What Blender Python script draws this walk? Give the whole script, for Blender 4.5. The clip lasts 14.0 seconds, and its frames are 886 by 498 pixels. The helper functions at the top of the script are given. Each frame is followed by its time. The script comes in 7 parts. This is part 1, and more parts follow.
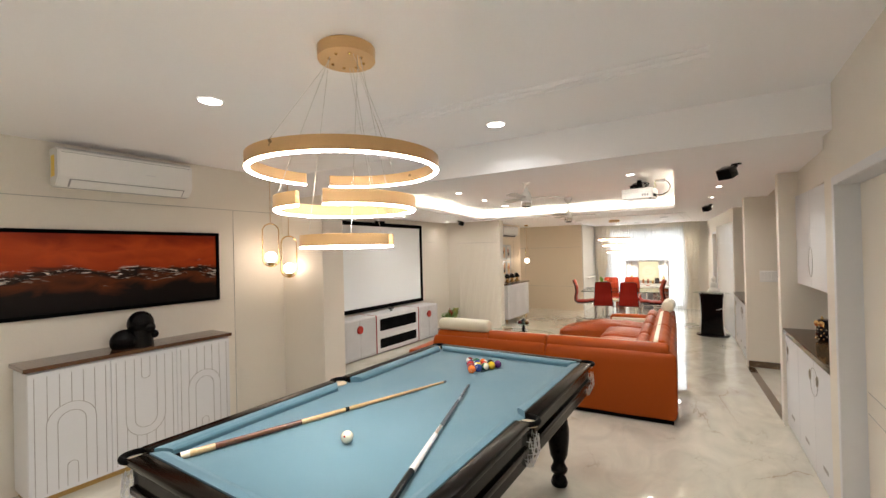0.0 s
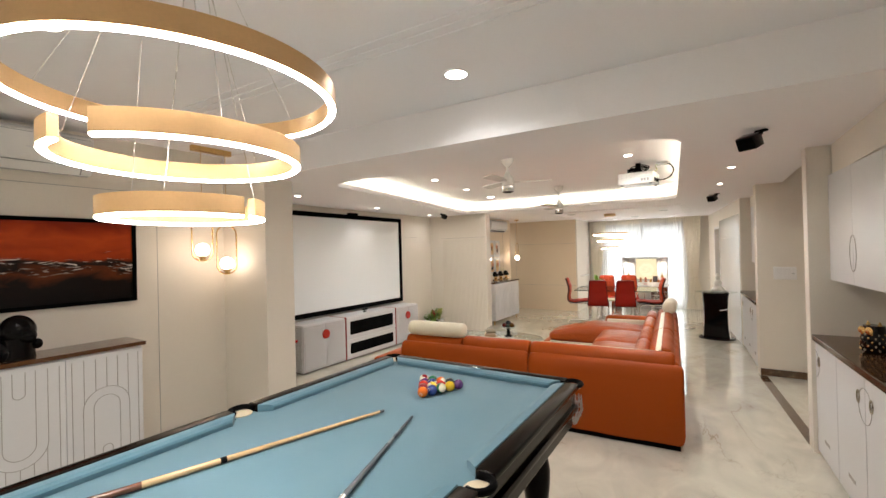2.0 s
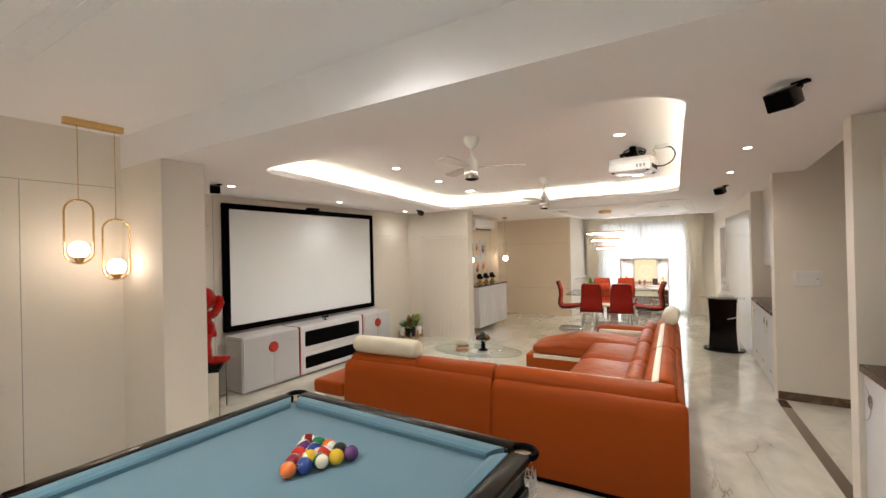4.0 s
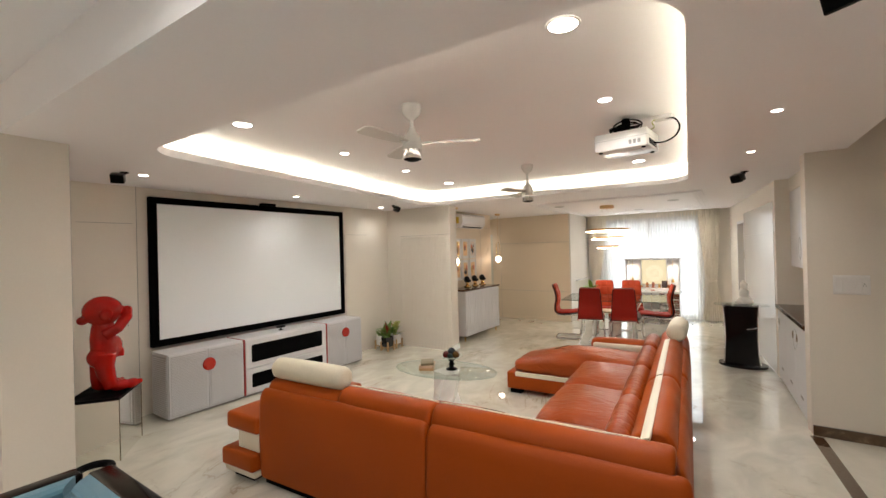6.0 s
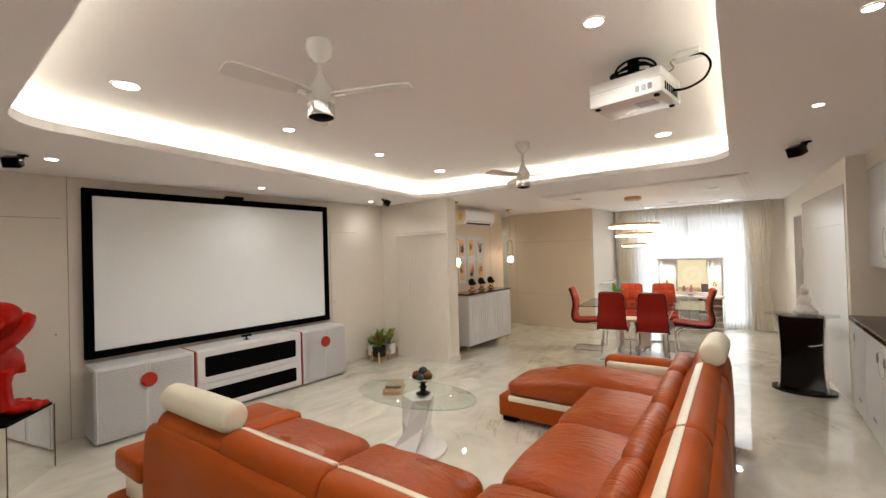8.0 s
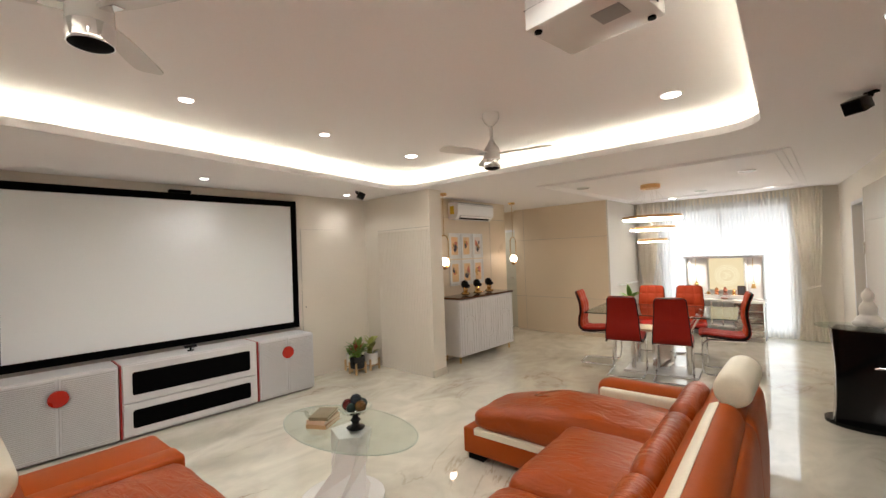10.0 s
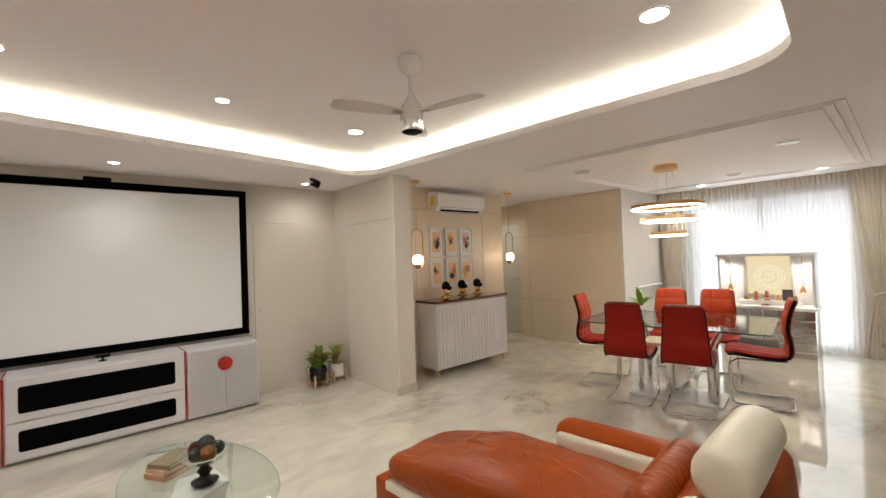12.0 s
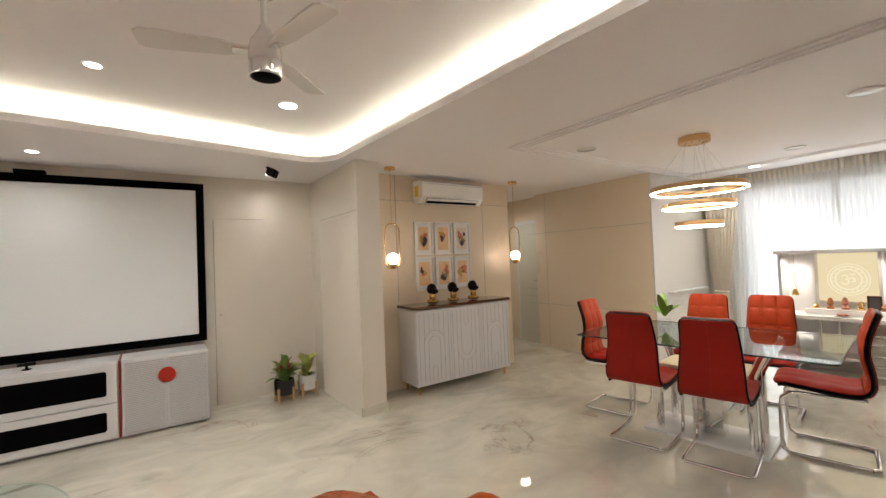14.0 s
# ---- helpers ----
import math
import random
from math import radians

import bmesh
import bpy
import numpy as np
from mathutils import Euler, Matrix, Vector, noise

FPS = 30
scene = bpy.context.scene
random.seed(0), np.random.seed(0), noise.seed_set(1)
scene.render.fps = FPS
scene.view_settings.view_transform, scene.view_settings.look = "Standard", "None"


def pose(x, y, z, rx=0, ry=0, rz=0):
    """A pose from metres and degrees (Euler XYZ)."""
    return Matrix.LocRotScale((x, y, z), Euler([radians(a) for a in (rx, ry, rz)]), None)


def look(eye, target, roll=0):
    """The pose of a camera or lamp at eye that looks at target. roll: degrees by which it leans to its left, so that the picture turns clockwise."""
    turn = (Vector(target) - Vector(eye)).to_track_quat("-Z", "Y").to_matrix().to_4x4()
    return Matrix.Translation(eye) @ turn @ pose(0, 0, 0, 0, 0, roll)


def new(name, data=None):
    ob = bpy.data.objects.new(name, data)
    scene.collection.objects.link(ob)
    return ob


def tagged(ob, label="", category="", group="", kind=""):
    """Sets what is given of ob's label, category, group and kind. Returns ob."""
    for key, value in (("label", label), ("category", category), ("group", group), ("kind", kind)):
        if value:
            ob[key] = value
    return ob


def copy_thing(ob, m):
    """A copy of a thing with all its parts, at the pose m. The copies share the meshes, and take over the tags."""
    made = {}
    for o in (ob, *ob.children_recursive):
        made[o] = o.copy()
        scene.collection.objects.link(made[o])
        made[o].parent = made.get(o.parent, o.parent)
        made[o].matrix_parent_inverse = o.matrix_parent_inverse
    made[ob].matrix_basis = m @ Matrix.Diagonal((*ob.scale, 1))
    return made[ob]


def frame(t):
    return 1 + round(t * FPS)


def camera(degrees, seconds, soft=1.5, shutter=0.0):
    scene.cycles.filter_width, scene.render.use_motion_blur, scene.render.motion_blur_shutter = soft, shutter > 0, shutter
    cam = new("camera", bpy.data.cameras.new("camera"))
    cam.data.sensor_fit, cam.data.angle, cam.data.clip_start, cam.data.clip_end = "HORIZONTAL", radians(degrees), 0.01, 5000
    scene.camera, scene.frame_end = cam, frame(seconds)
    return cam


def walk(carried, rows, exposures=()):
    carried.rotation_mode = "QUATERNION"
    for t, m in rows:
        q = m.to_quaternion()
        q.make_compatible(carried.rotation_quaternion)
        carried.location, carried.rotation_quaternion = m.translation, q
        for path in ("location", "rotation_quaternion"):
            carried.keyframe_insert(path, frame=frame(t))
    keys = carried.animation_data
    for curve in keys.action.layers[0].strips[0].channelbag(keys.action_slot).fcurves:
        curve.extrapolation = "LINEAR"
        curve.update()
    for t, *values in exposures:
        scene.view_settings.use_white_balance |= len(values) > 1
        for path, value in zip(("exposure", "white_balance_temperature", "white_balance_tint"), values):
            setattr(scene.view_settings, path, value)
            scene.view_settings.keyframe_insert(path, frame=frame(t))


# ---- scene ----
cam = camera(93.2, 14.0)
PATH = [
    (0, (0.541, 0.014, 1.699), (-0.543, 1.695, 1.714), -1.4),
    (0.5, (0.497, 0.179, 1.669), (-0.582, 1.863, 1.681), -1.3),
    (1, (0.452, 0.366, 1.643), (-0.624, 2.052, 1.654), -1.3),
    (1.5, (0.424, 0.552, 1.636), (-0.65, 2.239, 1.646), -1.3),
    (2, (0.408, 0.761, 1.624), (-0.662, 2.45, 1.635), -1.4),
    (2.5, (0.393, 0.969, 1.623), (-0.676, 2.659, 1.634), -1.3),
    (3, (0.372, 1.208, 1.62), (-0.698, 2.898, 1.631), -1.3),
    (5.5, (0.345, 2.366, 1.629), (-0.757, 4.035, 1.636), -1.4),
    (6, (0.356, 2.616, 1.617), (-0.764, 4.272, 1.627), -1.5),
    (6.5, (0.363, 2.846, 1.612), (-0.787, 4.482, 1.625), -1.5),
    (7, (0.353, 3.104, 1.594), (-0.836, 4.712, 1.611), -1.5),
    (7.5, (0.337, 3.337, 1.58), (-0.885, 4.92, 1.601), -1.6),
    (8, (0.336, 3.587, 1.562), (-0.914, 5.148, 1.585), -1.7),
    (10.5, (0.343, 4.824, 1.504), (-1.047, 6.262, 1.536), -2.1),
    (11, (0.329, 5.105, 1.473), (-1.088, 6.516, 1.51), -2.1),
    (11.5, (0.324, 5.377, 1.466), (-1.127, 6.753, 1.501), -2.2),
    (12, (0.326, 5.662, 1.461), (-1.159, 7.001, 1.496), -2.1),
    (12.5, (0.313, 5.923, 1.452), (-1.199, 7.232, 1.486), -2.1),
    (13, (0.284, 6.192, 1.44), (-1.258, 7.466, 1.477), -2.2),
    (13.5, (0.264, 6.449, 1.426), (-1.322, 7.667, 1.467), -2.3),
    (14, (0.254, 6.72, 1.403), (-1.386, 7.862, 1.453), -2.3),
]
walk(cam, [(t, look(eye, target, roll)) for t, eye, target, roll in PATH], [(0.0, 0.50), (3.0, 0.41), (6.5, 0.26), (10.0, 0.17), (14.0, 0.08)])

# ---- world and light ----
world = bpy.data.worlds.new("world")
scene.world = world
world.use_nodes = True
_sky = world.node_tree.nodes.new("ShaderNodeTexSky")
_sky.sky_type, _sky.sun_disc, _sky.sun_elevation, _sky.sun_rotation = "NISHITA", False, radians(63), radians(196)
world.node_tree.links.new(_sky.outputs[0], world.node_tree.nodes["Background"].inputs[0])
world.node_tree.nodes["Background"].inputs[1].default_value = 0.12

WARM, NEUTRAL = (1.0, 0.955, 0.905), (1.0, 0.985, 0.985)
SPOT_POWER, COVE_POWER, RING_POWER, BULB_POWER, WINDOW_POWER, SKY_GLOW = 50.0, 25.0, 42.0, 13.0, 13.0, 1.3


def sun():
    lamp = bpy.data.lights.new("sun", "SUN")
    lamp.energy, lamp.angle, lamp.color = 2.0, radians(0.6), (1.0, 0.95, 0.88)
    ob = new("sun", lamp)
    ob.matrix_world = look((-4, -8, 22), (-1, 2, 1))


sun()


def window_light():
    lamp = bpy.data.lights.new("window_daylight", "AREA")
    lamp.shape, lamp.size, lamp.size_y, lamp.energy, lamp.color = "RECTANGLE", 1.7, 2.1, WINDOW_POWER, (0.93, 0.97, 1.0)
    ob = new("window_daylight", lamp)
    ob.matrix_world = look((-1.0, 13.12, 1.15), (-1.0, 8.0, 0.9))


window_light()

# ---- materials ----
def _n(nt, kind, **props):
    node = nt.nodes.new(kind)
    for key, value in props.items():
        if key == "operation":
            node.operation = value
        elif key == "data_type":
            node.data_type = value
        elif key == "wave_type":
            node.wave_type = value
        elif key == "bands_direction":
            node.bands_direction = value
        elif key == "gradient_type":
            node.gradient_type = value
    return node


def mat(name, color, rough=0.5, metal=0.0, vary=0.06, scale=6.0, grain=60.0, bump=0.0, bump_scale=80.0, coat=0.0, rough_vary=0.08, spec=0.5,
        stretch=(1, 1, 1), sheen=0.0, relief_depth=0.004, twist=0.0):
    """A principled surface with two scales of colour variation, a roughness map and fine relief."""
    m = bpy.data.materials.new(name)
    m.use_nodes = True
    nt = m.node_tree
    bsdf = nt.nodes["Principled BSDF"]
    coords = _n(nt, "ShaderNodeTexCoord")
    mapping = _n(nt, "ShaderNodeMapping")
    mapping.inputs["Scale"].default_value = stretch
    nt.links.new(coords.outputs["Object"], mapping.inputs["Vector"])
    big, fine = _n(nt, "ShaderNodeTexNoise"), _n(nt, "ShaderNodeTexNoise")
    big.inputs["Scale"].default_value, fine.inputs["Scale"].default_value = scale, grain
    big.inputs["Detail"].default_value, fine.inputs["Detail"].default_value = 5, 3
    for node in (big, fine):
        nt.links.new(mapping.outputs[0], node.inputs["Vector"])
    add = _n(nt, "ShaderNodeMath", operation="ADD")
    nt.links.new(big.outputs[0], add.inputs[0])
    nt.links.new(fine.outputs[0], add.inputs[1])
    span = _n(nt, "ShaderNodeMapRange")
    span.inputs["From Min"].default_value, span.inputs["From Max"].default_value = 0.6, 1.4
    span.inputs["To Min"].default_value, span.inputs["To Max"].default_value = 1 - vary, 1 + vary
    nt.links.new(add.outputs[0], span.inputs["Value"])
    tint = _n(nt, "ShaderNodeVectorMath", operation="SCALE")
    tint.inputs[0].default_value = color
    nt.links.new(span.outputs[0], tint.inputs["Scale"])
    nt.links.new(tint.outputs[0], bsdf.inputs["Base Color"])
    rmap = _n(nt, "ShaderNodeMapRange")
    rmap.inputs["From Min"].default_value, rmap.inputs["From Max"].default_value = 0.3, 0.7
    rmap.inputs["To Min"].default_value, rmap.inputs["To Max"].default_value = max(0.01, rough * (1 - rough_vary * 3)), min(1, rough * (1 + rough_vary * 3))
    nt.links.new(big.outputs[0], rmap.inputs["Value"])
    nt.links.new(rmap.outputs[0], bsdf.inputs["Roughness"])
    bsdf.inputs["Metallic"].default_value = metal
    bsdf.inputs["Specular IOR Level"].default_value = spec
    bsdf.inputs["Coat Weight"].default_value = coat
    bsdf.inputs["Coat Roughness"].default_value = 0.06
    bsdf.inputs["Sheen Weight"].default_value = sheen
    if bump:
        relief = _n(nt, "ShaderNodeTexNoise")
        relief.inputs["Scale"].default_value, relief.inputs["Detail"].default_value = bump_scale, 4
        relief.inputs["Distortion"].default_value = twist
        nt.links.new(mapping.outputs[0], relief.inputs["Vector"])
        bmp = _n(nt, "ShaderNodeBump")
        bmp.inputs["Strength"].default_value, bmp.inputs["Distance"].default_value = bump, relief_depth
        nt.links.new(relief.outputs[0], bmp.inputs["Height"])
        nt.links.new(bmp.outputs[0], bsdf.inputs["Normal"])
    return m


def glow(name, color, strength):
    m = bpy.data.materials.new(name)
    m.use_nodes = True
    nt = m.node_tree
    nt.nodes.remove(nt.nodes["Principled BSDF"])
    e = _n(nt, "ShaderNodeEmission")
    e.inputs[0].default_value, e.inputs[1].default_value = (*color, 1), strength
    nt.links.new(e.outputs[0], nt.nodes["Material Output"].inputs[0])
    return m


def glass_mat(name, tint=(0.95, 0.98, 0.96), ior=1.45):
    """Thin clear glass: tinted see-through with Fresnel gloss."""
    m = bpy.data.materials.new(name)
    m.use_nodes = True
    nt = m.node_tree
    nt.nodes.remove(nt.nodes["Principled BSDF"])
    clear, gloss, mix, facing = _n(nt, "ShaderNodeBsdfTransparent"), _n(nt, "ShaderNodeBsdfGlossy"), _n(nt, "ShaderNodeMixShader"), _n(nt, "ShaderNodeLayerWeight")
    clear.inputs[0].default_value, gloss.inputs["Roughness"].default_value, facing.inputs[0].default_value = (*tint, 1), 0.01, 0.5
    steep = _n(nt, "ShaderNodeMath", operation="POWER")
    steep.inputs[1].default_value = 3.2
    amount = _n(nt, "ShaderNodeMath", operation="MULTIPLY_ADD")
    amount.inputs[1].default_value, amount.inputs[2].default_value = 0.55 * (ior - 1) / 0.45, 0.03
    nt.links.new(facing.outputs["Facing"], steep.inputs[0])
    nt.links.new(steep.outputs[0], amount.inputs[0])
    nt.links.new(amount.outputs[0], mix.inputs[0])
    nt.links.new(clear.outputs[0], mix.inputs[1])
    nt.links.new(gloss.outputs[0], mix.inputs[2])
    nt.links.new(mix.outputs[0], nt.nodes["Material Output"].inputs[0])
    return m


def marble(name, base, vein, rough, scale=0.55, vein_scale=0.9):
    """Polished marble: cloudy ground with long thin warped veins."""
    m = bpy.data.materials.new(name)
    m.use_nodes = True
    nt = m.node_tree
    bsdf = nt.nodes["Principled BSDF"]
    coords = _n(nt, "ShaderNodeTexCoord")
    mapping = _n(nt, "ShaderNodeMapping")
    mapping.inputs["Rotation"].default_value = (0, 0, 0.6)
    mapping.inputs["Scale"].default_value = (1.0, 0.62, 1.0)
    nt.links.new(coords.outputs["Object"], mapping.inputs["Vector"])
    cloud = _n(nt, "ShaderNodeTexNoise")
    cloud.inputs["Scale"].default_value, cloud.inputs["Detail"].default_value = scale * 2.2, 7
    cloud.inputs["Distortion"].default_value = 0.8
    nt.links.new(mapping.outputs[0], cloud.inputs["Vector"])
    warp = _n(nt, "ShaderNodeTexNoise")
    warp.inputs["Scale"].default_value, warp.inputs["Detail"].default_value, warp.inputs["Distortion"].default_value = vein_scale, 8, 1.3
    warp.inputs["Roughness"].default_value = 0.55
    nt.links.new(mapping.outputs[0], warp.inputs["Vector"])
    dist = _n(nt, "ShaderNodeMath", operation="SUBTRACT")
    dist.inputs[1].default_value = 0.5
    nt.links.new(warp.outputs[0], dist.inputs[0])
    ab = _n(nt, "ShaderNodeMath", operation="ABSOLUTE")
    nt.links.new(dist.outputs[0], ab.inputs[0])
    thin = _n(nt, "ShaderNodeMapRange")
    thin.inputs["From Min"].default_value, thin.inputs["From Max"].default_value = 0.0, 0.012
    thin.inputs["To Min"].default_value, thin.inputs["To Max"].default_value = 1.0, 0.0
    nt.links.new(ab.outputs[0], thin.inputs["Value"])
    gate = _n(nt, "ShaderNodeMapRange")
    gate.inputs["From Min"].default_value, gate.inputs["From Max"].default_value = 0.50, 0.70
    nt.links.new(cloud.outputs[0], gate.inputs["Value"])
    vmask = _n(nt, "ShaderNodeMath", operation="MULTIPLY")
    nt.links.new(thin.outputs[0], vmask.inputs[0])
    nt.links.new(gate.outputs[0], vmask.inputs[1])
    soft = _n(nt, "ShaderNodeMapRange")
    soft.inputs["From Min"].default_value, soft.inputs["From Max"].default_value = 0.0, 0.13
    soft.inputs["To Min"].default_value, soft.inputs["To Max"].default_value = 0.36, 0.0
    nt.links.new(ab.outputs[0], soft.inputs["Value"])
    smask = _n(nt, "ShaderNodeMath", operation="MULTIPLY")
    nt.links.new(soft.outputs[0], smask.inputs[0])
    nt.links.new(gate.outputs[0], smask.inputs[1])
    total = _n(nt, "ShaderNodeMath", operation="MAXIMUM")
    nt.links.new(vmask.outputs[0], total.inputs[0])
    nt.links.new(smask.outputs[0], total.inputs[1])
    mix = _n(nt, "ShaderNodeMix", data_type="RGBA")
    mix.inputs[6].default_value, mix.inputs[7].default_value = (*base, 1), (*vein, 1)
    nt.links.new(total.outputs[0], mix.inputs[0])
    haze = _n(nt, "ShaderNodeTexNoise")
    haze.inputs["Scale"].default_value, haze.inputs["Detail"].default_value, haze.inputs["Distortion"].default_value = scale * 5.0, 9, 1.8
    nt.links.new(mapping.outputs[0], haze.inputs["Vector"])
    tone = _n(nt, "ShaderNodeMapRange")
    tone.inputs["From Min"].default_value, tone.inputs["From Max"].default_value = 0.3, 0.7
    tone.inputs["To Min"].default_value, tone.inputs["To Max"].default_value = 0.86, 1.10
    nt.links.new(haze.outputs[0], tone.inputs["Value"])
    toned = _n(nt, "ShaderNodeVectorMath", operation="SCALE")
    nt.links.new(mix.outputs[2], toned.inputs[0])
    nt.links.new(tone.outputs[0], toned.inputs["Scale"])
    nt.links.new(toned.outputs[0], bsdf.inputs["Base Color"])
    bsdf.inputs["Roughness"].default_value = rough
    bsdf.inputs["Coat Weight"].default_value, bsdf.inputs["Coat Roughness"].default_value = 0.9, 0.006
    return m


def painting_mat():
    """An abstract canvas: burnt red sky, a broken white and dark crest across the middle, brown below."""
    m = bpy.data.materials.new("abstract_canvas")
    m.use_nodes = True
    nt = m.node_tree
    bsdf = nt.nodes["Principled BSDF"]
    coords = _n(nt, "ShaderNodeTexCoord")
    sep = _n(nt, "ShaderNodeSeparateXYZ")
    nt.links.new(coords.outputs["Generated"], sep.inputs[0])
    mp = _n(nt, "ShaderNodeMapping")
    mp.inputs["Scale"].default_value = (1.0, 2.0, 5.0)
    nt.links.new(coords.outputs["Object"], mp.inputs["Vector"])
    rough_noise = _n(nt, "ShaderNodeTexNoise")
    rough_noise.inputs["Scale"].default_value, rough_noise.inputs["Detail"].default_value, rough_noise.inputs["Distortion"].default_value = 1.6, 9, 0.7
    nt.links.new(mp.outputs[0], rough_noise.inputs["Vector"])
    shift = _n(nt, "ShaderNodeMath", operation="MULTIPLY_ADD")
    shift.inputs[1].default_value, shift.inputs[2].default_value = 0.55, -0.27
    nt.links.new(rough_noise.outputs[0], shift.inputs[0])
    height = _n(nt, "ShaderNodeMath", operation="ADD")
    nt.links.new(sep.outputs[2], height.inputs[0])
    nt.links.new(shift.outputs[0], height.inputs[1])
    ramp = _n(nt, "ShaderNodeValToRGB")
    el = ramp.color_ramp.elements
    el[0].position, el[0].color = 0.0, (0.004, 0.002, 0.0015, 1)
    el[1].position, el[1].color = 1.0, (0.24, 0.022, 0.004, 1)
    for pos, col in ((0.24, (0.008, 0.003, 0.0015, 1)), (0.36, (0.10, 0.022, 0.004, 1)), (0.43, (0.008, 0.004, 0.003, 1)), (0.50, (0.03, 0.012, 0.006, 1)),
                     (0.56, (0.30, 0.034, 0.005, 1)), (0.78, (0.46, 0.055, 0.007, 1))):
        e = el.new(pos)
        e.color = col
    nt.links.new(height.outputs[0], ramp.inputs[0])
    speck = _n(nt, "ShaderNodeTexNoise")
    speck.inputs["Scale"].default_value, speck.inputs["Detail"].default_value, speck.inputs["Distortion"].default_value = 4.5, 8, 2.2
    mp2 = _n(nt, "ShaderNodeMapping")
    mp2.inputs["Scale"].default_value, mp2.inputs["Rotation"].default_value = (1.0, 1.3, 7.0), (0.07, 0, 0)
    nt.links.new(coords.outputs["Object"], mp2.inputs["Vector"])
    nt.links.new(mp2.outputs[0], speck.inputs["Vector"])
    band = _n(nt, "ShaderNodeMath", operation="SUBTRACT")
    band.inputs[1].default_value = 0.47
    nt.links.new(height.outputs[0], band.inputs[0])
    babs = _n(nt, "ShaderNodeMath", operation="ABSOLUTE")
    nt.links.new(band.outputs[0], babs.inputs[0])
    near = _n(nt, "ShaderNodeMapRange")
    near.inputs["From Min"].default_value, near.inputs["From Max"].default_value = 0.02, 0.11
    near.inputs["To Min"].default_value, near.inputs["To Max"].default_value = 1, 0
    nt.links.new(babs.outputs[0], near.inputs["Value"])
    cut = _n(nt, "ShaderNodeMapRange")
    cut.inputs["From Min"].default_value, cut.inputs["From Max"].default_value = 0.57, 0.64
    nt.links.new(speck.outputs[0], cut.inputs["Value"])
    mask = _n(nt, "ShaderNodeMath", operation="MULTIPLY")
    nt.links.new(near.outputs[0], mask.inputs[0])
    nt.links.new(cut.outputs[0], mask.inputs[1])
    mix = _n(nt, "ShaderNodeMix", data_type="RGBA")
    mix.inputs[7].default_value = (0.75, 0.66, 0.55, 1)
    nt.links.new(mask.outputs[0], mix.inputs[0])
    nt.links.new(ramp.outputs[0], mix.inputs[6])
    nt.links.new(mix.outputs[2], bsdf.inputs["Base Color"])
    bsdf.inputs["Roughness"].default_value, bsdf.inputs["Specular IOR Level"].default_value = 0.45, 0.15
    return m


def sheer_mat():
    m = bpy.data.materials.new("sheer_fabric")
    m.use_nodes = True
    nt = m.node_tree
    nt.nodes.remove(nt.nodes["Principled BSDF"])
    tl, tr, mx = _n(nt, "ShaderNodeBsdfTranslucent"), _n(nt, "ShaderNodeBsdfTransparent"), _n(nt, "ShaderNodeMixShader")
    df, mx2 = _n(nt, "ShaderNodeBsdfDiffuse"), _n(nt, "ShaderNodeMixShader")
    for node in (tl, df):
        node.inputs[0].default_value = (0.9, 0.89, 0.86, 1)
    mx2.inputs[0].default_value = 0.45
    nt.links.new(tl.outputs[0], mx2.inputs[1])
    nt.links.new(df.outputs[0], mx2.inputs[2])
    mx.inputs[0].default_value = 0.26
    nt.links.new(mx2.outputs[0], mx.inputs[1])
    nt.links.new(tr.outputs[0], mx.inputs[2])
    nt.links.new(mx.outputs[0], nt.nodes["Material Output"].inputs[0])
    return m


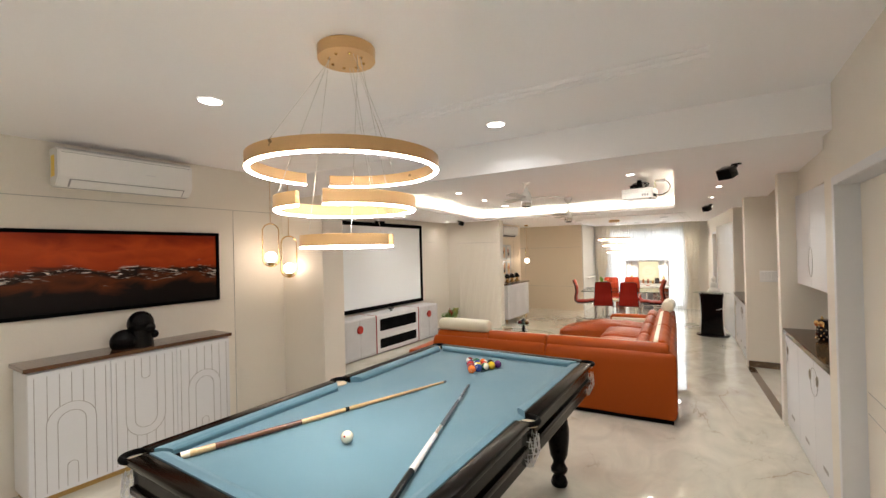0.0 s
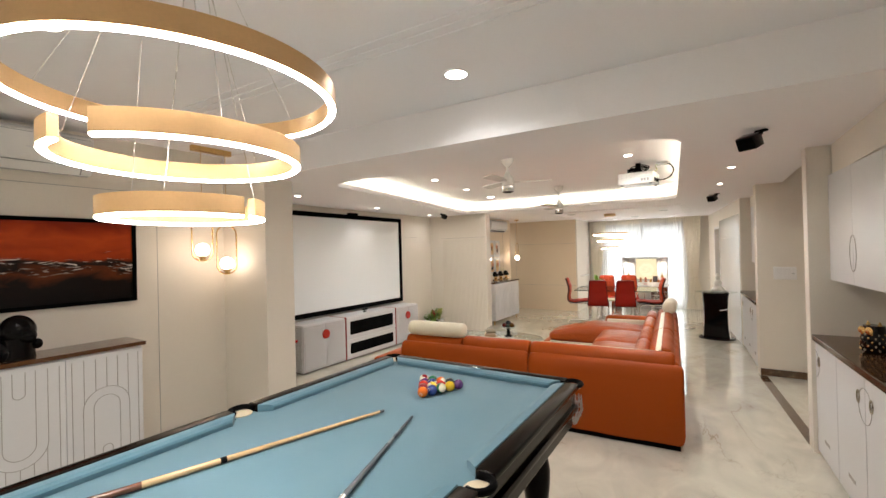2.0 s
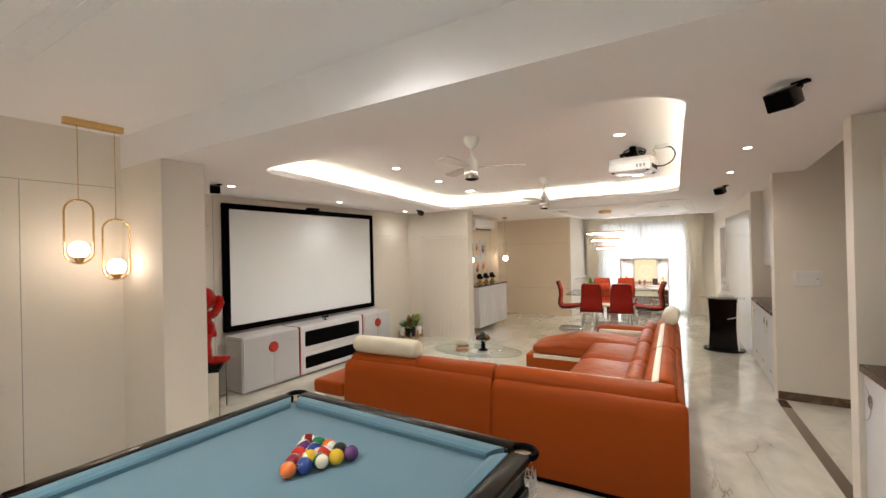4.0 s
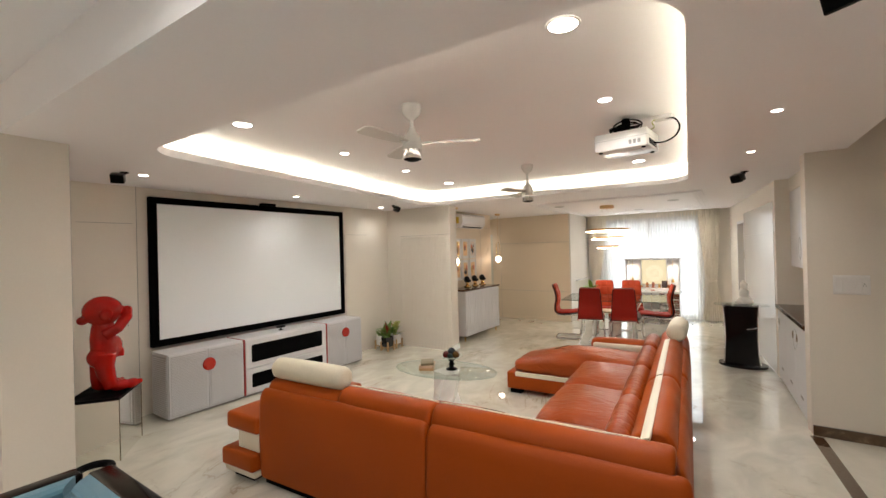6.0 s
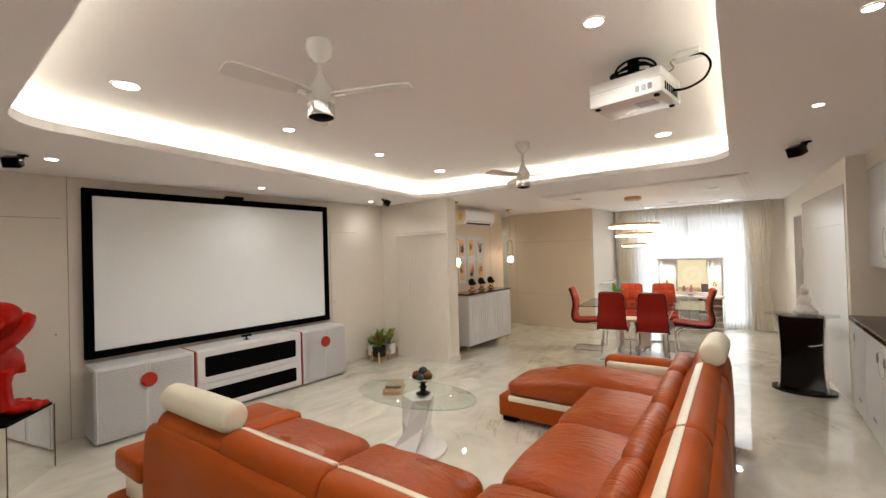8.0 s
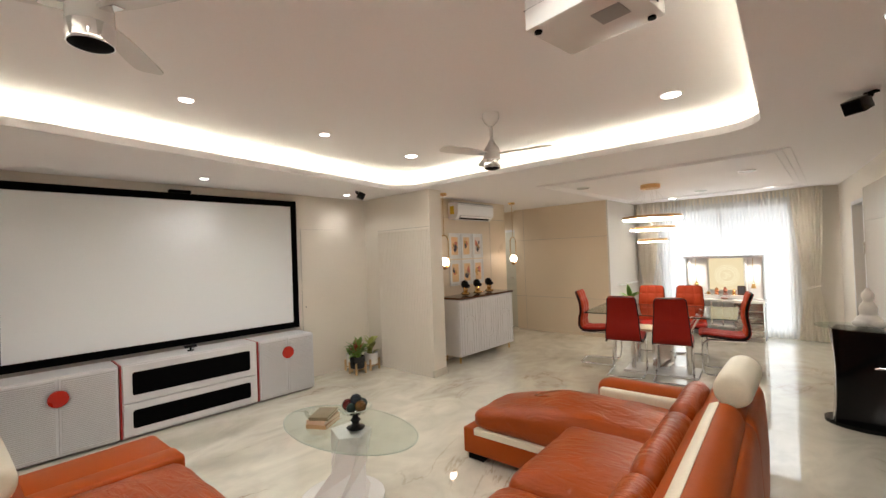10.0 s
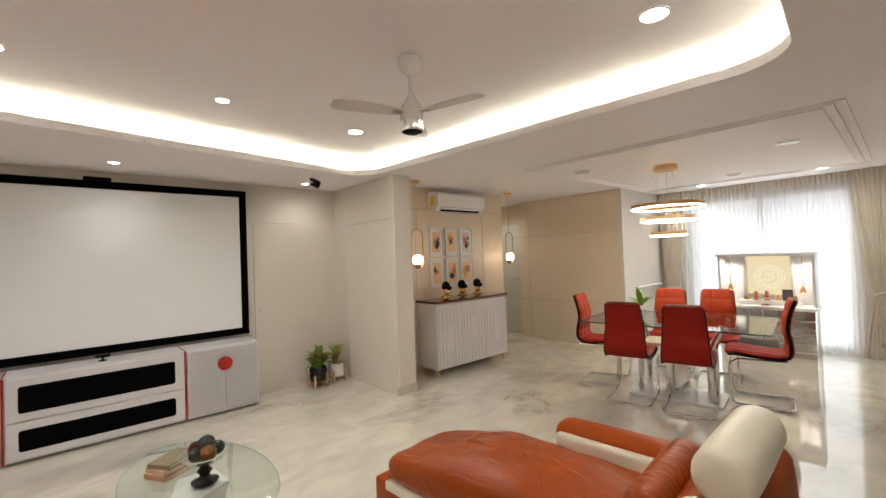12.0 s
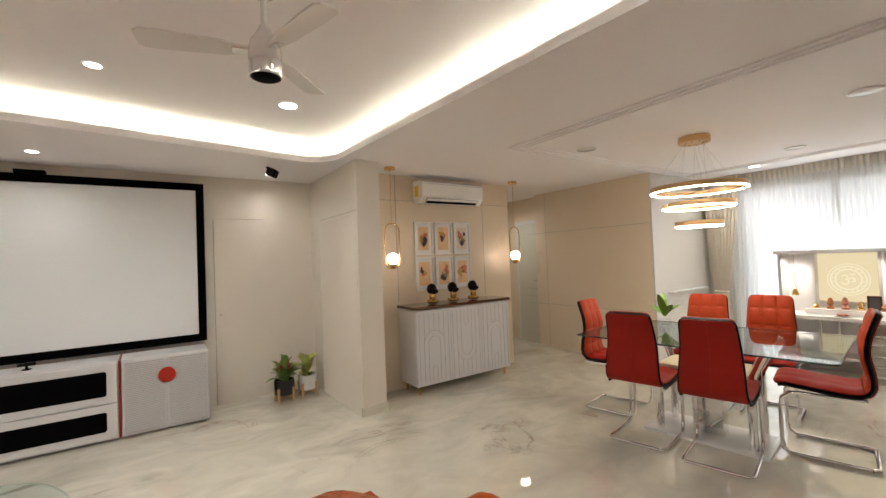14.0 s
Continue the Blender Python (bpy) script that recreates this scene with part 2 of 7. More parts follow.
M = {
    "wall": mat("cream_wall_paint", (0.77, 0.715, 0.63), 0.55, vary=0.025, scale=1.2, grain=90, bump=0.06, bump_scale=160),
    "taupe": mat("taupe_wall_panel", (0.73, 0.62, 0.475), 0.34, vary=0.025, scale=1.5, grain=60, bump=0.03),
    "pale_door": mat("pale_grey_green_laminate", (0.60, 0.59, 0.50), 0.4, vary=0.03, scale=2),
    "gloss_wall": mat("glossy_white_panel", (0.68, 0.645, 0.585), 0.22, vary=0.02, scale=1.5, rough_vary=0.02),
    "ceiling": mat("white_ceiling_paint", (0.90, 0.872, 0.875), 0.75, vary=0.015, scale=0.9, grain=70, bump=0.04, bump_scale=120),
    "floor": marble("polished_white_marble", (0.685, 0.655, 0.555), (0.235, 0.16, 0.085), 0.008),
    "dark_marble": marble("dark_brown_marble", (0.085, 0.045, 0.022), (0.30, 0.20, 0.11), 0.12, 3.0, 6.0),
    "white": mat("white_lacquer", (0.68, 0.675, 0.685), 0.34, vary=0.015, scale=3, rough_vary=0.02),
    "white_gloss": mat("white_gloss_plastic", (0.82, 0.81, 0.79), 0.18, vary=0.015, scale=4),
    # grey stands for the shade between ribs on white cabinets
    "rib_bed": mat("rib_bed_shade_grey", (0.50, 0.49, 0.485), 0.5, vary=0.03),
    "groove": mat("groove_shadow_grey", (0.36, 0.34, 0.32), 0.6, vary=0.04),
    "wood_top": mat("polished_walnut_veneer", (0.10, 0.042, 0.016), 0.14, vary=0.35, scale=5, grain=40, stretch=(9, 0.8, 6), coat=0.4),
    "stone_top": mat("brown_granite_top", (0.065, 0.030, 0.012), 0.07, vary=0.5, scale=25, grain=120, spec=0.22),
    "gold": mat("brushed_gold", (0.70, 0.455, 0.225), 0.36, 0.65, vary=0.05, scale=8, grain=120),
    "brass": mat("polished_brass", (0.72, 0.48, 0.20), 0.22, 1.0, vary=0.05),
    "chrome": mat("polished_chrome", (0.82, 0.82, 0.83), 0.06, 1.0, vary=0.02),
    "dark_polish": mat("black_polished_stone", (0.003, 0.0025, 0.0025), 0.2, vary=0.2, spec=0.14),
    "antique": mat("antique_silver", (0.34, 0.30, 0.23), 0.3, 0.9, vary=0.3, scale=40),
    "steel": mat("fine_steel_wire", (0.65, 0.63, 0.6), 0.3, 1.0, vary=0.02),
    "leather": mat("burnt_orange_leather", (0.33, 0.058, 0.0048), 0.44, vary=0.035, scale=3, grain=90, bump=0.12, bump_scale=70, rough_vary=0.06, spec=0.16),
    "creased_leather": mat("creased_orange_leather", (0.315, 0.054, 0.0048), 0.33, vary=0.05, scale=3, grain=90, bump=1.0, bump_scale=11, rough_vary=0.06, spec=0.32, stretch=(0.6, 1.5, 1), relief_depth=0.011, twist=1.6),
    "cream_leather": mat("cream_leather", (0.72, 0.66, 0.52), 0.38, vary=0.05, scale=6, grain=90, bump=0.3, bump_scale=60),
    "chair_red": mat("deep_red_leatherette", (0.32, 0.017, 0.009), 0.5, vary=0.08, scale=7, grain=110, bump=0.2, bump_scale=90, spec=0.15),
    "chair_tan": mat("bright_red_leatherette", (0.42, 0.052, 0.016), 0.5, vary=0.08, scale=7, grain=110, bump=0.2, bump_scale=90, spec=0.18),
    "piping": mat("black_leather_edge", (0.006, 0.005, 0.006), 0.45, vary=0.2, spec=0.2),
    "black_gloss": mat("black_gloss_lacquer", (0.004, 0.004, 0.0045), 0.08, vary=0.2, spec=0.3),
    "black": mat("matt_black", (0.002, 0.002, 0.0022), 0.6, vary=0.2, spec=0.04),
    "black_wood": mat("black_stained_wood", (0.0045, 0.003, 0.002), 0.16, vary=0.4, scale=4, grain=70, stretch=(1, 1, 1), coat=0.0, spec=0.11, rough_vary=0.02),
    "baize": mat("blue_billiard_cloth", (0.100, 0.205, 0.262), 0.9, vary=0.035, scale=3, grain=300, bump=0.25, bump_scale=500, sheen=0.25),
    "cushion": mat("blue_cushion_cloth", (0.085, 0.19, 0.25), 0.85, vary=0.05, scale=5, grain=300, bump=0.2, bump_scale=500, sheen=0.25),
    "screen": mat("projection_screen_vinyl", (0.88, 0.915, 0.93), 0.9, spec=0.1, vary=0.01, scale=1),
    "velvet": mat("black_velvet_frame", (0.002, 0.002, 0.0022), 0.85, vary=0.15, spec=0.03),
    "red_gloss": mat("red_gloss_resin", (0.40, 0.005, 0.0025), 0.02, vary=0.05, spec=0.42, rough_vary=0.0),
    "red_disc": mat("red_lacquer_disc", (0.42, 0.022, 0.012), 0.3, vary=0.08),
    "red_trim": mat("red_edge_trim", (0.36, 0.02, 0.015), 0.35, vary=0.08),
    "mirror": mat("mirror_glass", (0.86, 0.86, 0.82), 0.015, 1.0, vary=0.005, rough_vary=0.0),
    "curtain": mat("cream_curtain_cloth", (0.72, 0.66, 0.55), 0.85, vary=0.06, scale=4, grain=200, bump=0.15, bump_scale=300, sheen=0.2),
    "sheer": sheer_mat(),
    "glass": glass_mat("clear_glass"),
    "glass_edge": glass_mat("green_edge_glass", (0.93, 0.975, 0.955)),
    "glass_dining": glass_mat("tinted_table_glass", (0.74, 0.80, 0.775), 1.62),
    "green_dark": mat("dark_green_glass_edge", (0.025, 0.05, 0.042), 0.15, vary=0.1),
    "pane": glass_mat("window_glass", (0.98, 0.99, 0.99), 1.3),
    "canvas": painting_mat(),
    "leaf": mat("green_leaf", (0.16, 0.29, 0.05), 0.4, vary=0.35, scale=9, grain=50),
    "leaf_yellow": mat("yellow_green_leaf", (0.40, 0.42, 0.12), 0.42, vary=0.3, scale=9),
    "leaf_bright": mat("bright_green_leaf", (0.20, 0.38, 0.05), 0.4, vary=0.25, scale=9),
    "leaf_red": mat("red_bract", (0.35, 0.02, 0.02), 0.45, vary=0.3, scale=9),
    "pot_white": mat("white_ceramic", (0.80, 0.79, 0.77), 0.2, vary=0.02),
    "pot_black": mat("black_ribbed_ceramic", (0.015, 0.015, 0.016), 0.3, vary=0.2),
    "pale_wood": mat("pale_beech", (0.55, 0.36, 0.18), 0.45, vary=0.15, scale=6, stretch=(6, 6, 1)),
    "cue_maple": mat("varnished_maple", (0.62, 0.42, 0.22), 0.2, vary=0.08, scale=6, coat=0.4),
    "cue_brown": mat("brown_cue_wood", (0.13, 0.045, 0.022), 0.22, vary=0.25, scale=8, coat=0.4),
    "cue_grey": mat("grey_carbon", (0.10, 0.115, 0.13), 0.25, vary=0.08),
    "statue_white": mat("white_plaster", (0.86, 0.84, 0.80), 0.5, vary=0.04, bump=0.1),
    "plastic_grey": mat("grey_plastic", (0.30, 0.30, 0.30), 0.45),
    "yellow": mat("yellow_sticker", (0.70, 0.48, 0.03), 0.5),
    "paper": mat("book_paper", (0.66, 0.56, 0.40), 0.7, vary=0.1, grain=200),
    "led": glow("led_diffuser", (1.0, 0.945, 0.88), RING_POWER),
    "led_dining": glow("dining_led_diffuser", (1.0, 0.90, 0.76), RING_POWER * 1.2),
    "cove_led": glow("cove_led_strip", (1.0, 0.97, 0.76), COVE_POWER),
    "downlight": glow("downlight_lens", (1.0, 0.95, 0.86), 14.0),
    "bulb": glow("opal_bulb", (1.0, 0.80, 0.64), BULB_POWER),
    "sky_card": glow("bright_sky", (0.93, 0.97, 1.0), SKY_GLOW),
}


# ---- mesh helpers ----
def add_box(bm, x0, x1, y0, y1, z0, z1, m=None):
    vs = [bm.verts.new(Vector(p) if m is None else m @ Vector(p)) for p in
          ((x0, y0, z0), (x1, y0, z0), (x1, y1, z0), (x0, y1, z0), (x0, y0, z1), (x1, y0, z1), (x1, y1, z1), (x0, y1, z1))]
    for f in ((0, 3, 2, 1), (4, 5, 6, 7), (0, 1, 5, 4), (1, 2, 6, 5), (2, 3, 7, 6), (3, 0, 4, 7)):
        bm.faces.new([vs[i] for i in f])
    return bm


def bx(x0, x1, y0, y1, z0, z1, bevel=0.0, seg=2, m=None):
    bm = add_box(bmesh.new(), x0, x1, y0, y1, z0, z1, m)
    if bevel:
        bmesh.ops.bevel(bm, geom=list(bm.edges), offset=bevel, segments=seg, affect="EDGES", profile=0.5)
    return bm


def add_lathe(bm, profile, centre=(0, 0, 0), seg=24, m=None, cap=True):
    """profile: (radius, height) pairs turned about z."""
    rings = []
    for r, z in profile:
        ring = []
        for k in range(seg):
            a = 2 * math.pi * k / seg
            p = Vector((centre[0] + r * math.cos(a), centre[1] + r * math.sin(a), centre[2] + z))
            ring.append(bm.verts.new(p if m is None else m @ p))
        rings.append(ring)
    for a, b in zip(rings, rings[1:]):
        for k in range(seg):
            bm.faces.new((a[k], a[(k + 1) % seg], b[(k + 1) % seg], b[k]))
    if cap:
        bm.faces.new(list(reversed(rings[0])))
        bm.faces.new(rings[-1])
    return bm


def lathe(profile, centre=(0, 0, 0), seg=24, m=None):
    return add_lathe(bmesh.new(), profile, centre, seg, m)


def add_tube(bm, pts, r, seg=8, closed=False, cap=True, flat=None):
    """A round tube along points; flat=(rx, rz) makes the section an ellipse; r may be a list."""
    pts = [Vector(p) for p in pts]
    n = len(pts)
    rings = []
    ref = None
    for i, p in enumerate(pts):
        a = pts[i - 1] if (i or closed) else p
        b = pts[(i + 1) % n] if (i < n - 1 or closed) else p
        d = (b - a).normalized()
        if ref is None:
            ref = d.orthogonal().normalized() if abs(d.z) > 0.9 else d.cross(Vector((0, 0, 1))).normalized()
        u = (ref - d * ref.dot(d)).normalized()
        ref = u
        v = d.cross(u)
        rr = r[i] if isinstance(r, (list, tuple)) else r
        ra, rb = (rr, rr) if flat is None else (flat[0], flat[1])
        rings.append([bm.verts.new(p + u * (ra * math.cos(2 * math.pi * k / seg)) + v * (rb * math.sin(2 * math.pi * k / seg))) for k in range(seg)])
    pairs = list(zip(rings, rings[1:])) + ([(rings[-1], rings[0])] if closed else [])
    for a, b in pairs:
        for k in range(seg):
            bm.faces.new((a[k], a[(k + 1) % seg], b[(k + 1) % seg], b[k]))
    if cap and not closed:
        bm.faces.new(list(reversed(rings[0])))
        bm.faces.new(rings[-1])
    return bm


def tube(pts, r, seg=8, closed=False, flat=None):
    return add_tube(bmesh.new(), pts, r, seg, closed, True, flat)


def add_prism(bm, poly, z0, z1, m=None):
    """A straight prism over a plan outline (counter-clockwise)."""
    lo = [bm.verts.new(Vector((x, y, z0)) if m is None else m @ Vector((x, y, z0))) for x, y in poly]
    hi = [bm.verts.new(Vector((x, y, z1)) if m is None else m @ Vector((x, y, z1))) for x, y in poly]
    bm.faces.new(list(reversed(lo)))
    bm.faces.new(hi)
    for k in range(len(poly)):
        j = (k + 1) % len(poly)
        bm.faces.new((lo[k], lo[j], hi[j], hi[k]))
    return bm


def prism(poly, z0, z1, m=None):
    return add_prism(bmesh.new(), poly, z0, z1, m)


def add_soft(bm, cx, cy, cz, sx, sy, sz, r=0.05, puff=0.0, n=8, m=None, wrinkle=0.0):
    """A cushion: a rounded box whose top swells by puff and is faintly creased."""
    half = Vector((sx / 2, sy / 2, sz / 2))
    inner = Vector([max(0.0, h - r) for h in half])
    made = {}

    def vert(i, j, k):
        if (i, j, k) not in made:
            p = Vector([h * math.sin(math.pi / 2 * (2 * c / n - 1)) for h, c in zip(half, (i, j, k))])
            q = Vector([max(-a, min(a, b)) for a, b in zip(inner, p)])
            d = p - q
            if d.length > 1e-9:
                p = q + d.normalized() * min(r, max(half))
            u, v = p.x / half.x, p.y / half.y
            if puff and p.z > 0:
                p.z += puff * (1 - u * u) * (1 - v * v)
            if wrinkle:
                p.z += wrinkle * noise.noise(Vector((cx + p.x * 6, cy + p.y * 6, cz)))
            p += Vector((cx, cy, cz))
            made[i, j, k] = bm.verts.new(p if m is None else m @ p)
        return made[i, j, k]

    for i in range(n):
        for j in range(n):
            bm.faces.new((vert(i, j, 0), vert(i, j + 1, 0), vert(i + 1, j + 1, 0), vert(i + 1, j, 0)))
            bm.faces.new((vert(i, j, n), vert(i + 1, j, n), vert(i + 1, j + 1, n), vert(i, j + 1, n)))
            bm.faces.new((vert(i, 0, j), vert(i + 1, 0, j), vert(i + 1, 0, j + 1), vert(i, 0, j + 1)))
            bm.faces.new((vert(i, n, j), vert(i, n, j + 1), vert(i + 1, n, j + 1), vert(i + 1, n, j)))
            bm.faces.new((vert(0, i, j), vert(0, i, j + 1), vert(0, i + 1, j + 1), vert(0, i + 1, j)))
            bm.faces.new((vert(n, i, j), vert(n, i + 1, j), vert(n, i + 1, j + 1), vert(n, i, j + 1)))
    return bm


def soft(*a, **k):
    return add_soft(bmesh.new(), *a, **k)


def add_ball(bm, c, r, seg=16, rings=10, scale=(1, 1, 1), m=None):
    mt = Matrix.Translation(c) @ Matrix.Diagonal((*[r * s for s in scale], 1))
    bmesh.ops.create_uvsphere(bm, u_segments=seg, v_segments=rings, radius=1.0, matrix=mt if m is None else m @ mt)
    return bm


def ball(*a, **k):
    return add_ball(bmesh.new(), *a, **k)


def finish(name, bm, material, smooth=False):
    mesh = bpy.data.meshes.new(name)
    bmesh.ops.recalc_face_normals(bm, faces=bm.faces)
    if smooth:
        for f in bm.faces:
            f.smooth = True
        for e in bm.edges:
            if len(e.link_faces) == 2 and e.calc_face_angle(0) > 0.7:
                e.smooth = False
    bm.to_mesh(mesh)
    bm.free()
    mesh.materials.append(M[material] if isinstance(material, str) else material)
    return mesh


def part(name, bm, material, parent, label="", smooth=False):
    ob = new(name, finish(name, bm, material, smooth))
    ob.parent = parent
    return tagged(ob, label)


def thing(name, label, category, at=(0, 0, 0), turn=0.0, group=""):
    ob = new(name)
    ob.empty_display_size = 0.1
    ob.matrix_world = pose(*at, 0, 0, turn)
    return tagged(ob, label, category, group)


def single(name, bm, material, label, category, smooth=False, group=""):
    return tagged(new(name, finish(name, bm, material, smooth)), label, category, group)


def structure(name, bm, material, label="", smooth=False):
    return tagged(new(name, finish(name, bm, material, smooth)), label, kind="structure")


# ---- the large structure ----
RIM, POOL_TOP, COVE_TOP = 2.36, 2.63, 2.575


def slab(name, p, q, thick, z0, z1, material="wall", label=""):
    """An upright wall from plan point p to q; its thickness goes to the right of that line."""
    d = Vector((q[0] - p[0], q[1] - p[1])).normalized()
    n = Vector((d.y, -d.x)) * thick
    poly = [p, q, (q[0] + n.x, q[1] + n.y), (p[0] + n.x, p[1] + n.y)]
    return structure(name, prism(poly, z0, z1), material, label)


structure("floor", bx(-5.95, 2.85, -3.12, 13.42, -0.12, 0.0), "floor", "polished white marble floor with brown veins")
tagged(new("ground", finish("ground", bx(-300, 300, -300, 300, -9.0, -8.0), "groove")), "plain grey ground far below outside", kind="structure")

# left side
slab("wall_pool_side", (-3.76, -3.0), (-3.76, 3.19), -0.2, 0, 2.75)
structure("wall_pier", prism([(-3.96, 3.17), (-3.07, 3.17), (-3.10, 3.50), (-3.96, 3.50)], 0, RIM), "wall", "plain cream wall pier")
slab("wall_screen_side", (-4.66, 3.30), (-4.66, 8.40), -0.2, 0, RIM + 0.1)
slab("wall_alcove_return", (-4.66, 3.40), (-3.95, 3.40), -0.1, 0, RIM)
structure("wall_fluted", prism([(-4.80, 8.27), (-3.33, 8.27), (-3.36, 8.52), (-4.80, 8.52)], 0, RIM), "wall", "cream wall end with fine vertical fluting")
slab("wall_sideboard", (-3.84, 8.50), (-3.84, 10.65), -0.25, 0, RIM + 0.1, "taupe")
slab("wall_passage", (-5.6, 10.75), (-5.6, 12.2), -0.2, 0, RIM + 0.1, "taupe")
slab("wall_passage_side", (-5.7, 10.65), (-3.86, 10.65), 0.2, 0, RIM + 0.1, "taupe")
structure("wall_passage_end", bx(-5.8, -4.34, 11.88, 13.2, 0, RIM + 0.1), "taupe")
structure("wall_dining", prism([(-4.33, 11.70), (-2.48, 11.70), (-2.48, 13.2), (-4.33, 13.2)], 0, RIM + 0.1), "taupe", "taupe panelled wall")
structure("wall_dining_gloss", bx(-2.478, -2.45, 11.70, 13.15, 0, RIM), "gloss_wall", "glossy white wall panel")

# far wall with the window opening
structure("wall_far", bx(-2.6, -2.10, 13.15, 13.40, 0, RIM + 0.1), "wall")
structure("wall_far_side", bx(-0.12, 1.6, 13.15, 13.40, 0, RIM + 0.1), "wall")
structure("wall_far_head", bx(-2.10, -0.12, 13.15, 13.40, 2.20, RIM + 0.1), "wall")

# right side
slab("wall_right_far", (0.842, 9.10), (0.62, 11.40), 0.2, 0, RIM + 0.1)
slab("wall_right_head", (0.62, 11.40), (0.535, 12.17), 0.2, 2.02, RIM + 0.1)
slab("wall_right_end", (0.535, 12.17), (0.42, 13.2), 0.2, 0, RIM + 0.1)
structure("wall_switch", prism([(0.914, 7.24), (2.6, 7.24), (2.6, 7.40), (0.904, 7.40)], 0, POOL_TOP), "wall", "plain cream wall with a white switch plate")
slab("wall_niche_back", (1.36, 7.38), (1.36, 9.15), 0.2, 0, RIM + 0.1)
structure("wall_niche_end", prism([(0.845, 9.0), (1.5, 9.0), (1.5, 9.12), (0.84, 9.12)], 0, RIM + 0.1), "wall")
slab("wall_side_passage", (2.6, 4.4), (2.6, 7.4), 0.2, 0, POOL_TOP)
structure("wall_unit_end", prism([(1.06, 5.02), (2.6, 5.02), (2.6, 5.18), (1.06, 5.18)], 0, POOL_TOP), "wall")
slab("wall_unit_back", (1.64, 3.3), (1.62, 5.1), 0.2, 0, POOL_TOP)
structure("wall_door_pier", prism([(1.14, 3.31), (1.75, 3.31), (1.75, 3.49), (1.13, 3.49)], 0, POOL_TOP), "wall")
slab("wall_pool_right_head", (1.14, 1.88), (1.14, 3.31), 0.2, 2.08, POOL_TOP)
slab("wall_pool_right", (1.14, -3.0), (1.14, 1.93), 0.2, 0, POOL_TOP)
slab("wall_back", (-4.0, -2.9), (1.4, -2.9), 0.2, 0, POOL_TOP)


def rounded_loop(corners, r, seg=8):
    """A closed plan outline through four corners, each rounded with radius r."""
    out = []
    n = len(corners)
    for i in range(n):
        p, c, q = (Vector(corners[i - 1]), Vector(corners[i]), Vector(corners[(i + 1) % n]))
        u, v = (p - c).normalized(), (q - c).normalized()
        half = u.angle(v) / 2
        t = r / math.tan(half)
        centre = c + (u + v).normalized() * (r / math.sin(half))
        a, b = c + u * t - centre, c + v * t - centre
        for k in range(seg + 1):
            w = a.lerp(b, k / seg).normalized() * r
            out.append(tuple(centre + w))
    return out


COVE = [(-2.98, 3.87), (0.28, 3.93), (0.00, 8.33), (-3.68, 8.13)]
COVE_OUT = [(-3.19, 3.66), (0.49, 3.73), (0.21, 8.55), (-3.92, 8.35)]
inner = rounded_loop(COVE, 0.30)
outer = rounded_loop(COVE_OUT, 0.45)


def rim_ceiling():
    bm = bmesh.new()
    edge = [(-4.9, 3.165), (-3.76, 3.17), (1.14, 3.30), (1.75, 3.30), (1.75, 5.10), (1.18, 5.10), (1.18, 7.26), (1.75, 7.26), (1.75, 13.4), (-5.8, 13.4), (-5.8, 3.165)]
    ov = [bm.verts.new((x, y, RIM)) for x, y in edge]
    iv = [bm.verts.new((x, y, RIM)) for x, y in inner]
    es = [bm.edges.new((ov[k], ov[(k + 1) % len(ov)])) for k in range(len(ov))]
    es += [bm.edges.new((iv[k], iv[(k + 1) % len(iv)])) for k in range(len(iv))]
    bmesh.ops.triangle_fill(bm, edges=es, use_beauty=True)
    up = [bm.verts.new((x, y, RIM + 0.055)) for x, y in inner]
    shelf = [bm.verts.new((x, y, RIM + 0.055)) for x, y in outer]
    back = [bm.verts.new((x, y, COVE_TOP)) for x, y in outer]
    n = len(inner)
    for a, b in ((iv, up), (up, shelf), (shelf, back)):
        for k in range(n):
            bm.faces.new((a[k], a[(k + 1) % n], b[(k + 1) % n], b[k]))
    bm.faces.new(back)
    hi = [bm.verts.new((x, y, POOL_TOP)) for x, y in edge]
    for k in (0, 1, 2, 4, 5, 6):
        bm.faces.new((ov[k], ov[k + 1], hi[k + 1], hi[k]))
    structure("ceiling", bm, "ceiling", "white false ceiling with a rounded cove recess")


rim_ceiling()
structure("ceiling_pool", prism([(-4.9, -3.1), (2.8, -3.1), (2.8, 3.30), (1.14, 3.302), (-3.76, 3.172), (-4.9, 3.167)], POOL_TOP, POOL_TOP + 0.1), "ceiling", "plain white ceiling")
structure("ceiling_passage", bx(1.10, 2.8, 5.0, 7.5, POOL_TOP, POOL_TOP + 0.1), "ceiling", "plain white ceiling")
structure("roof_slab", bx(-6.4, 3.2, -3.3, 13.45, 2.80, 3.0), "ceiling")


def cove_strip():
    bm = bmesh.new()
    a = [Vector(p).lerp(Vector(q), 0.62) for p, q in zip(inner, outer)]
    b = [Vector(p).lerp(Vector(q), 0.72) for p, q in zip(inner, outer)]
    z = RIM + 0.063
    va, vb = [bm.verts.new((p.x, p.y, z)) for p in a], [bm.verts.new((p.x, p.y, z)) for p in b]
    n = len(va)
    for k in range(n):
        bm.faces.new((va[k], va[(k + 1) % n], vb[(k + 1) % n], vb[k]))
    tagged(new("cove_light_strip", finish("cove_light_strip", bm, "cove_led")), "warm led strip glowing in the ceiling cove", "light strip")


cove_strip()


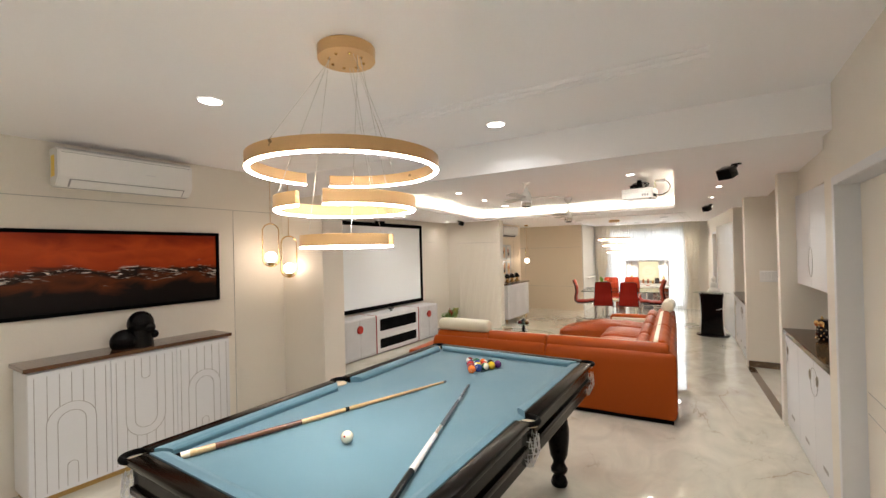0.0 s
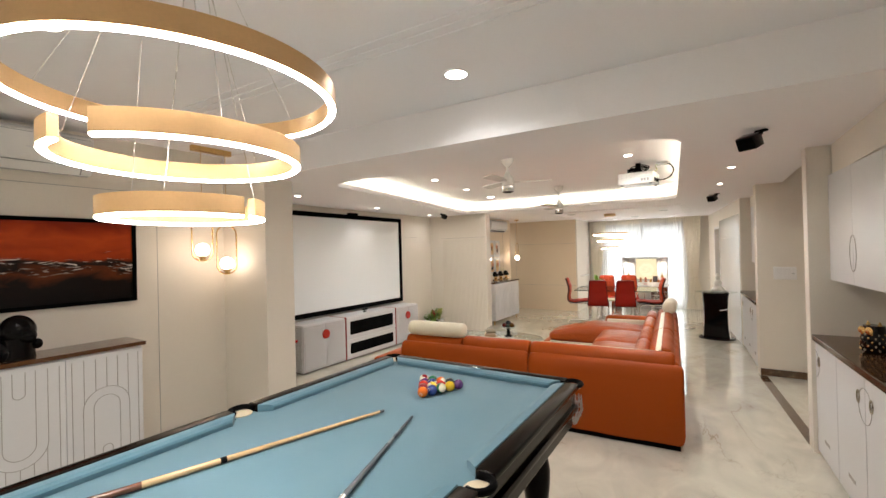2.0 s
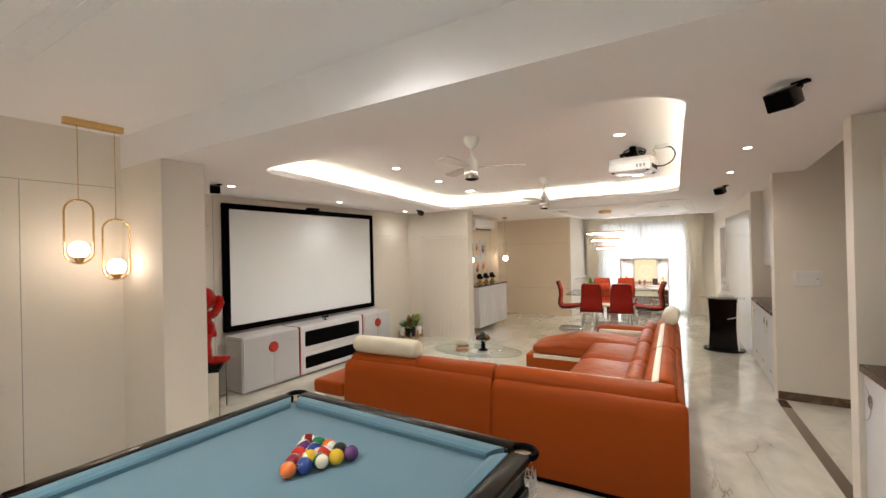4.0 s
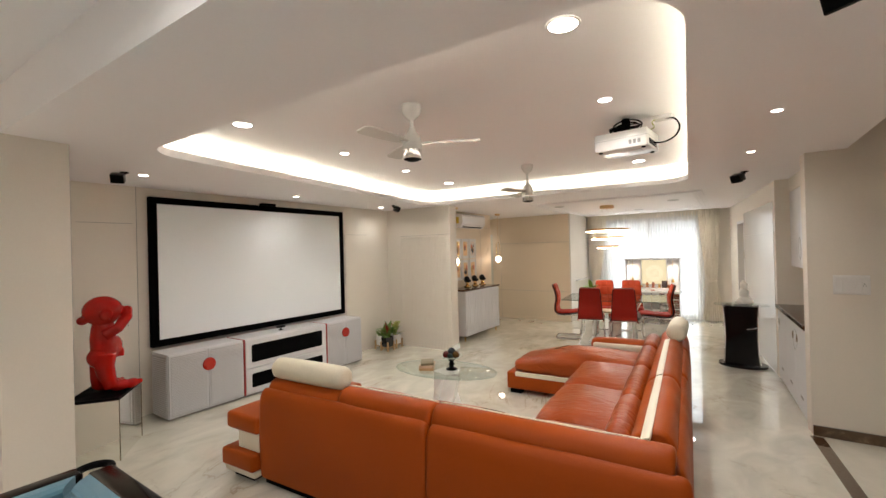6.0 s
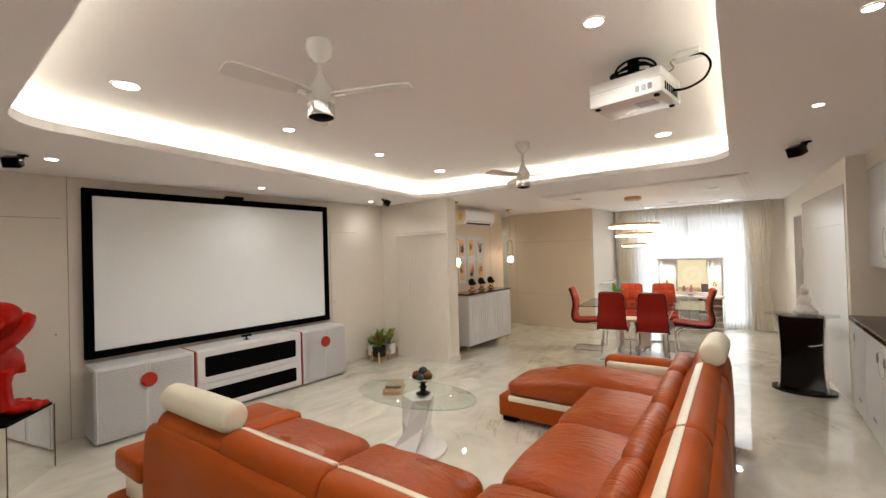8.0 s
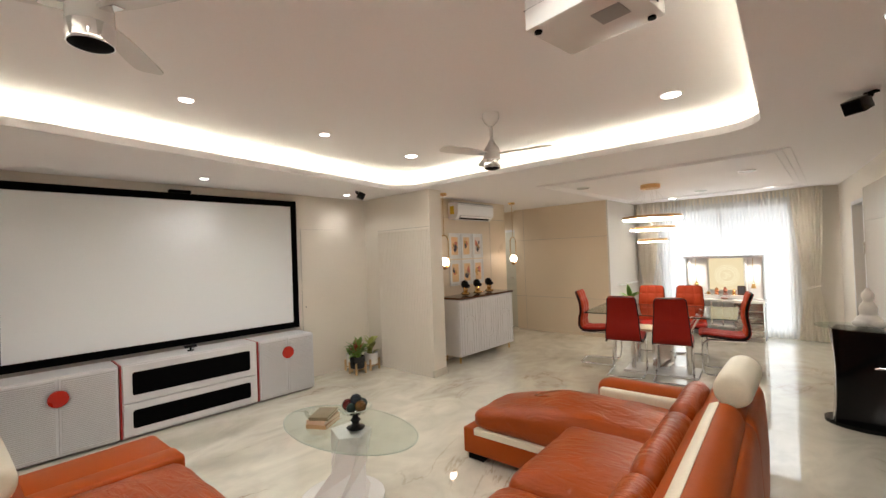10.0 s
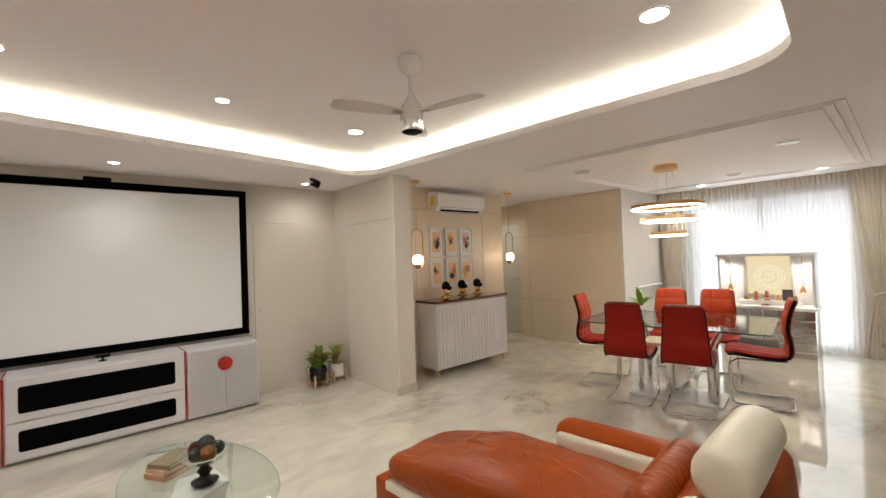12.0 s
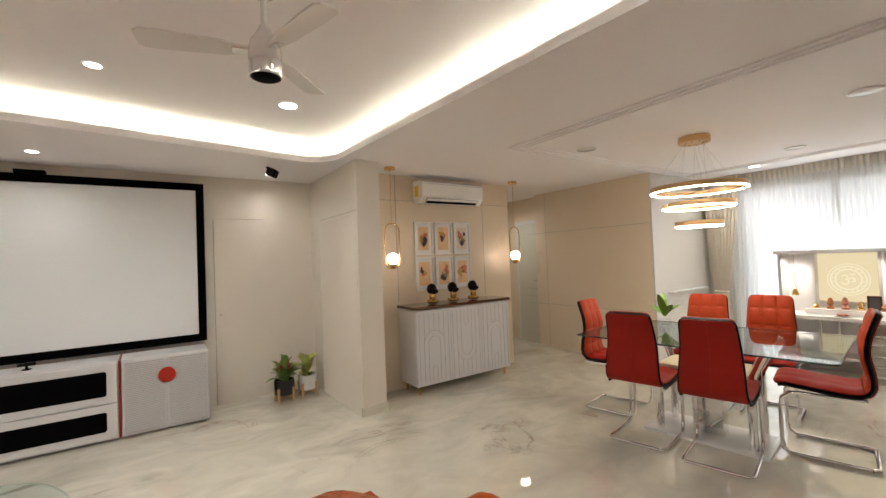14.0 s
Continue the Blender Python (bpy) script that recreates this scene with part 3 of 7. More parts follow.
def grooves():
    for k, off in enumerate((0.0, 0.06, 0.12)):
        x0, x1, y0, y1 = -2.40 + off, 0.10 - off, 9.30 + off, 12.50 - off
        bm = bmesh.new()
        for a in ((x0, x1, y0, y0 + 0.014), (x0, x1, y1 - 0.014, y1), (x0, x0 + 0.014, y0 + 0.014, y1 - 0.014), (x1 - 0.014, x1, y0 + 0.014, y1 - 0.014)):
            add_box(bm, *a, RIM - 0.010, RIM - 0.0005)
        structure("trim", bm, "ceiling", "thin white ceiling moulding line")


grooves()
for off in (0.0, 0.065, 0.13):
    structure("trim", prism([(-2.55, 2.205 + off), (0.55, 2.325 + off), (0.55, 2.339 + off), (-2.55, 2.219 + off)], POOL_TOP - 0.006, POOL_TOP - 0.0005), "ceiling", "thin white ceiling moulding line")


def window():
    w = tagged(new("window_1"), "tall bright window behind sheer curtains", kind="structure")
    bm = bmesh.new()
    for a in ((-2.10, -2.04, 0, 2.2), (-0.18, -0.12, 0, 2.2), (-1.14, -1.08, 0, 2.2)):
        add_box(bm, a[0], a[1], 13.24, 13.31, a[2], a[3])
    add_box(bm, -2.04, -0.18, 13.24, 13.31, 0.0, 0.06)
    add_box(bm, -2.04, -0.18, 13.24, 13.31, 2.14, 2.2)
    part("window_frame", bm, "white", w, "white window frame")
    for x0, x1 in ((-2.04, -1.14), (-1.08, -0.18)):
        p = part("pane", bx(x0, x1, 13.27, 13.278, 0.06, 2.14), "pane", w)
        p.visible_shadow = False


window()
tagged(new("backdrop", finish("backdrop", bx(-9, 7, 19.0, 19.05, -6, 9), "sky_card")), "overexposed white sky outside the window", kind="structure")


# ---- ceiling lights ----
def downlight(x, y, z, r, group, power):
    d = thing("downlight", "round white recessed ceiling downlight, lit", "downlight", (x, y, z), 0, group)
    bm = bmesh.new()
    add_lathe(bm, [(r * 1.0, -0.001), (r * 1.0, -0.006), (r * 1.16, -0.005), (r * 1.18, -0.001)], seg=28, cap=False)
    part("rim", bm, "white_gloss", d, smooth=True)
    part("lens", lathe([(r, -0.003), (r, -0.0045)], seg=28), "downlight", d, "glowing white lens")
    lamp = bpy.data.lights.new("downlight_lamp", "SPOT")
    lamp.energy, lamp.spot_size, lamp.spot_blend, lamp.shadow_soft_size, lamp.color = power, radians(158), 1.0, r, NEUTRAL if z == POOL_TOP else WARM
    ob = new("downlight_lamp", lamp)
    ob.matrix_world = pose(x, y, z - 0.02)


# The pair at y -1.6 is unseen, added to brighten the pool room by bounce.
for x, y in ((-1.94, 1.36), (-0.78, 2.82), (-1.94, -1.6), (-0.1, -1.6)):
    downlight(x, y, POOL_TOP, 0.062, "downlights over the pool table", SPOT_POWER * (0.55 if y > 2 else 0.75 if y > 0 else 1.9))
for x, y in ((-2.53, 4.33), (-2.64, 5.41), (-2.75, 6.47), (-2.86, 7.56), (-0.275, 5.47), (-0.44, 7.76), (-0.20, 4.40)):
    downlight(x, y, COVE_TOP, 0.041 if 5 < y < 7 else 0.062, "downlights in the cove", SPOT_POWER * (0.9 if x > -2 else 0.33 if y < 5 else 0.78))
for x, y in ((-3.90, 4.21), (-4.15, 5.98), (-4.32, 7.74), (0.54, 6.84), (0.61, 5.62)):
    downlight(x, y, RIM, 0.038 if x < -2 else 0.027, "small downlights along the rim", SPOT_POWER * (0.08 if y < 5 else 0.19))
for x, y in ((-1.67, 12.60), (-0.33, 12.46)):
    downlight(x, y, RIM, 0.06, "dining downlights", SPOT_POWER * 0.8)
# Unseen downlight, added to light the passage.
downlight(-4.75, 11.25, RIM, 0.05, "passage downlight", SPOT_POWER * 0.55)


# ---- pool table ----
def pool_table():
    X0, X1, Y0, Y1, Z = -1.61, -0.215, 0.755, 3.205, 0.872
    t = thing("pool_table", "black wooden pool table with blue cloth", "pool table", (0, 0, 0))
    rail, cush = 0.078, 0.062
    xi0, xi1, yi0, yi1 = X0 + rail, X1 - rail, Y0 + rail, Y1 - rail
    ym = (Y0 + Y1) / 2
    part("bed", bx(X0 + 0.05, X1 - 0.05, Y0 + 0.05, Y1 - 0.05, Z - 0.075, Z - 0.035, 0.003), "baize", t, "blue cloth-covered slate bed")
    gap = 0.055
    runs = ((X0, xi0, Y0 + gap + 0.03, ym - gap), (X0, xi0, ym + gap, Y1 - gap - 0.03), (xi1, X1, Y0 + gap + 0.03, ym - gap), (xi1, X1, ym + gap, Y1 - gap - 0.03),
            (X0 + gap + 0.03, X1 - gap - 0.03, Y0, yi0), (X0 + gap + 0.03, X1 - gap - 0.03, yi1, Y1))
    def inset(a, d):
        x0, x1, y0, y1 = a
        return (x0 + d if x0 == X0 else x0, x1 - d if x1 == X1 else x1, y0 + d if y0 == Y0 else y0, y1 - d if y1 == Y1 else y1)

    for a in runs:
        r = part("rail", bx(*a, Z - 0.034, Z, 0.010, 3), "black_wood", t, "polished dark wooden rail", True)
        part("fascia", bx(*inset(a, 0.024), Z - 0.115, Z - 0.034), "black_wood", r)
        part("moulding", bx(*inset(a, 0.008), Z - 0.150, Z - 0.115, 0.008, 2), "black_wood", r, "", True)
    for side in (0, 1):
        for y0, y1 in ((yi0 + 0.03, ym - 0.06), (ym + 0.06, yi1 - 0.03)):
            bm = bmesh.new()
            s = 1 if side == 0 else -1
            xb = xi0 if side == 0 else xi1
            prof = [(0, 0.003), (cush * 0.55, 0.002), (cush * 0.9, -0.004), (cush, -0.013), (cush * 0.9, -0.034), (0, -0.036)]
            ends = []
            for y, cut in ((y0, 0.05), (y1, -0.05)):
                ends.append([bm.verts.new((xb + s * px, y + cut * (px / cush), Z + pz - 0.002)) for px, pz in prof])
            for k in range(6):
                bm.faces.new((ends[0][k], ends[0][(k + 1) % 6], ends[1][(k + 1) % 6], ends[1][k]))
            bm.faces.new(ends[0])
            bm.faces.new(list(reversed(ends[1])))
            part("cushion", bm, "cushion", t, "blue cloth cushion")
    for s, yb in ((1, yi0), (-1, yi1)):
        bm = bmesh.new()
        prof = [(0, 0.003), (cush * 0.55, 0.002), (cush * 0.9, -0.004), (cush, -0.013), (cush * 0.9, -0.034), (0, -0.036)]
        ends = []
        for x, cut in ((xi0 + 0.03, 0.05), (xi1 - 0.03, -0.05)):
            ends.append([bm.verts.new((x + cut * (py / cush), yb + s * py, Z + pz - 0.002)) for py, pz in prof])
        for k in range(6):
            bm.faces.new((ends[0][k], ends[0][(k + 1) % 6], ends[1][(k + 1) % 6], ends[1][k]))
        bm.faces.new(ends[0])
        bm.faces.new(list(reversed(ends[1])))
        part("cushion", bm, "cushion", t, "blue cloth cushion")
    # pocket jaws, black leather, and white net bags
    for px, py, a0, a1 in ((X0 + 0.05, Y0 + 0.05, 90, 360), (X0 + 0.05, Y1 - 0.05, 0, 270), (X1 - 0.05, Y0 + 0.05, 180, 450), (X1 - 0.05, Y1 - 0.05, -90, 180),
                           (X0 + 0.035, ym, 70, 290), (X1 - 0.035, ym, -110, 110)):
        arc = [(px + 0.052 * math.cos(radians(a0 + (a1 - a0) * k / 14)), py + 0.052 * math.sin(radians(a0 + (a1 - a0) * k / 14)), Z - 0.015) for k in range(15)]
        jaw = part("pocket_jaw", tube(arc, 0.0135, 8), "black", t, "black leather pocket jaw", True)
        part("pocket_hole", lathe([(0.048, -0.036), (0.050, -0.030)], (px, py, Z), 20), "paper", t, "pale pocket lining")
        bm = bmesh.new()
        for k in range(12):
            a = 2 * math.pi * k / 12
            add_tube(bm, [(px + 0.05 * math.cos(a), py + 0.05 * math.sin(a), Z - 0.08), (px + 0.055 * math.cos(a + 0.25), py + 0.055 * math.sin(a + 0.25), Z - 0.16),
                          (px + 0.02 * math.cos(a + 0.5), py + 0.02 * math.sin(a + 0.5), Z - 0.24)], 0.0022, 4)
            add_tube(bm, [(px + 0.05 * math.cos(a), py + 0.05 * math.sin(a), Z - 0.08), (px + 0.055 * math.cos(a - 0.25), py + 0.055 * math.sin(a - 0.25), Z - 0.16),
                          (px + 0.02 * math.cos(a - 0.5), py + 0.02 * math.sin(a - 0.5), Z - 0.24)], 0.0022, 4)
        for z, r in ((0.10, 0.052), (0.13, 0.054), (0.16, 0.055), (0.19, 0.045), (0.22, 0.03)):
            add_tube(bm, [(px + r * math.cos(q), py + r * math.sin(q), Z - z) for q in [2 * math.pi * i / 16 for i in range(16)]], 0.0022, 4, True)
        part("net_bag", bm, "white", jaw, "white knotted net bag")
    # apron
    for a in ((X0 + 0.04, X0 + 0.07, Y0 + 0.09, Y1 - 0.09), (X1 - 0.07, X1 - 0.04, Y0 + 0.09, Y1 - 0.09), (X0 + 0.09, X1 - 0.09, Y0 + 0.04, Y0 + 0.07), (X0 + 0.09, X1 - 0.09, Y1 - 0.07, Y1 - 0.04)):
        part("apron", bx(*a, Z - 0.24, Z - 0.075, 0.006), "black_wood", t)
    leg = [(0.055, 0), (0.06, 0.02), (0.05, 0.05), (0.036, 0.075), (0.058, 0.10), (0.06, 0.12), (0.045, 0.145), (0.04, 0.17), (0.062, 0.22), (0.075, 0.32), (0.078, 0.40),
           (0.066, 0.48), (0.05, 0.525), (0.066, 0.54), (0.066, 0.565), (0.05, 0.58), (0.07, 0.60), (0.07, 0.68)]
    for lx in (X0 + 0.22, X1 - 0.22):
        for ly in (Y0 + 0.22, Y1 - 0.20):
            part("leg", lathe(leg, (lx, ly, 0), 24), "black_wood", t, "turned black wooden leg", True)


pool_table()

BED = 0.838
BALL_R = 0.0285
BALL_COLOURS = {"yellow": (0.75, 0.48, 0.03), "blue": (0.02, 0.05, 0.24), "red": (0.55, 0.03, 0.02), "purple": (0.09, 0.02, 0.13), "orange": (0.75, 0.16, 0.02),
                "green": (0.01, 0.15, 0.06), "maroon": (0.22, 0.012, 0.02), "black": (0.01, 0.01, 0.011), "white": (0.80, 0.74, 0.58)}


def ball_mats():
    for key, col in BALL_COLOURS.items():
        M["ball_" + key] = mat("ball_resin_" + key, col, 0.08, vary=0.02, coat=0.5)


ball_mats()


def pool_ball(colour, x, y, striped, tilt):
    label = "glossy %s pool ball lying on blue cloth" % colour if not striped else "glossy %s striped pool ball lying on blue cloth" % colour
    rot = Euler((tilt, tilt * 1.7, tilt * 0.6)).to_matrix().to_4x4()
    o = thing("pool_ball", label, "pool ball", (x, y, BED + BALL_R - 0.001), 0, "racked pool balls")
    body = lathe([(BALL_R * math.cos(radians(a)) + 1e-5, BALL_R * math.sin(radians(a))) for a in range(-90, 91, 10)], seg=24, m=rot)
    part("body", body, "ball_white" if striped else "ball_" + colour, o, "", True)
    if striped:
        part("stripe", lathe([(BALL_R * 1.004 * math.cos(radians(a)), BALL_R * 1.004 * math.sin(radians(a))) for a in range(-32, 33, 8)], seg=24, m=rot), "ball_" + colour, o, "", True)
    part("number_spot", lathe([(0.0085, 0.0), (0.0001, 0.0006)], (0, 0, BALL_R - 0.0012), 14, rot @ Euler((1.3, 0.3, 0)).to_matrix().to_4x4()), "ball_white", o)


RACK = [("orange", 0), ("blue", 0), ("green", 1), ("yellow", 0), ("purple", 0), ("maroon", 0), ("yellow", 1), ("red", 1), ("black", 0),
        ("red", 0), ("blue", 1), ("orange", 1), ("purple", 1), ("green", 0), ("maroon", 1)]


def rack(x0, y0, turn):
    d = BALL_R * 2.01
    k = 0
    for row in range(5):
        for i in range(5 - row):
            u, v = (i + row * 0.5) * d, row * d * 0.866
            c, s = math.cos(radians(turn)), math.sin(radians(turn))
            colour, striped = RACK[k]
            pool_ball(colour, x0 + u * c - v * s, y0 + u * s + v * c, striped, 0.5 + k * 0.7)
            k += 1


rack(-0.916, 2.611, 63)
cue_ball = single("cue_ball", ball((-0.885, 1.379, BED + BALL_R), BALL_R, 24, 16), "ball_white", "ivory white cue ball on blue cloth", "pool ball", True)
part("spot", ball((-0.877, 1.3555, BED + BALL_R + 0.012), 0.005, 10, 6), "ball_red", cue_ball, "small red spot")


def cue(name, label, a, b, pieces):
    a, b = Vector(a), Vector(b)
    o = thing(name, label, "cue stick", (0, 0, 0))
    for pname, u, v, r0, r1, material in pieces:
        part(pname, tube([a.lerp(b, u), a.lerp(b, (u + v) / 2), a.lerp(b, v)], [r0, (r0 + r1) / 2, r1], 12), material, o, "", True)
    return o


cue("cue_stick", "brown and maple wooden cue stick resting on the pool table", (-1.401, 0.887, BED + 0.017), (-0.962, 2.341, BED + 0.009),
    [("bumper", 0, 0.012, 0.015, 0.016, "black"), ("end_ring", 0.012, 0.035, 0.0155, 0.0155, "ball_white"), ("inlay", 0.035, 0.10, 0.0155, 0.015, "cue_maple"), ("butt", 0.10, 0.36, 0.015, 0.0128, "cue_brown"),
     ("forearm", 0.36, 0.52, 0.0128, 0.0112, "cue_maple"), ("collar", 0.52, 0.535, 0.0113, 0.0112, "black"), ("shaft", 0.535, 0.985, 0.011, 0.007, "cue_maple"), ("tip", 0.985, 1.0, 0.0068, 0.006, "cue_grey")])
cue("cue_stick", "grey cue stick with white sleeve on the pool table", (-0.335, 0.90, BED + 0.017), (-0.793, 2.346, BED + 0.009),
    [("butt", 0, 0.28, 0.016, 0.0145, "black_gloss"), ("sleeve", 0.28, 0.50, 0.0145, 0.012, "white_gloss"), ("collar", 0.50, 0.56, 0.012, 0.0115, "chrome"), ("shaft", 0.56, 1.0, 0.0112, 0.006, "cue_grey")])


# ---- sideboards with routed arches ----
def arch_path(cy, half, z_spring, z_foot, up=True):
    s = 1 if up else -1
    pts = [(cy - half, z_foot)]
    for k in range(13):
        a = math.pi - math.pi * k / 12
        pts.append((cy + half * math.cos(a), z_spring + s * half * math.sin(a)))
    pts.append((cy + half, z_foot))
    return pts


def sideboard(x_wall, x_front, y0, y1, top, legs, label, floor_gap, line=0.0024):
    sb = thing("sideboard", label, "sideboard", (0, 0, 0))
    z0 = floor_gap
    part("body", bx(x_wall, x_front - 0.022, y0 + 0.01, y1 - 0.01, z0, top - 0.03, 0.004), "white", sb)
    part("top", bx(x_wall, x_front + 0.012, y0 - 0.012, y1 + 0.012, top - 0.03, top, 0.005), "wood_top", sb, "glossy brown veneer top")
    n = 3
    w = (y1 - y0 - 0.02) / n
    for i in range(n):
        a, b = y0 + 0.01 + i * w, y0 + 0.01 + (i + 1) * w
        door = part("door", bx(x_front - 0.022, x_front, a + 0.0015, b - 0.0015, z0 + 0.005, top - 0.045, 0.003), "white", sb)
        c = (a + b) / 2
        zt, zb = top - 0.075, z0 + 0.03
        bm = bmesh.new()
        up = i != 1
        spring = zb + (zt - zb) * (0.56 if up else 0.40)
        foot = zb if up else zt
        lines = []
        for half in (w * 0.30, w * 0.17):
            lines.append(arch_path(c, half, spring, foot, up))
        small = w * 0.065
        lines.append(arch_path(c, small, zb + 0.14 if up else zt - 0.14, foot, up))
        for k in range(7):
            y = a + w * (k + 0.5) / 7
            off = abs(y - c)
            if off > w * 0.33:
                lines.append([(y, zb), (y, zt)])
            else:
                edge = spring + (1 if up else -1) * math.sqrt(max(0, (w * 0.30) ** 2 - off ** 2))
                lines.append([(y, edge), (y, zt if up else zb)])
        for ln in lines:
            part("routed_line", tube([(x_front + 0.0005, y, z) for y, z in ln], line, 5), "groove", door, "thin grey routed line")
    if legs:
        for y in (y0 + 0.06, y1 - 0.06):
            for x in (x_wall + 0.05, x_front - 0.06):
                part("leg", lathe([(0.012, 0), (0.016, floor_gap)], (x, y, 0), 12), "brass", sb, "short brass leg", True)
    else:
        part("plinth", bx(x_wall, x_front - 0.05, y0 + 0.03, y1 - 0.03, 0, z0), "brass", sb)
    return sb


sideboard(-3.75, -3.41, 0.86, 2.30, 0.97, False, "white sideboard with routed arches and brown veneer top", 0.05)
sideboard(-3.835, -3.465, 8.93, 10.24, 0.92, True, "white sideboard with routed arches on short brass legs", 0.095, 0.0018)


# ---- painting and air conditioner in the pool area ----
def painting():
    p = thing("painting", "long abstract painting in burnt red and black, black frame", "painting", (0, 0, 0))
    y0, y1, z0, z1 = 0.30, 2.385, 1.27, 1.95
    part("canvas", bx(-3.755, -3.735, y0 + 0.03, y1 - 0.03, z0 + 0.03, z1 - 0.03), "canvas", p)
    for a in ((y0, y1, z0, z0 + 0.03), (y0, y1, z1 - 0.03, z1), (y0, y0 + 0.03, z0 + 0.03, z1 - 0.03), (y1 - 0.03, y1, z0 + 0.03, z1 - 0.03)):
        part("frame", bx(-3.757, -3.722, *a, 0.003), "velvet", p, "black frame")


painting()


def air_conditioner(x, y0, y1, z0, z1, running=True):
    ac = thing("air_conditioner", "white wall-mounted split air conditioner unit", "air conditioner", (0, 0, 0))
    d = 0.20
    prof = [(0, z0 + 0.02), (0.05, z0), (0.13, z0), (d - 0.01, z0 + 0.06), (d, z0 + 0.09), (d, z1 - 0.03), (d - 0.04, z1), (0, z1)]
    bm = bmesh.new()
    ends = [[bm.verts.new((x + px, y, pz)) for px, pz in prof] for y in (y0, y1)]
    n = len(prof)
    for k in range(n):
        bm.faces.new((ends[0][k], ends[0][(k + 1) % n], ends[1][(k + 1) % n], ends[1][k]))
    bm.faces.new(ends[0])
    bm.faces.new(list(reversed(ends[1])))
    bmesh.ops.bevel(bm, geom=list(bm.edges), offset=0.008, segments=2, affect="EDGES")
    part("body", bm, "white_gloss", ac, "", True)
    m = Matrix.Translation((x + 0.163, 0, z0 + 0.032)) @ Euler((0, radians(-45), 0)).to_matrix().to_4x4()
    part("outlet", bx(-0.036, 0.036, y0 + 0.07, y1 - 0.07, -0.0035, 0.004, 0.0, 2, m), "plastic_grey", ac, "grey air outlet surround")
    if running:
        part("slot", bx(-0.032, 0.006, y0 + 0.09, y1 - 0.09, -0.0055, 0.0, 0.0, 2, m), "black", ac, "dark opening under the flap")
    part("flap", bx(0.004 if running else -0.034, 0.036, y0 + 0.08, y1 - 0.08, -0.010, -0.006, 0.001, 1, m), "white_gloss", ac)
    part("panel_line", bx(x + d - 0.001, x + d + 0.0012, y0 + 0.02, y1 - 0.02, z1 - 0.045, z1 - 0.042), "plastic_grey", ac)
    part("display", bx(x + d - 0.001, x + d + 0.0015, y0 + (y1 - y0) * 0.6, y0 + (y1 - y0) * 0.68, z0 + 0.15, z0 + 0.158), "white", ac)
    part("energy_sticker", bx(x + 0.045, x + 0.125, y0 - 0.0012, y0 - 0.0002, z0 + 0.08, z1 - 0.06), "yellow", ac, "yellow energy sticker")
    return ac


air_conditioner(-3.76, 1.09, 2.055, 2.27, 2.572, False)
air_conditioner(-3.84, 9.18, 10.06, 2.04, 2.30)


def ring_arc(c, r, z, h, w, gap_at, gap, seg=64):
    """A flat upright band bent into an open circle; returns band and light edge bmeshes."""
    band, led = bmesh.new(), bmesh.new()
    a0, a1 = radians(gap_at + gap / 2), radians(gap_at + 360 - gap / 2)
    sect = [(r, z), (r, z + h), (r - w, z + h), (r - w, z)]
    prev = None
    for k in range(seg + 1):
        a = a0 + (a1 - a0) * k / seg
        ring = [band.verts.new((c[0] + q * math.cos(a), c[1] + q * math.sin(a), zz)) for q, zz in sect]
        if prev:
            for i in range(4):
                band.faces.new((prev[i], prev[(i + 1) % 4], ring[(i + 1) % 4], ring[i]))
        else:
            band.faces.new(ring)
        prev = ring
    band.faces.new(list(reversed(prev)))
    pts = [(c[0] + (r - w / 2) * math.cos(a0 + (a1 - a0) * k / seg), c[1] + (r - w / 2) * math.sin(a0 + (a1 - a0) * k / seg), z - 0.003) for k in range(seg + 1)]
    add_tube(led, pts, 0.008, 6, flat=(w * 0.48, 0.006))
    return band, led


def ring_chandelier(label, c, ceiling_z, rings, canopy_r, canopy_c, group="", led_mat="led"):
    ch = thing("ring_chandelier", label, "chandelier", (0, 0, 0), 0, group)
    part("canopy", lathe([(canopy_r, ceiling_z - 0.055), (canopy_r, ceiling_z - 0.004), (canopy_r * 0.9, ceiling_z - 0.001)], (canopy_c[0], canopy_c[1], 0), 36), "gold", ch, "round gold ceiling canopy", True)
    for i, (r, z, h, gap_at, gap) in enumerate(rings):
        band, led = ring_arc(c, r, z, h, 0.022, gap_at, gap)
        b = part("ring", band, "gold", ch, "open gold ring band", True)
        part("light_strip", led, led_mat, b, "glowing warm white strip", True)
        for k in range(3):
            a = radians(gap_at + 60 + 120 * k)
            p = (c[0] + (r - 0.011) * math.cos(a), c[1] + (r - 0.011) * math.sin(a), z + h)
            q = (canopy_c[0] + canopy_r * 0.6 * math.cos(a + 0.3 * i), canopy_c[1] + canopy_r * 0.6 * math.sin(a + 0.3 * i), ceiling_z - 0.055)
            part("wire", tube([p, q], 0.0011, 4), "steel", ch)
    for k in range(8):
        a = radians(45 * k + 10)
        part("screw", ball((canopy_c[0] + canopy_r * 0.6 * math.cos(a), canopy_c[1] + canopy_r * 0.6 * math.sin(a), ceiling_z - 0.056), 0.007, 8, 6), "brass", ch)
    return ch


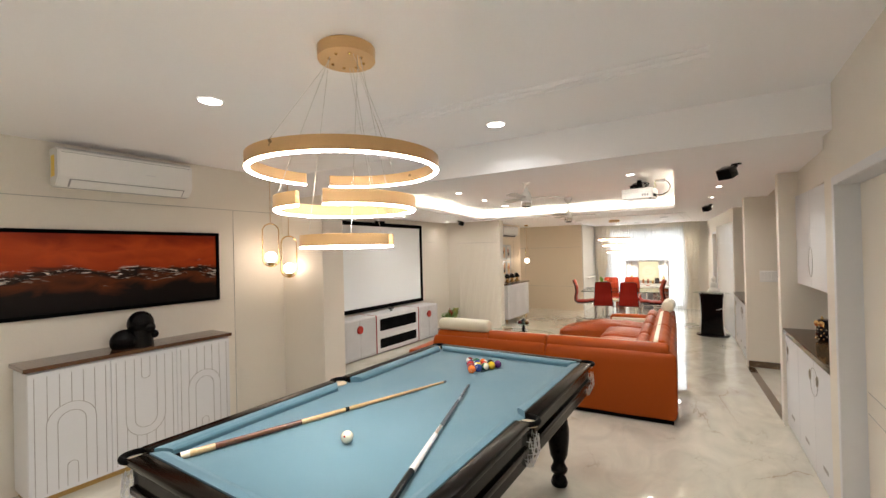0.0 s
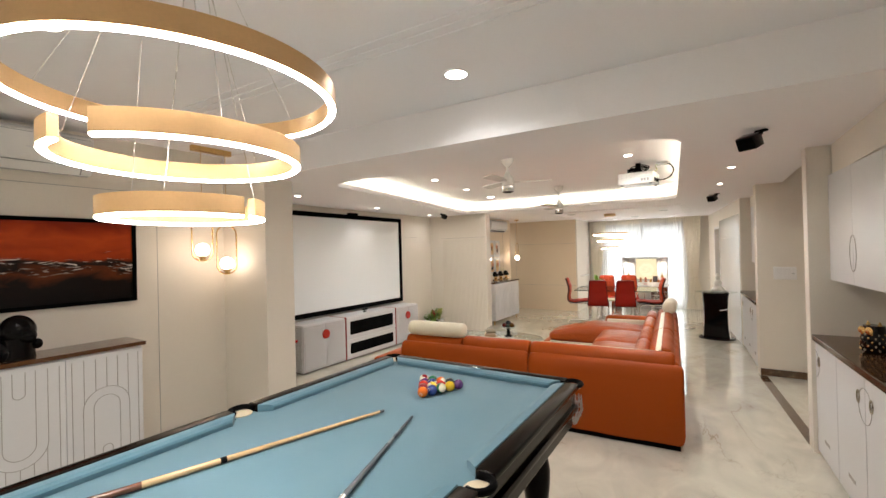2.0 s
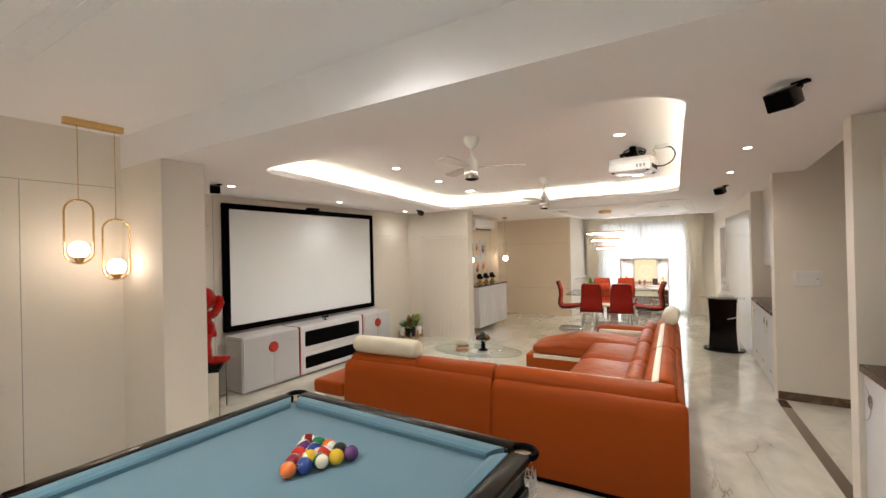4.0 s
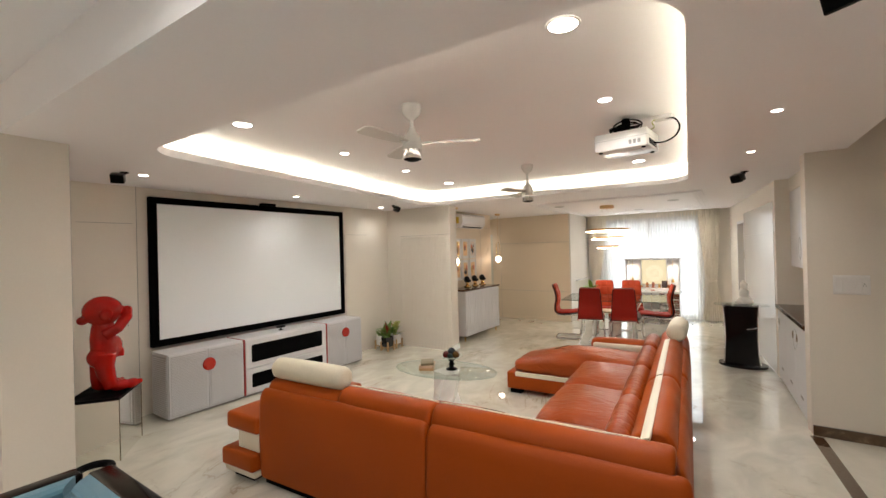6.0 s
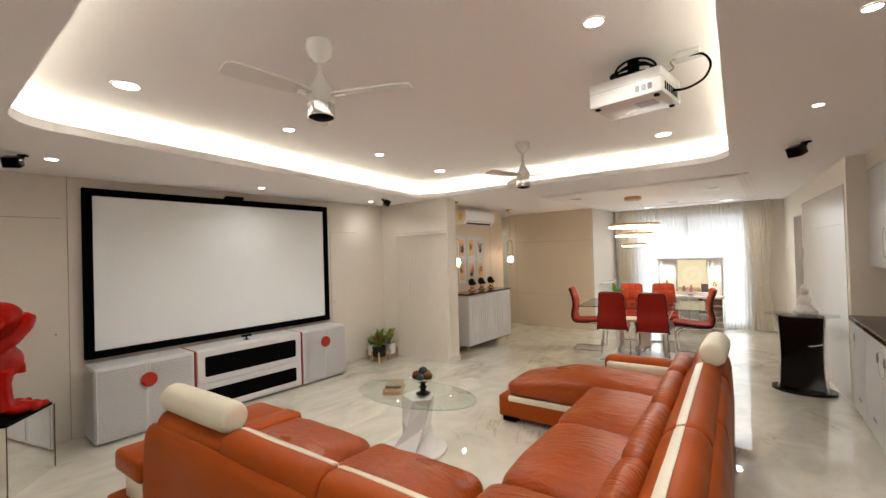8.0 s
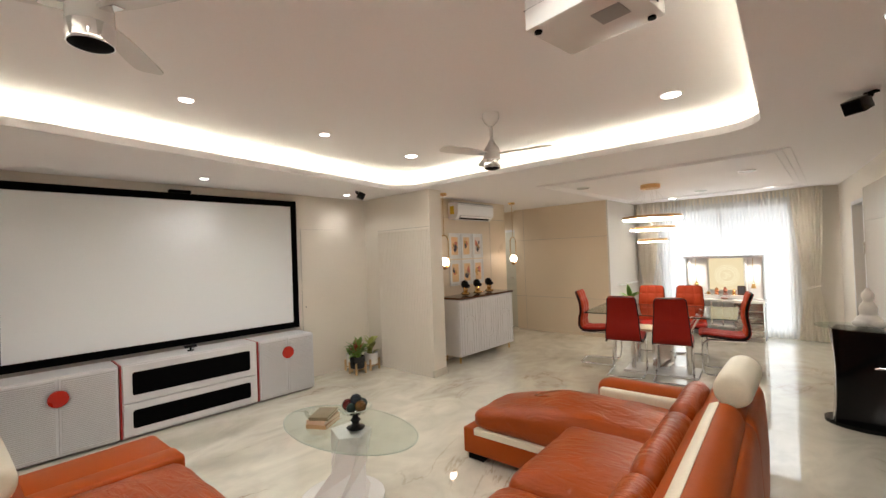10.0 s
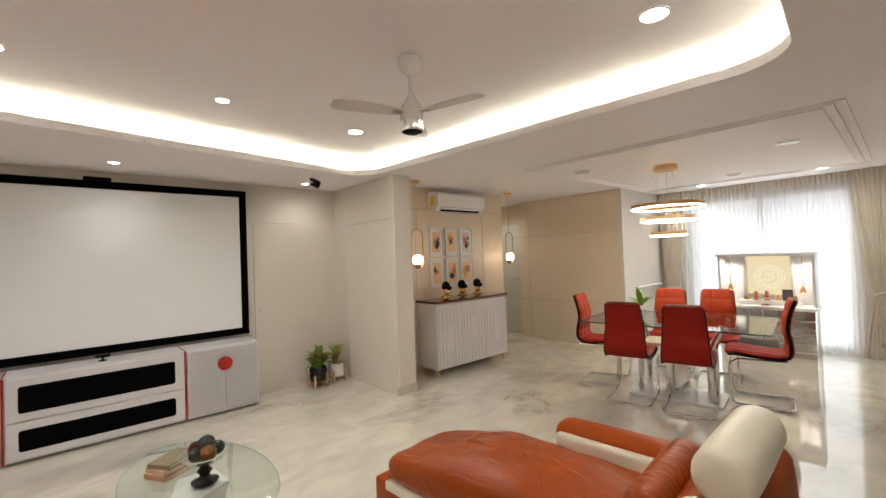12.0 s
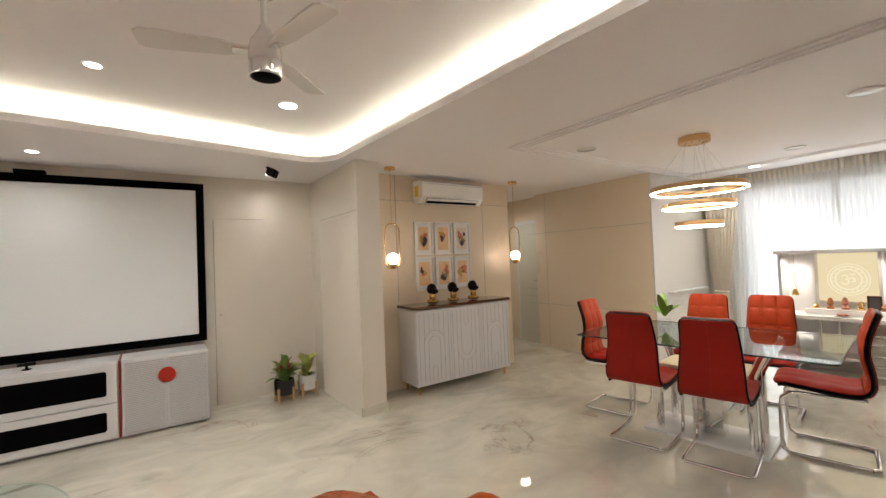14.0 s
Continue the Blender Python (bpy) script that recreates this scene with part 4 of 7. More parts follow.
ring_chandelier("three-tier gold ring chandelier with glowing strips over the pool table", (-0.865, 1.39), POOL_TOP,
                [(0.425, 2.078, 0.055, 157, 18), (0.315, 1.90, 0.055, 288, 22), (0.209, 1.737, 0.05, 20, 12)], 0.128, (-0.83, 1.375))
ring_chandelier("three-tier gold ring chandelier with glowing strips over the dining table", (-1.41, 10.53), RIM,
                [(0.36, 1.90, 0.04, 35, 16), (0.27, 1.76, 0.04, 225, 30), (0.18, 1.60, 0.04, 20, 18)], 0.12, (-1.41, 10.52), "", "led_dining")


def capsule_pendant(x, y, z_bulb, z_ceiling, turn, parent=None, canopy=True):
    """A hanging brass capsule loop that holds an opal globe."""
    p = parent or thing("pendant_lamp", "brass capsule-loop pendant lamp with lit opal globe", "pendant lamp", (0, 0, 0), 0, "capsule pendants")
    c, s = math.cos(radians(turn)), math.sin(radians(turn))
    hw, h = 0.082, 0.46
    zb = z_bulb - 0.10
    pts = []
    for k in range(13):
        a = math.pi + math.pi * k / 12
        pts.append((hw * math.cos(a), zb + hw + hw * math.sin(a)))
    for k in range(13):
        a = math.pi * k / 12
        pts.append((hw * math.cos(a), zb + h - hw + hw * math.sin(a)))
    part("loop", tube([(x + u * c, y + u * s, z) for u, z in pts], 0.0065, 8, True), "brass", p, "brass capsule loop", True)
    part("globe", ball((x, y, z_bulb), 0.059, 20, 14), "bulb", p, "lit opal glass globe", True)
    part("cup", lathe([(0.02, -0.092), (0.03, -0.07), (0.045, -0.052)], (x, y, z_bulb), 16), "brass", p, "", True)
    part("cord", tube([(x, y, zb + h), (x, y, z_ceiling)], 0.003, 6), "brass", p)
    if canopy:
        part("canopy", lathe([(0.05, -0.03), (0.055, -0.02), (0.055, -0.001)], (x, y, z_ceiling), 20), "brass", p, "", True)
    return p


pair = thing("pendant_lamp", "brass bar with two capsule-loop pendants, lit opal globes", "pendant lamp", (0, 0, 0))
capsule_pendant(-3.46, 2.80, 1.69, POOL_TOP - 0.04, 60, pair, False)
capsule_pendant(-3.45, 3.02, 1.56, POOL_TOP - 0.04, 60, pair, False)
part("ceiling_bar", bx(-3.49, -3.44, 2.72, 3.08, POOL_TOP - 0.05, POOL_TOP - 0.001, 0.004), "brass", pair, "brass ceiling bar")
capsule_pendant(-3.51, 8.72, 1.43, RIM, 90)
capsule_pendant(-3.60, 10.52, 1.42, RIM, 90)


# ---- screen wall ----
def projection_screen():
    p = thing("projection_screen", "large white projection screen in a black velvet frame", "projection screen", (0, 0, 0))
    y0, y1, z0, z1, w = 4.515, 7.165, 0.69, 2.265, 0.07
    part("screen_surface", bx(-4.62, -4.605, y0 + w, y1 - w, z0 + w, z1 - w), "screen", p, "matt white screen")
    for a in ((y0, y1, z0, z0 + w), (y0, y1, z1 - w, z1), (y0, y0 + w, z0 + w, z1 - w), (y1 - w, y1, z0 + w, z1 - w)):
        part("frame_bar", bx(-4.657, -4.59, *a, 0.004), "velvet", p, "black frame bar")
    part("sensor_box", bx(-4.655, -4.58, 5.79, 5.99, z1 + 0.002, z1 + 0.035, 0.008), "black", p, "black sensor box")


projection_screen()


def sensor_stand():
    o = thing("camera_sensor", "small black sensor clipped on the media console top", "sensor", (-4.40, 5.89, 0.66))
    part("foot", lathe([(0.03, 0), (0.03, 0.006), (0.012, 0.012)], seg=14), "black", o, "", True)
    part("stem", lathe([(0.008, 0.01), (0.008, 0.03)], seg=10), "black", o)
    part("head", bx(-0.02, 0.02, -0.055, 0.055, 0.03, 0.055, 0.006), "black_gloss", o, "", True)


sensor_stand()


def media_unit(y0, y1, kind, trim_side):
    label = {"doors": "white media cabinet with ribbed doors and a red disc handle", "open": "white media console with two dark mesh-fronted drawers"}[kind]
    u = thing("media_cabinet", label, "media cabinet", (0, 0, 0), 0, "media cabinets under the screen")
    xf, xb, top = -4.22, -4.585, 0.66
    part("body", bx(xb, xf - 0.02, y0 + 0.002, y1 - 0.002, 0.02, top, 0.004), "white", u)
    part("plinth", bx(xb + 0.02, xf - 0.05, y0 + 0.02, y1 - 0.02, 0, 0.02), "groove", u)
    if kind == "doors":
        c = (y0 + y1) / 2
        for a, b in ((y0 + 0.008, c - 0.002), (c + 0.002, y1 - 0.008)):
            d = part("door", bx(xf - 0.02, xf, a, b, 0.03, top - 0.012, 0.003), "white", u)
            # bed behind the ribs, with the shade of their gaps in its colour
            part("rib_bed", bx(xf - 0.001, xf + 0.0012, a + 0.018, b - 0.018, 0.045, top - 0.03), "rib_bed", d)
            bm = bmesh.new()
            n = 38
            for k in range(n):
                z = 0.05 + (top - 0.085) * (k + 0.5) / n
                add_box(bm, xf, xf + 0.009, a + 0.02, b - 0.02, z - 0.0042, z + 0.0042)
            tagged(part("ribs", bm, "white", d, "fine horizontal white ribs"), kind="stuff")
        if trim_side:
            side = part("side_panel", bx(xb + 0.02, xf - 0.03, y0 - 0.001, y0 + 0.0025, 0.045, top - 0.03), "rib_bed", u)
            bm = bmesh.new()
            for k in range(28):
                z = 0.05 + (top - 0.09) * (k + 0.5) / 28
                add_box(bm, xb + 0.022, xf - 0.032, y0 - 0.008, y0 - 0.001, z - 0.0036, z + 0.0036)
            tagged(part("ribs", bm, "white", side, "fine horizontal white ribs"), kind="stuff")
        disc = lathe([(0.062, 0), (0.066, 0.004), (0.066, 0.018), (0.062, 0.022)], (0, 0, 0), 32, Matrix.Translation((xf, c, top - 0.17)) @ Euler((0, radians(90), 0)).to_matrix().to_4x4())
        part("disc_handle", disc, "red_disc", u, "round red wooden handle", True)
    else:
        for z0, z1 in ((0.035, 0.315), (0.325, top - 0.012)):
            d = part("drawer", bx(xf - 0.02, xf, y0 + 0.02, y1 - 0.02, z0, z1, 0.003), "white", u)
            bm = prism(rounded_loop([(y0 + 0.09, z0 + 0.06), (y1 - 0.09, z0 + 0.06), (y1 - 0.09, z1 - 0.06), (y0 + 0.09, z1 - 0.06)], 0.02, 5), -0.001, 0.0025,
                       Matrix.Translation((xf, 0, 0)) @ Matrix(((0, 0, 1, 0), (1, 0, 0, 0), (0, 1, 0, 0), (0, 0, 0, 1))))
            part("mesh_front", bm, "black", d, "dark mesh inset panel")
        for y in (y0, y1 - 0.012):
            part("edge_trim", bx(xb, xf + 0.002, y, y + 0.012, 0.025, top + 0.002), "red_trim", u, "thin red edge trim")


media_unit(4.50, 5.285, "doors", True)
media_unit(5.287, 6.485, "open", False)
media_unit(6.487, 7.14, "doors", False)


# ---- the corner sofa ----
def pad_run(section, a, b, along_y, lower=0.0, seed=0):
    """An upholstered length: a closed (inward distance, height) section swept from a to b, with rounded ends."""
    cd, cz = sum(p[0] for p in section) / len(section), sum(p[1] for p in section) / len(section)
    n = max(8, int((b - a) / 0.06))
    stops = [(0.0, 0.80), (0.006, 0.90), (0.018, 0.97), (0.04, 1.0)]
    rows = [(a + d, s) for d, s in stops] + [(a + 0.04 + (b - a - 0.08) * k / n, 1.0) for k in range(1, n)] + [(b - d, s) for d, s in reversed(stops)]
    bm = bmesh.new()
    loops = []
    for u, s in rows:
        loop = []
        for d, z in section:
            w = 0.005 * noise.noise(Vector((u * 4, d * 9 + seed, z * 6)))
            dd, zz = cd + (d - cd) * s, cz + (z - cz) * s - lower + w * s
            loop.append(bm.verts.new((-dd, u, zz) if along_y else (u, dd, zz)))
        loops.append(loop)
    m = len(section)
    for p, q in zip(loops, loops[1:]):
        for k in range(m):
            bm.faces.new((p[k], p[(k + 1) % m], q[(k + 1) % m], q[k]))
    bm.faces.new(loops[0])
    bm.faces.new(list(reversed(loops[-1])))
    return bm


SHELL = [(0.0, 0.05), (-0.006, 0.30), (0.004, 0.56), (0.014, 0.63), (0.03, 0.66), (0.05, 0.672), (0.072, 0.668), (0.085, 0.64), (0.10, 0.40), (0.10, 0.05)]
CUSHION = [(0.052, 0.56), (0.050, 0.64), (0.054, 0.685), (0.068, 0.718), (0.090, 0.742), (0.12, 0.754), (0.15, 0.753), (0.20, 0.736), (0.235, 0.712), (0.256, 0.68), (0.268, 0.64), (0.265, 0.50), (0.10, 0.50)]
STRIPE = [(0.155, 0.742), (0.156, 0.7545), (0.159, 0.7555), (0.196, 0.7425), (0.199, 0.740), (0.200, 0.728)]


def corner_sofa():
    s = thing("corner_sofa", "burnt orange leather corner sofa with cream stripes and bolsters", "sofa", (0.22, 4.51, 0), 3.7)
    # own axes: the outer corner is the origin, the back run goes to -x, the long run to +y
    XL, YE = -2.66, 3.26
    L, C, W = "leather", "cream_leather", "creased_leather"
    part("base", bx(XL, -0.02, 0.02, 0.90, 0.05, 0.24, 0.02, 3), L, s, "", True)
    part("base", bx(-0.94, -0.02, 0.905, YE - 0.02, 0.05, 0.24, 0.02, 3), L, s, "", True)
    part("foot", bx(XL + 0.03, -0.03, 0.03, 0.84, 0.0, 0.05), "black", s, "black plinth foot")
    part("foot", bx(-0.90, -0.03, 0.845, YE - 0.05, 0.0, 0.05), "black", s, "black plinth foot")
    seam = -1.25
    for k, (a, b) in enumerate(((XL, seam - 0.003), (seam + 0.003, 0.005))):
        part("back_shell", pad_run(SHELL, a, b, False, 0.0, k), L, s, "smooth orange back shell", True)
    for k, (a, b) in enumerate(((0.10, 1.62), (1.626, 2.53), (2.536, YE))):
        part("back_shell", pad_run(SHELL, a, b, True, 0.0, 5 + k), L, s, "smooth orange back shell", True)
    # back cushions; the cream stripe runs along their crest, the last one of each run is lower
    for k, (a, b, low) in enumerate(((XL + 0.03, -1.95, 0.028), (-1.945, seam - 0.004, 0), (seam + 0.004, -0.055, 0))):
        part("back_cushion", pad_run(CUSHION, a, b, False, low, 10 + k), L, s, "", True)
        if not low:
            part("cream_stripe", pad_run(STRIPE, a + 0.012, b - (0.012 if k < 2 else 0.145), False, 0.0, 10 + k), C, s, "cream leather stripe", True)
    for k, (a, b, low) in enumerate(((0.272, 1.25, 0), (1.256, 2.50, 0), (2.506, YE - 0.03, 0.028))):
        part("back_cushion", pad_run(CUSHION, a, b, True, low, 20 + k), L, s, "", True)
        if not low:
            part("cream_stripe", pad_run(STRIPE, a + (0.012 if k else -0.085), b - 0.012, True, 0.0, 20 + k), C, s, "cream leather stripe", True)
    # pleated lumbar cushions along the long run
    for a, b in ((0.36, 0.99), (1.0, 1.74), (1.75, 2.47), (2.48, 3.08)):
        part("lumbar_cushion", soft(-0.325, (a + b) / 2, 0.545, 0.14, b - a, 0.29, 0.065, 0.018, 16, wrinkle=0.014), W, s, "pleated orange lumbar cushion", True)
    # seats
    for a, b in ((-2.52, -1.76), (-1.75, -0.99), (-0.98, -0.30)):
        part("seat_cushion", soft((a + b) / 2, 0.585, 0.345, b - a, 0.66, 0.24, 0.09, 0.055, 14, wrinkle=0.014), W, s, "", True)
    for a, b in ((0.93, 1.74), (1.75, 2.53)):
        part("seat_cushion", soft(-0.64, (a + b) / 2, 0.345, 0.66, b - a, 0.24, 0.09, 0.055, 14, wrinkle=0.014), W, s, "", True)
    # chaise that sticks out at the far end
    part("chaise_base", bx(-1.80, -0.50, 2.555, YE - 0.02, 0.05, 0.235, 0.014, 3), L, s, "", True)
    part("chaise_band", bx(-1.70, -0.94, 2.549, 2.60, 0.195, 0.242, 0.006), C, s, "cream leather band")
    for x, y in ((-1.74, 2.62), (-1.74, YE - 0.15)):
        part("foot", bx(x - 0.03, x + 0.10, y - 0.045, y + 0.05, 0.0, 0.05, 0.004), "black", s, "black block foot")
    bm = soft(-1.02, 2.845, 0.34, 1.42, 0.58, 0.245, 0.09, 0.060, 34, wrinkle=0.016)
    for v in bm.verts:
        u = min(1.0, max(0.0, (v.co.x + 1.72) / 0.75))
        if v.co.y > 2.75:
            v.co.y = 2.75 + (v.co.y - 2.75) * (0.45 + 0.55 * math.sqrt(1 - (1 - u) ** 2))
        if v.co.z > 0.25:
            v.co.z = 0.25 + (v.co.z - 0.25) * (0.55 + 0.45 * math.sin(u * math.pi / 2))
    part("chaise_seat", bm, W, s, "creased orange chaise seat", True)
    part("chaise_arm", soft(-0.62, 3.20, 0.42, 0.74, 0.17, 0.30, 0.06, 0.01, 10), L, s, "", True)
    part("arm_band", soft(-0.61, 3.115, 0.455, 0.70, 0.06, 0.15, 0.025, 0.0, 8), C, s, "cream leather band", True)
    # armrest of stepped blocks at the screen end
    part("arm_block", bx(-3.02, XL - 0.002, -0.06, 0.90, 0.085, 0.21, 0.022, 3), L, s, "", True)
    part("arm_stem", bx(-2.90, XL - 0.002, 0.0, 0.86, 0.21, 0.335, 0.01, 2), C, s, "cream leather stem", True)
    part("arm_block", bx(-3.02, XL - 0.002, -0.02, 0.93, 0.335, 0.462, 0.03, 3), L, s, "", True)
    part("arm_top", bx(XL - 0.02, -2.50, 0.275, 0.93, 0.345, 0.475, 0.03, 3), L, s, "", True)
    part("arm_foot_band", bx(-3.0, XL - 0.002, -0.04, 0.88, 0.045, 0.085, 0.004), C, s, "cream leather band")
    part("foot", bx(-2.94, -2.72, 0.0, 0.84, 0.0, 0.045), "black", s, "black plinth foot")
    # bolsters
    for p, q, r in (((-2.62, 0.145, 0.795), (-1.945, 0.15, 0.795), 0.078), ((-0.105, 2.50, 0.805), (-0.085, 3.02, 0.805), 0.086)):
        p, q = Vector(p), Vector(q)
        part("bolster", tube([p.lerp(q, k) for k in (0, 0.004, 0.014, 0.035, 0.08, 0.3, 0.5, 0.7, 0.92, 0.965, 0.986, 0.996, 1)], [r * k for k in (0.35, 0.62, 0.80, 0.92, 0.985, 1, 1.01, 1, 0.985, 0.92, 0.80, 0.62, 0.35)], 28), C, s, "round cream leather bolster", True)


corner_sofa()


# ---- coffee table and what lies on it ----
M["green_rim"] = mat("green_glass_rim", (0.42, 0.50, 0.44), 0.15, vary=0.1)

def coffee_table():
    t = thing("coffee_table", "oval glass coffee table on a folded white base", "coffee table", (-2.04, 6.13, 0))
    top = part("glass_top", lathe([(0.50, 0.412), (0.515, 0.416), (0.515, 0.424), (0.50, 0.428)], seg=64, m=Matrix.Rotation(radians(6), 4, "Z") @ Matrix.Diagonal((1.07, 0.60, 1, 1))), "glass_edge", t, "clear oval glass top", True)
    part("glass_rim", tube([Matrix.Rotation(radians(6), 4, "Z") @ Vector((0.551 * math.cos(a), 0.309 * math.sin(a), 0.42)) for a in [2 * math.pi * i / 72 for i in range(72)]], 0.003, 6, True), "green_rim", t, "pale green polished glass rim", True)
    top.visible_shadow = False
    part("foot_plate", lathe([(0.255, 0), (0.262, 0.006), (0.262, 0.022), (0.25, 0.028)], centre=(0.05, -0.08, 0), seg=48), "white_gloss", t, "round white foot plate", True)
    bm = bmesh.new()
    lo = [(0.21, 0.02), (0.03, 0.19), (-0.20, 0.07), (-0.09, -0.18), (0.13, -0.15)]
    mid = [(0.07, 0.10), (-0.08, 0.11), (-0.13, -0.03), (0.0, -0.11), (0.11, -0.04)]
    hi = [(0.07, 0.12), (-0.12, 0.10), (-0.13, -0.06), (0.05, -0.12), (0.14, -0.02)]
    rows = [[bm.verts.new((x + 0.05, y - 0.08 * (1 - z / 0.5), z)) for x, y in ring] for ring, z in ((lo, 0.028), (mid, 0.20), (hi, 0.412))]
    for a, b in zip(rows, rows[1:]):
        for k in range(5):
            j = (k + 1) % 5
            bm.faces.new((a[k], a[j], b[j]))
            bm.faces.new((a[k], b[j], b[k]))
    bm.faces.new(rows[0])
    bm.faces.new(rows[-1])
    part("pedestal", bm, "white_gloss", t, "faceted white pedestal")


coffee_table()


def book(x, y, z, w, d, h, turn, cover, label):
    b = thing("book", label, "book", (x, y, z), turn, "books on the coffee table")
    part("pages", bx(-w / 2 + 0.004, w / 2 - 0.004, -d / 2 + 0.004, d / 2 - 0.002, 0.003, h - 0.003), "paper", b, "cream page block")
    part("cover", bx(-w / 2, w / 2, -d / 2, d / 2, 0, 0.003), cover, b)
    part("cover", bx(-w / 2, w / 2, -d / 2, d / 2, h - 0.003, h), cover, b)
    part("spine", bx(-w / 2, w / 2, -d / 2 - 0.003, -d / 2, 0, h), cover, b)
    return b


M["book_pink"] = mat("pale_pink_book_cloth", (0.52, 0.36, 0.25), 0.6, vary=0.1, grain=200)
M["book_green"] = mat("olive_book_cloth", (0.19, 0.155, 0.09), 0.6, vary=0.15, grain=200)
M["book_tan"] = mat("tan_book_cloth", (0.42, 0.26, 0.13), 0.6, vary=0.12, grain=200)
book(-2.20, 6.05, 0.428, 0.145, 0.19, 0.026, 30, "book_tan", "tan hardback book lying on the glass table")
book(-2.195, 6.05, 0.454, 0.135, 0.18, 0.024, 24, "book_pink", "cream hardback book lying on another book")
book(-2.20, 6.055, 0.478, 0.13, 0.18, 0.022, 36, "book_green", "olive brown hardback book on top of a stack")


def fruit_bowl():
    b = thing("footed_bowl", "clear glass bowl on a black carved foot", "bowl", (-1.96, 6.14, 0.428))
    part("foot", lathe([(0.055, 0), (0.06, 0.008), (0.03, 0.02), (0.02, 0.035), (0.034, 0.055), (0.018, 0.075), (0.03, 0.095)], seg=18), "black_gloss", b, "black carved foot", True)
    bowl = part("dish", lathe([(0.03, 0.095), (0.08, 0.106), (0.108, 0.135), (0.105, 0.138), (0.078, 0.111), (0.02, 0.100)], seg=32), "glass", b, "shallow glass dish", True)
    bowl.visible_shadow = False
    part("dish_rim", tube([(0.107 * math.cos(a), 0.107 * math.sin(a), 0.137) for a in [2 * math.pi * i / 40 for i in range(40)]], 0.0022, 6, True), "green_rim", b, "pale dish rim", True)
    for k, (dx, dy, dz, r, m_) in enumerate(((-0.006, 0.012, 0.176, 0.040, "orb_blue"), (-0.045, -0.025, 0.148, 0.037, "orb_red"), (0.012, -0.038, 0.142, 0.032, "orb_green"), (0.050, 0.006, 0.150, 0.038, "orb_gold"), (0.0, 0.058, 0.146, 0.033, "orb_green"))):
        o = single("decor_ball", ball((-1.96 + dx, 6.14 + dy, 0.428 + dz), r, 16, 10), m_, "dark glossy decorative ball in a glass bowl", "decor ball", True, "balls in the bowl")


M["orb_blue"] = mat("banded_blue_lacquer", (0.022, 0.027, 0.036), 0.25, vary=0.7, scale=6, grain=14, stretch=(1, 1, 9))
M["orb_red"] = mat("dark_red_lacquer", (0.08, 0.010, 0.008), 0.2, vary=0.3, scale=20)
M["orb_green"] = mat("dark_green_lacquer", (0.02, 0.035, 0.03), 0.2, vary=0.3, scale=20)
M["orb_gold"] = mat("dark_gold_lacquer", (0.13, 0.065, 0.015), 0.25, 0.4, vary=0.3, scale=20)
fruit_bowl()


# ---- red figure on its mirrored plinth ----
M["dark_edge"] = mat("dark_bronze_edge", (0.10, 0.07, 0.03), 0.35, 0.8)

def plinth():
    p = thing("mirrored_plinth", "tall mirror-clad plinth with a black top", "plinth", (-4.03, 3.932, 0), 53)
    poly = [(-0.19, -0.245), (0.19, -0.245), (0.19, 0.245), (-0.19, 0.245)]
    part("body", prism(poly, 0.0, 0.485), "mirror", p, "mirror-clad sides")
    part("top", prism([(x * 0.96, y * 0.96) for x, y in poly], 0.485, 0.503), "black", p, "black glass top")
    for k in range(4):
        x, y = poly[k]
        part("corner_strip", lathe([(0.0035, 0.0), (0.0035, 0.485)], (x, y, 0), 8), "dark_edge", p, "dark metal corner strip")


plinth()


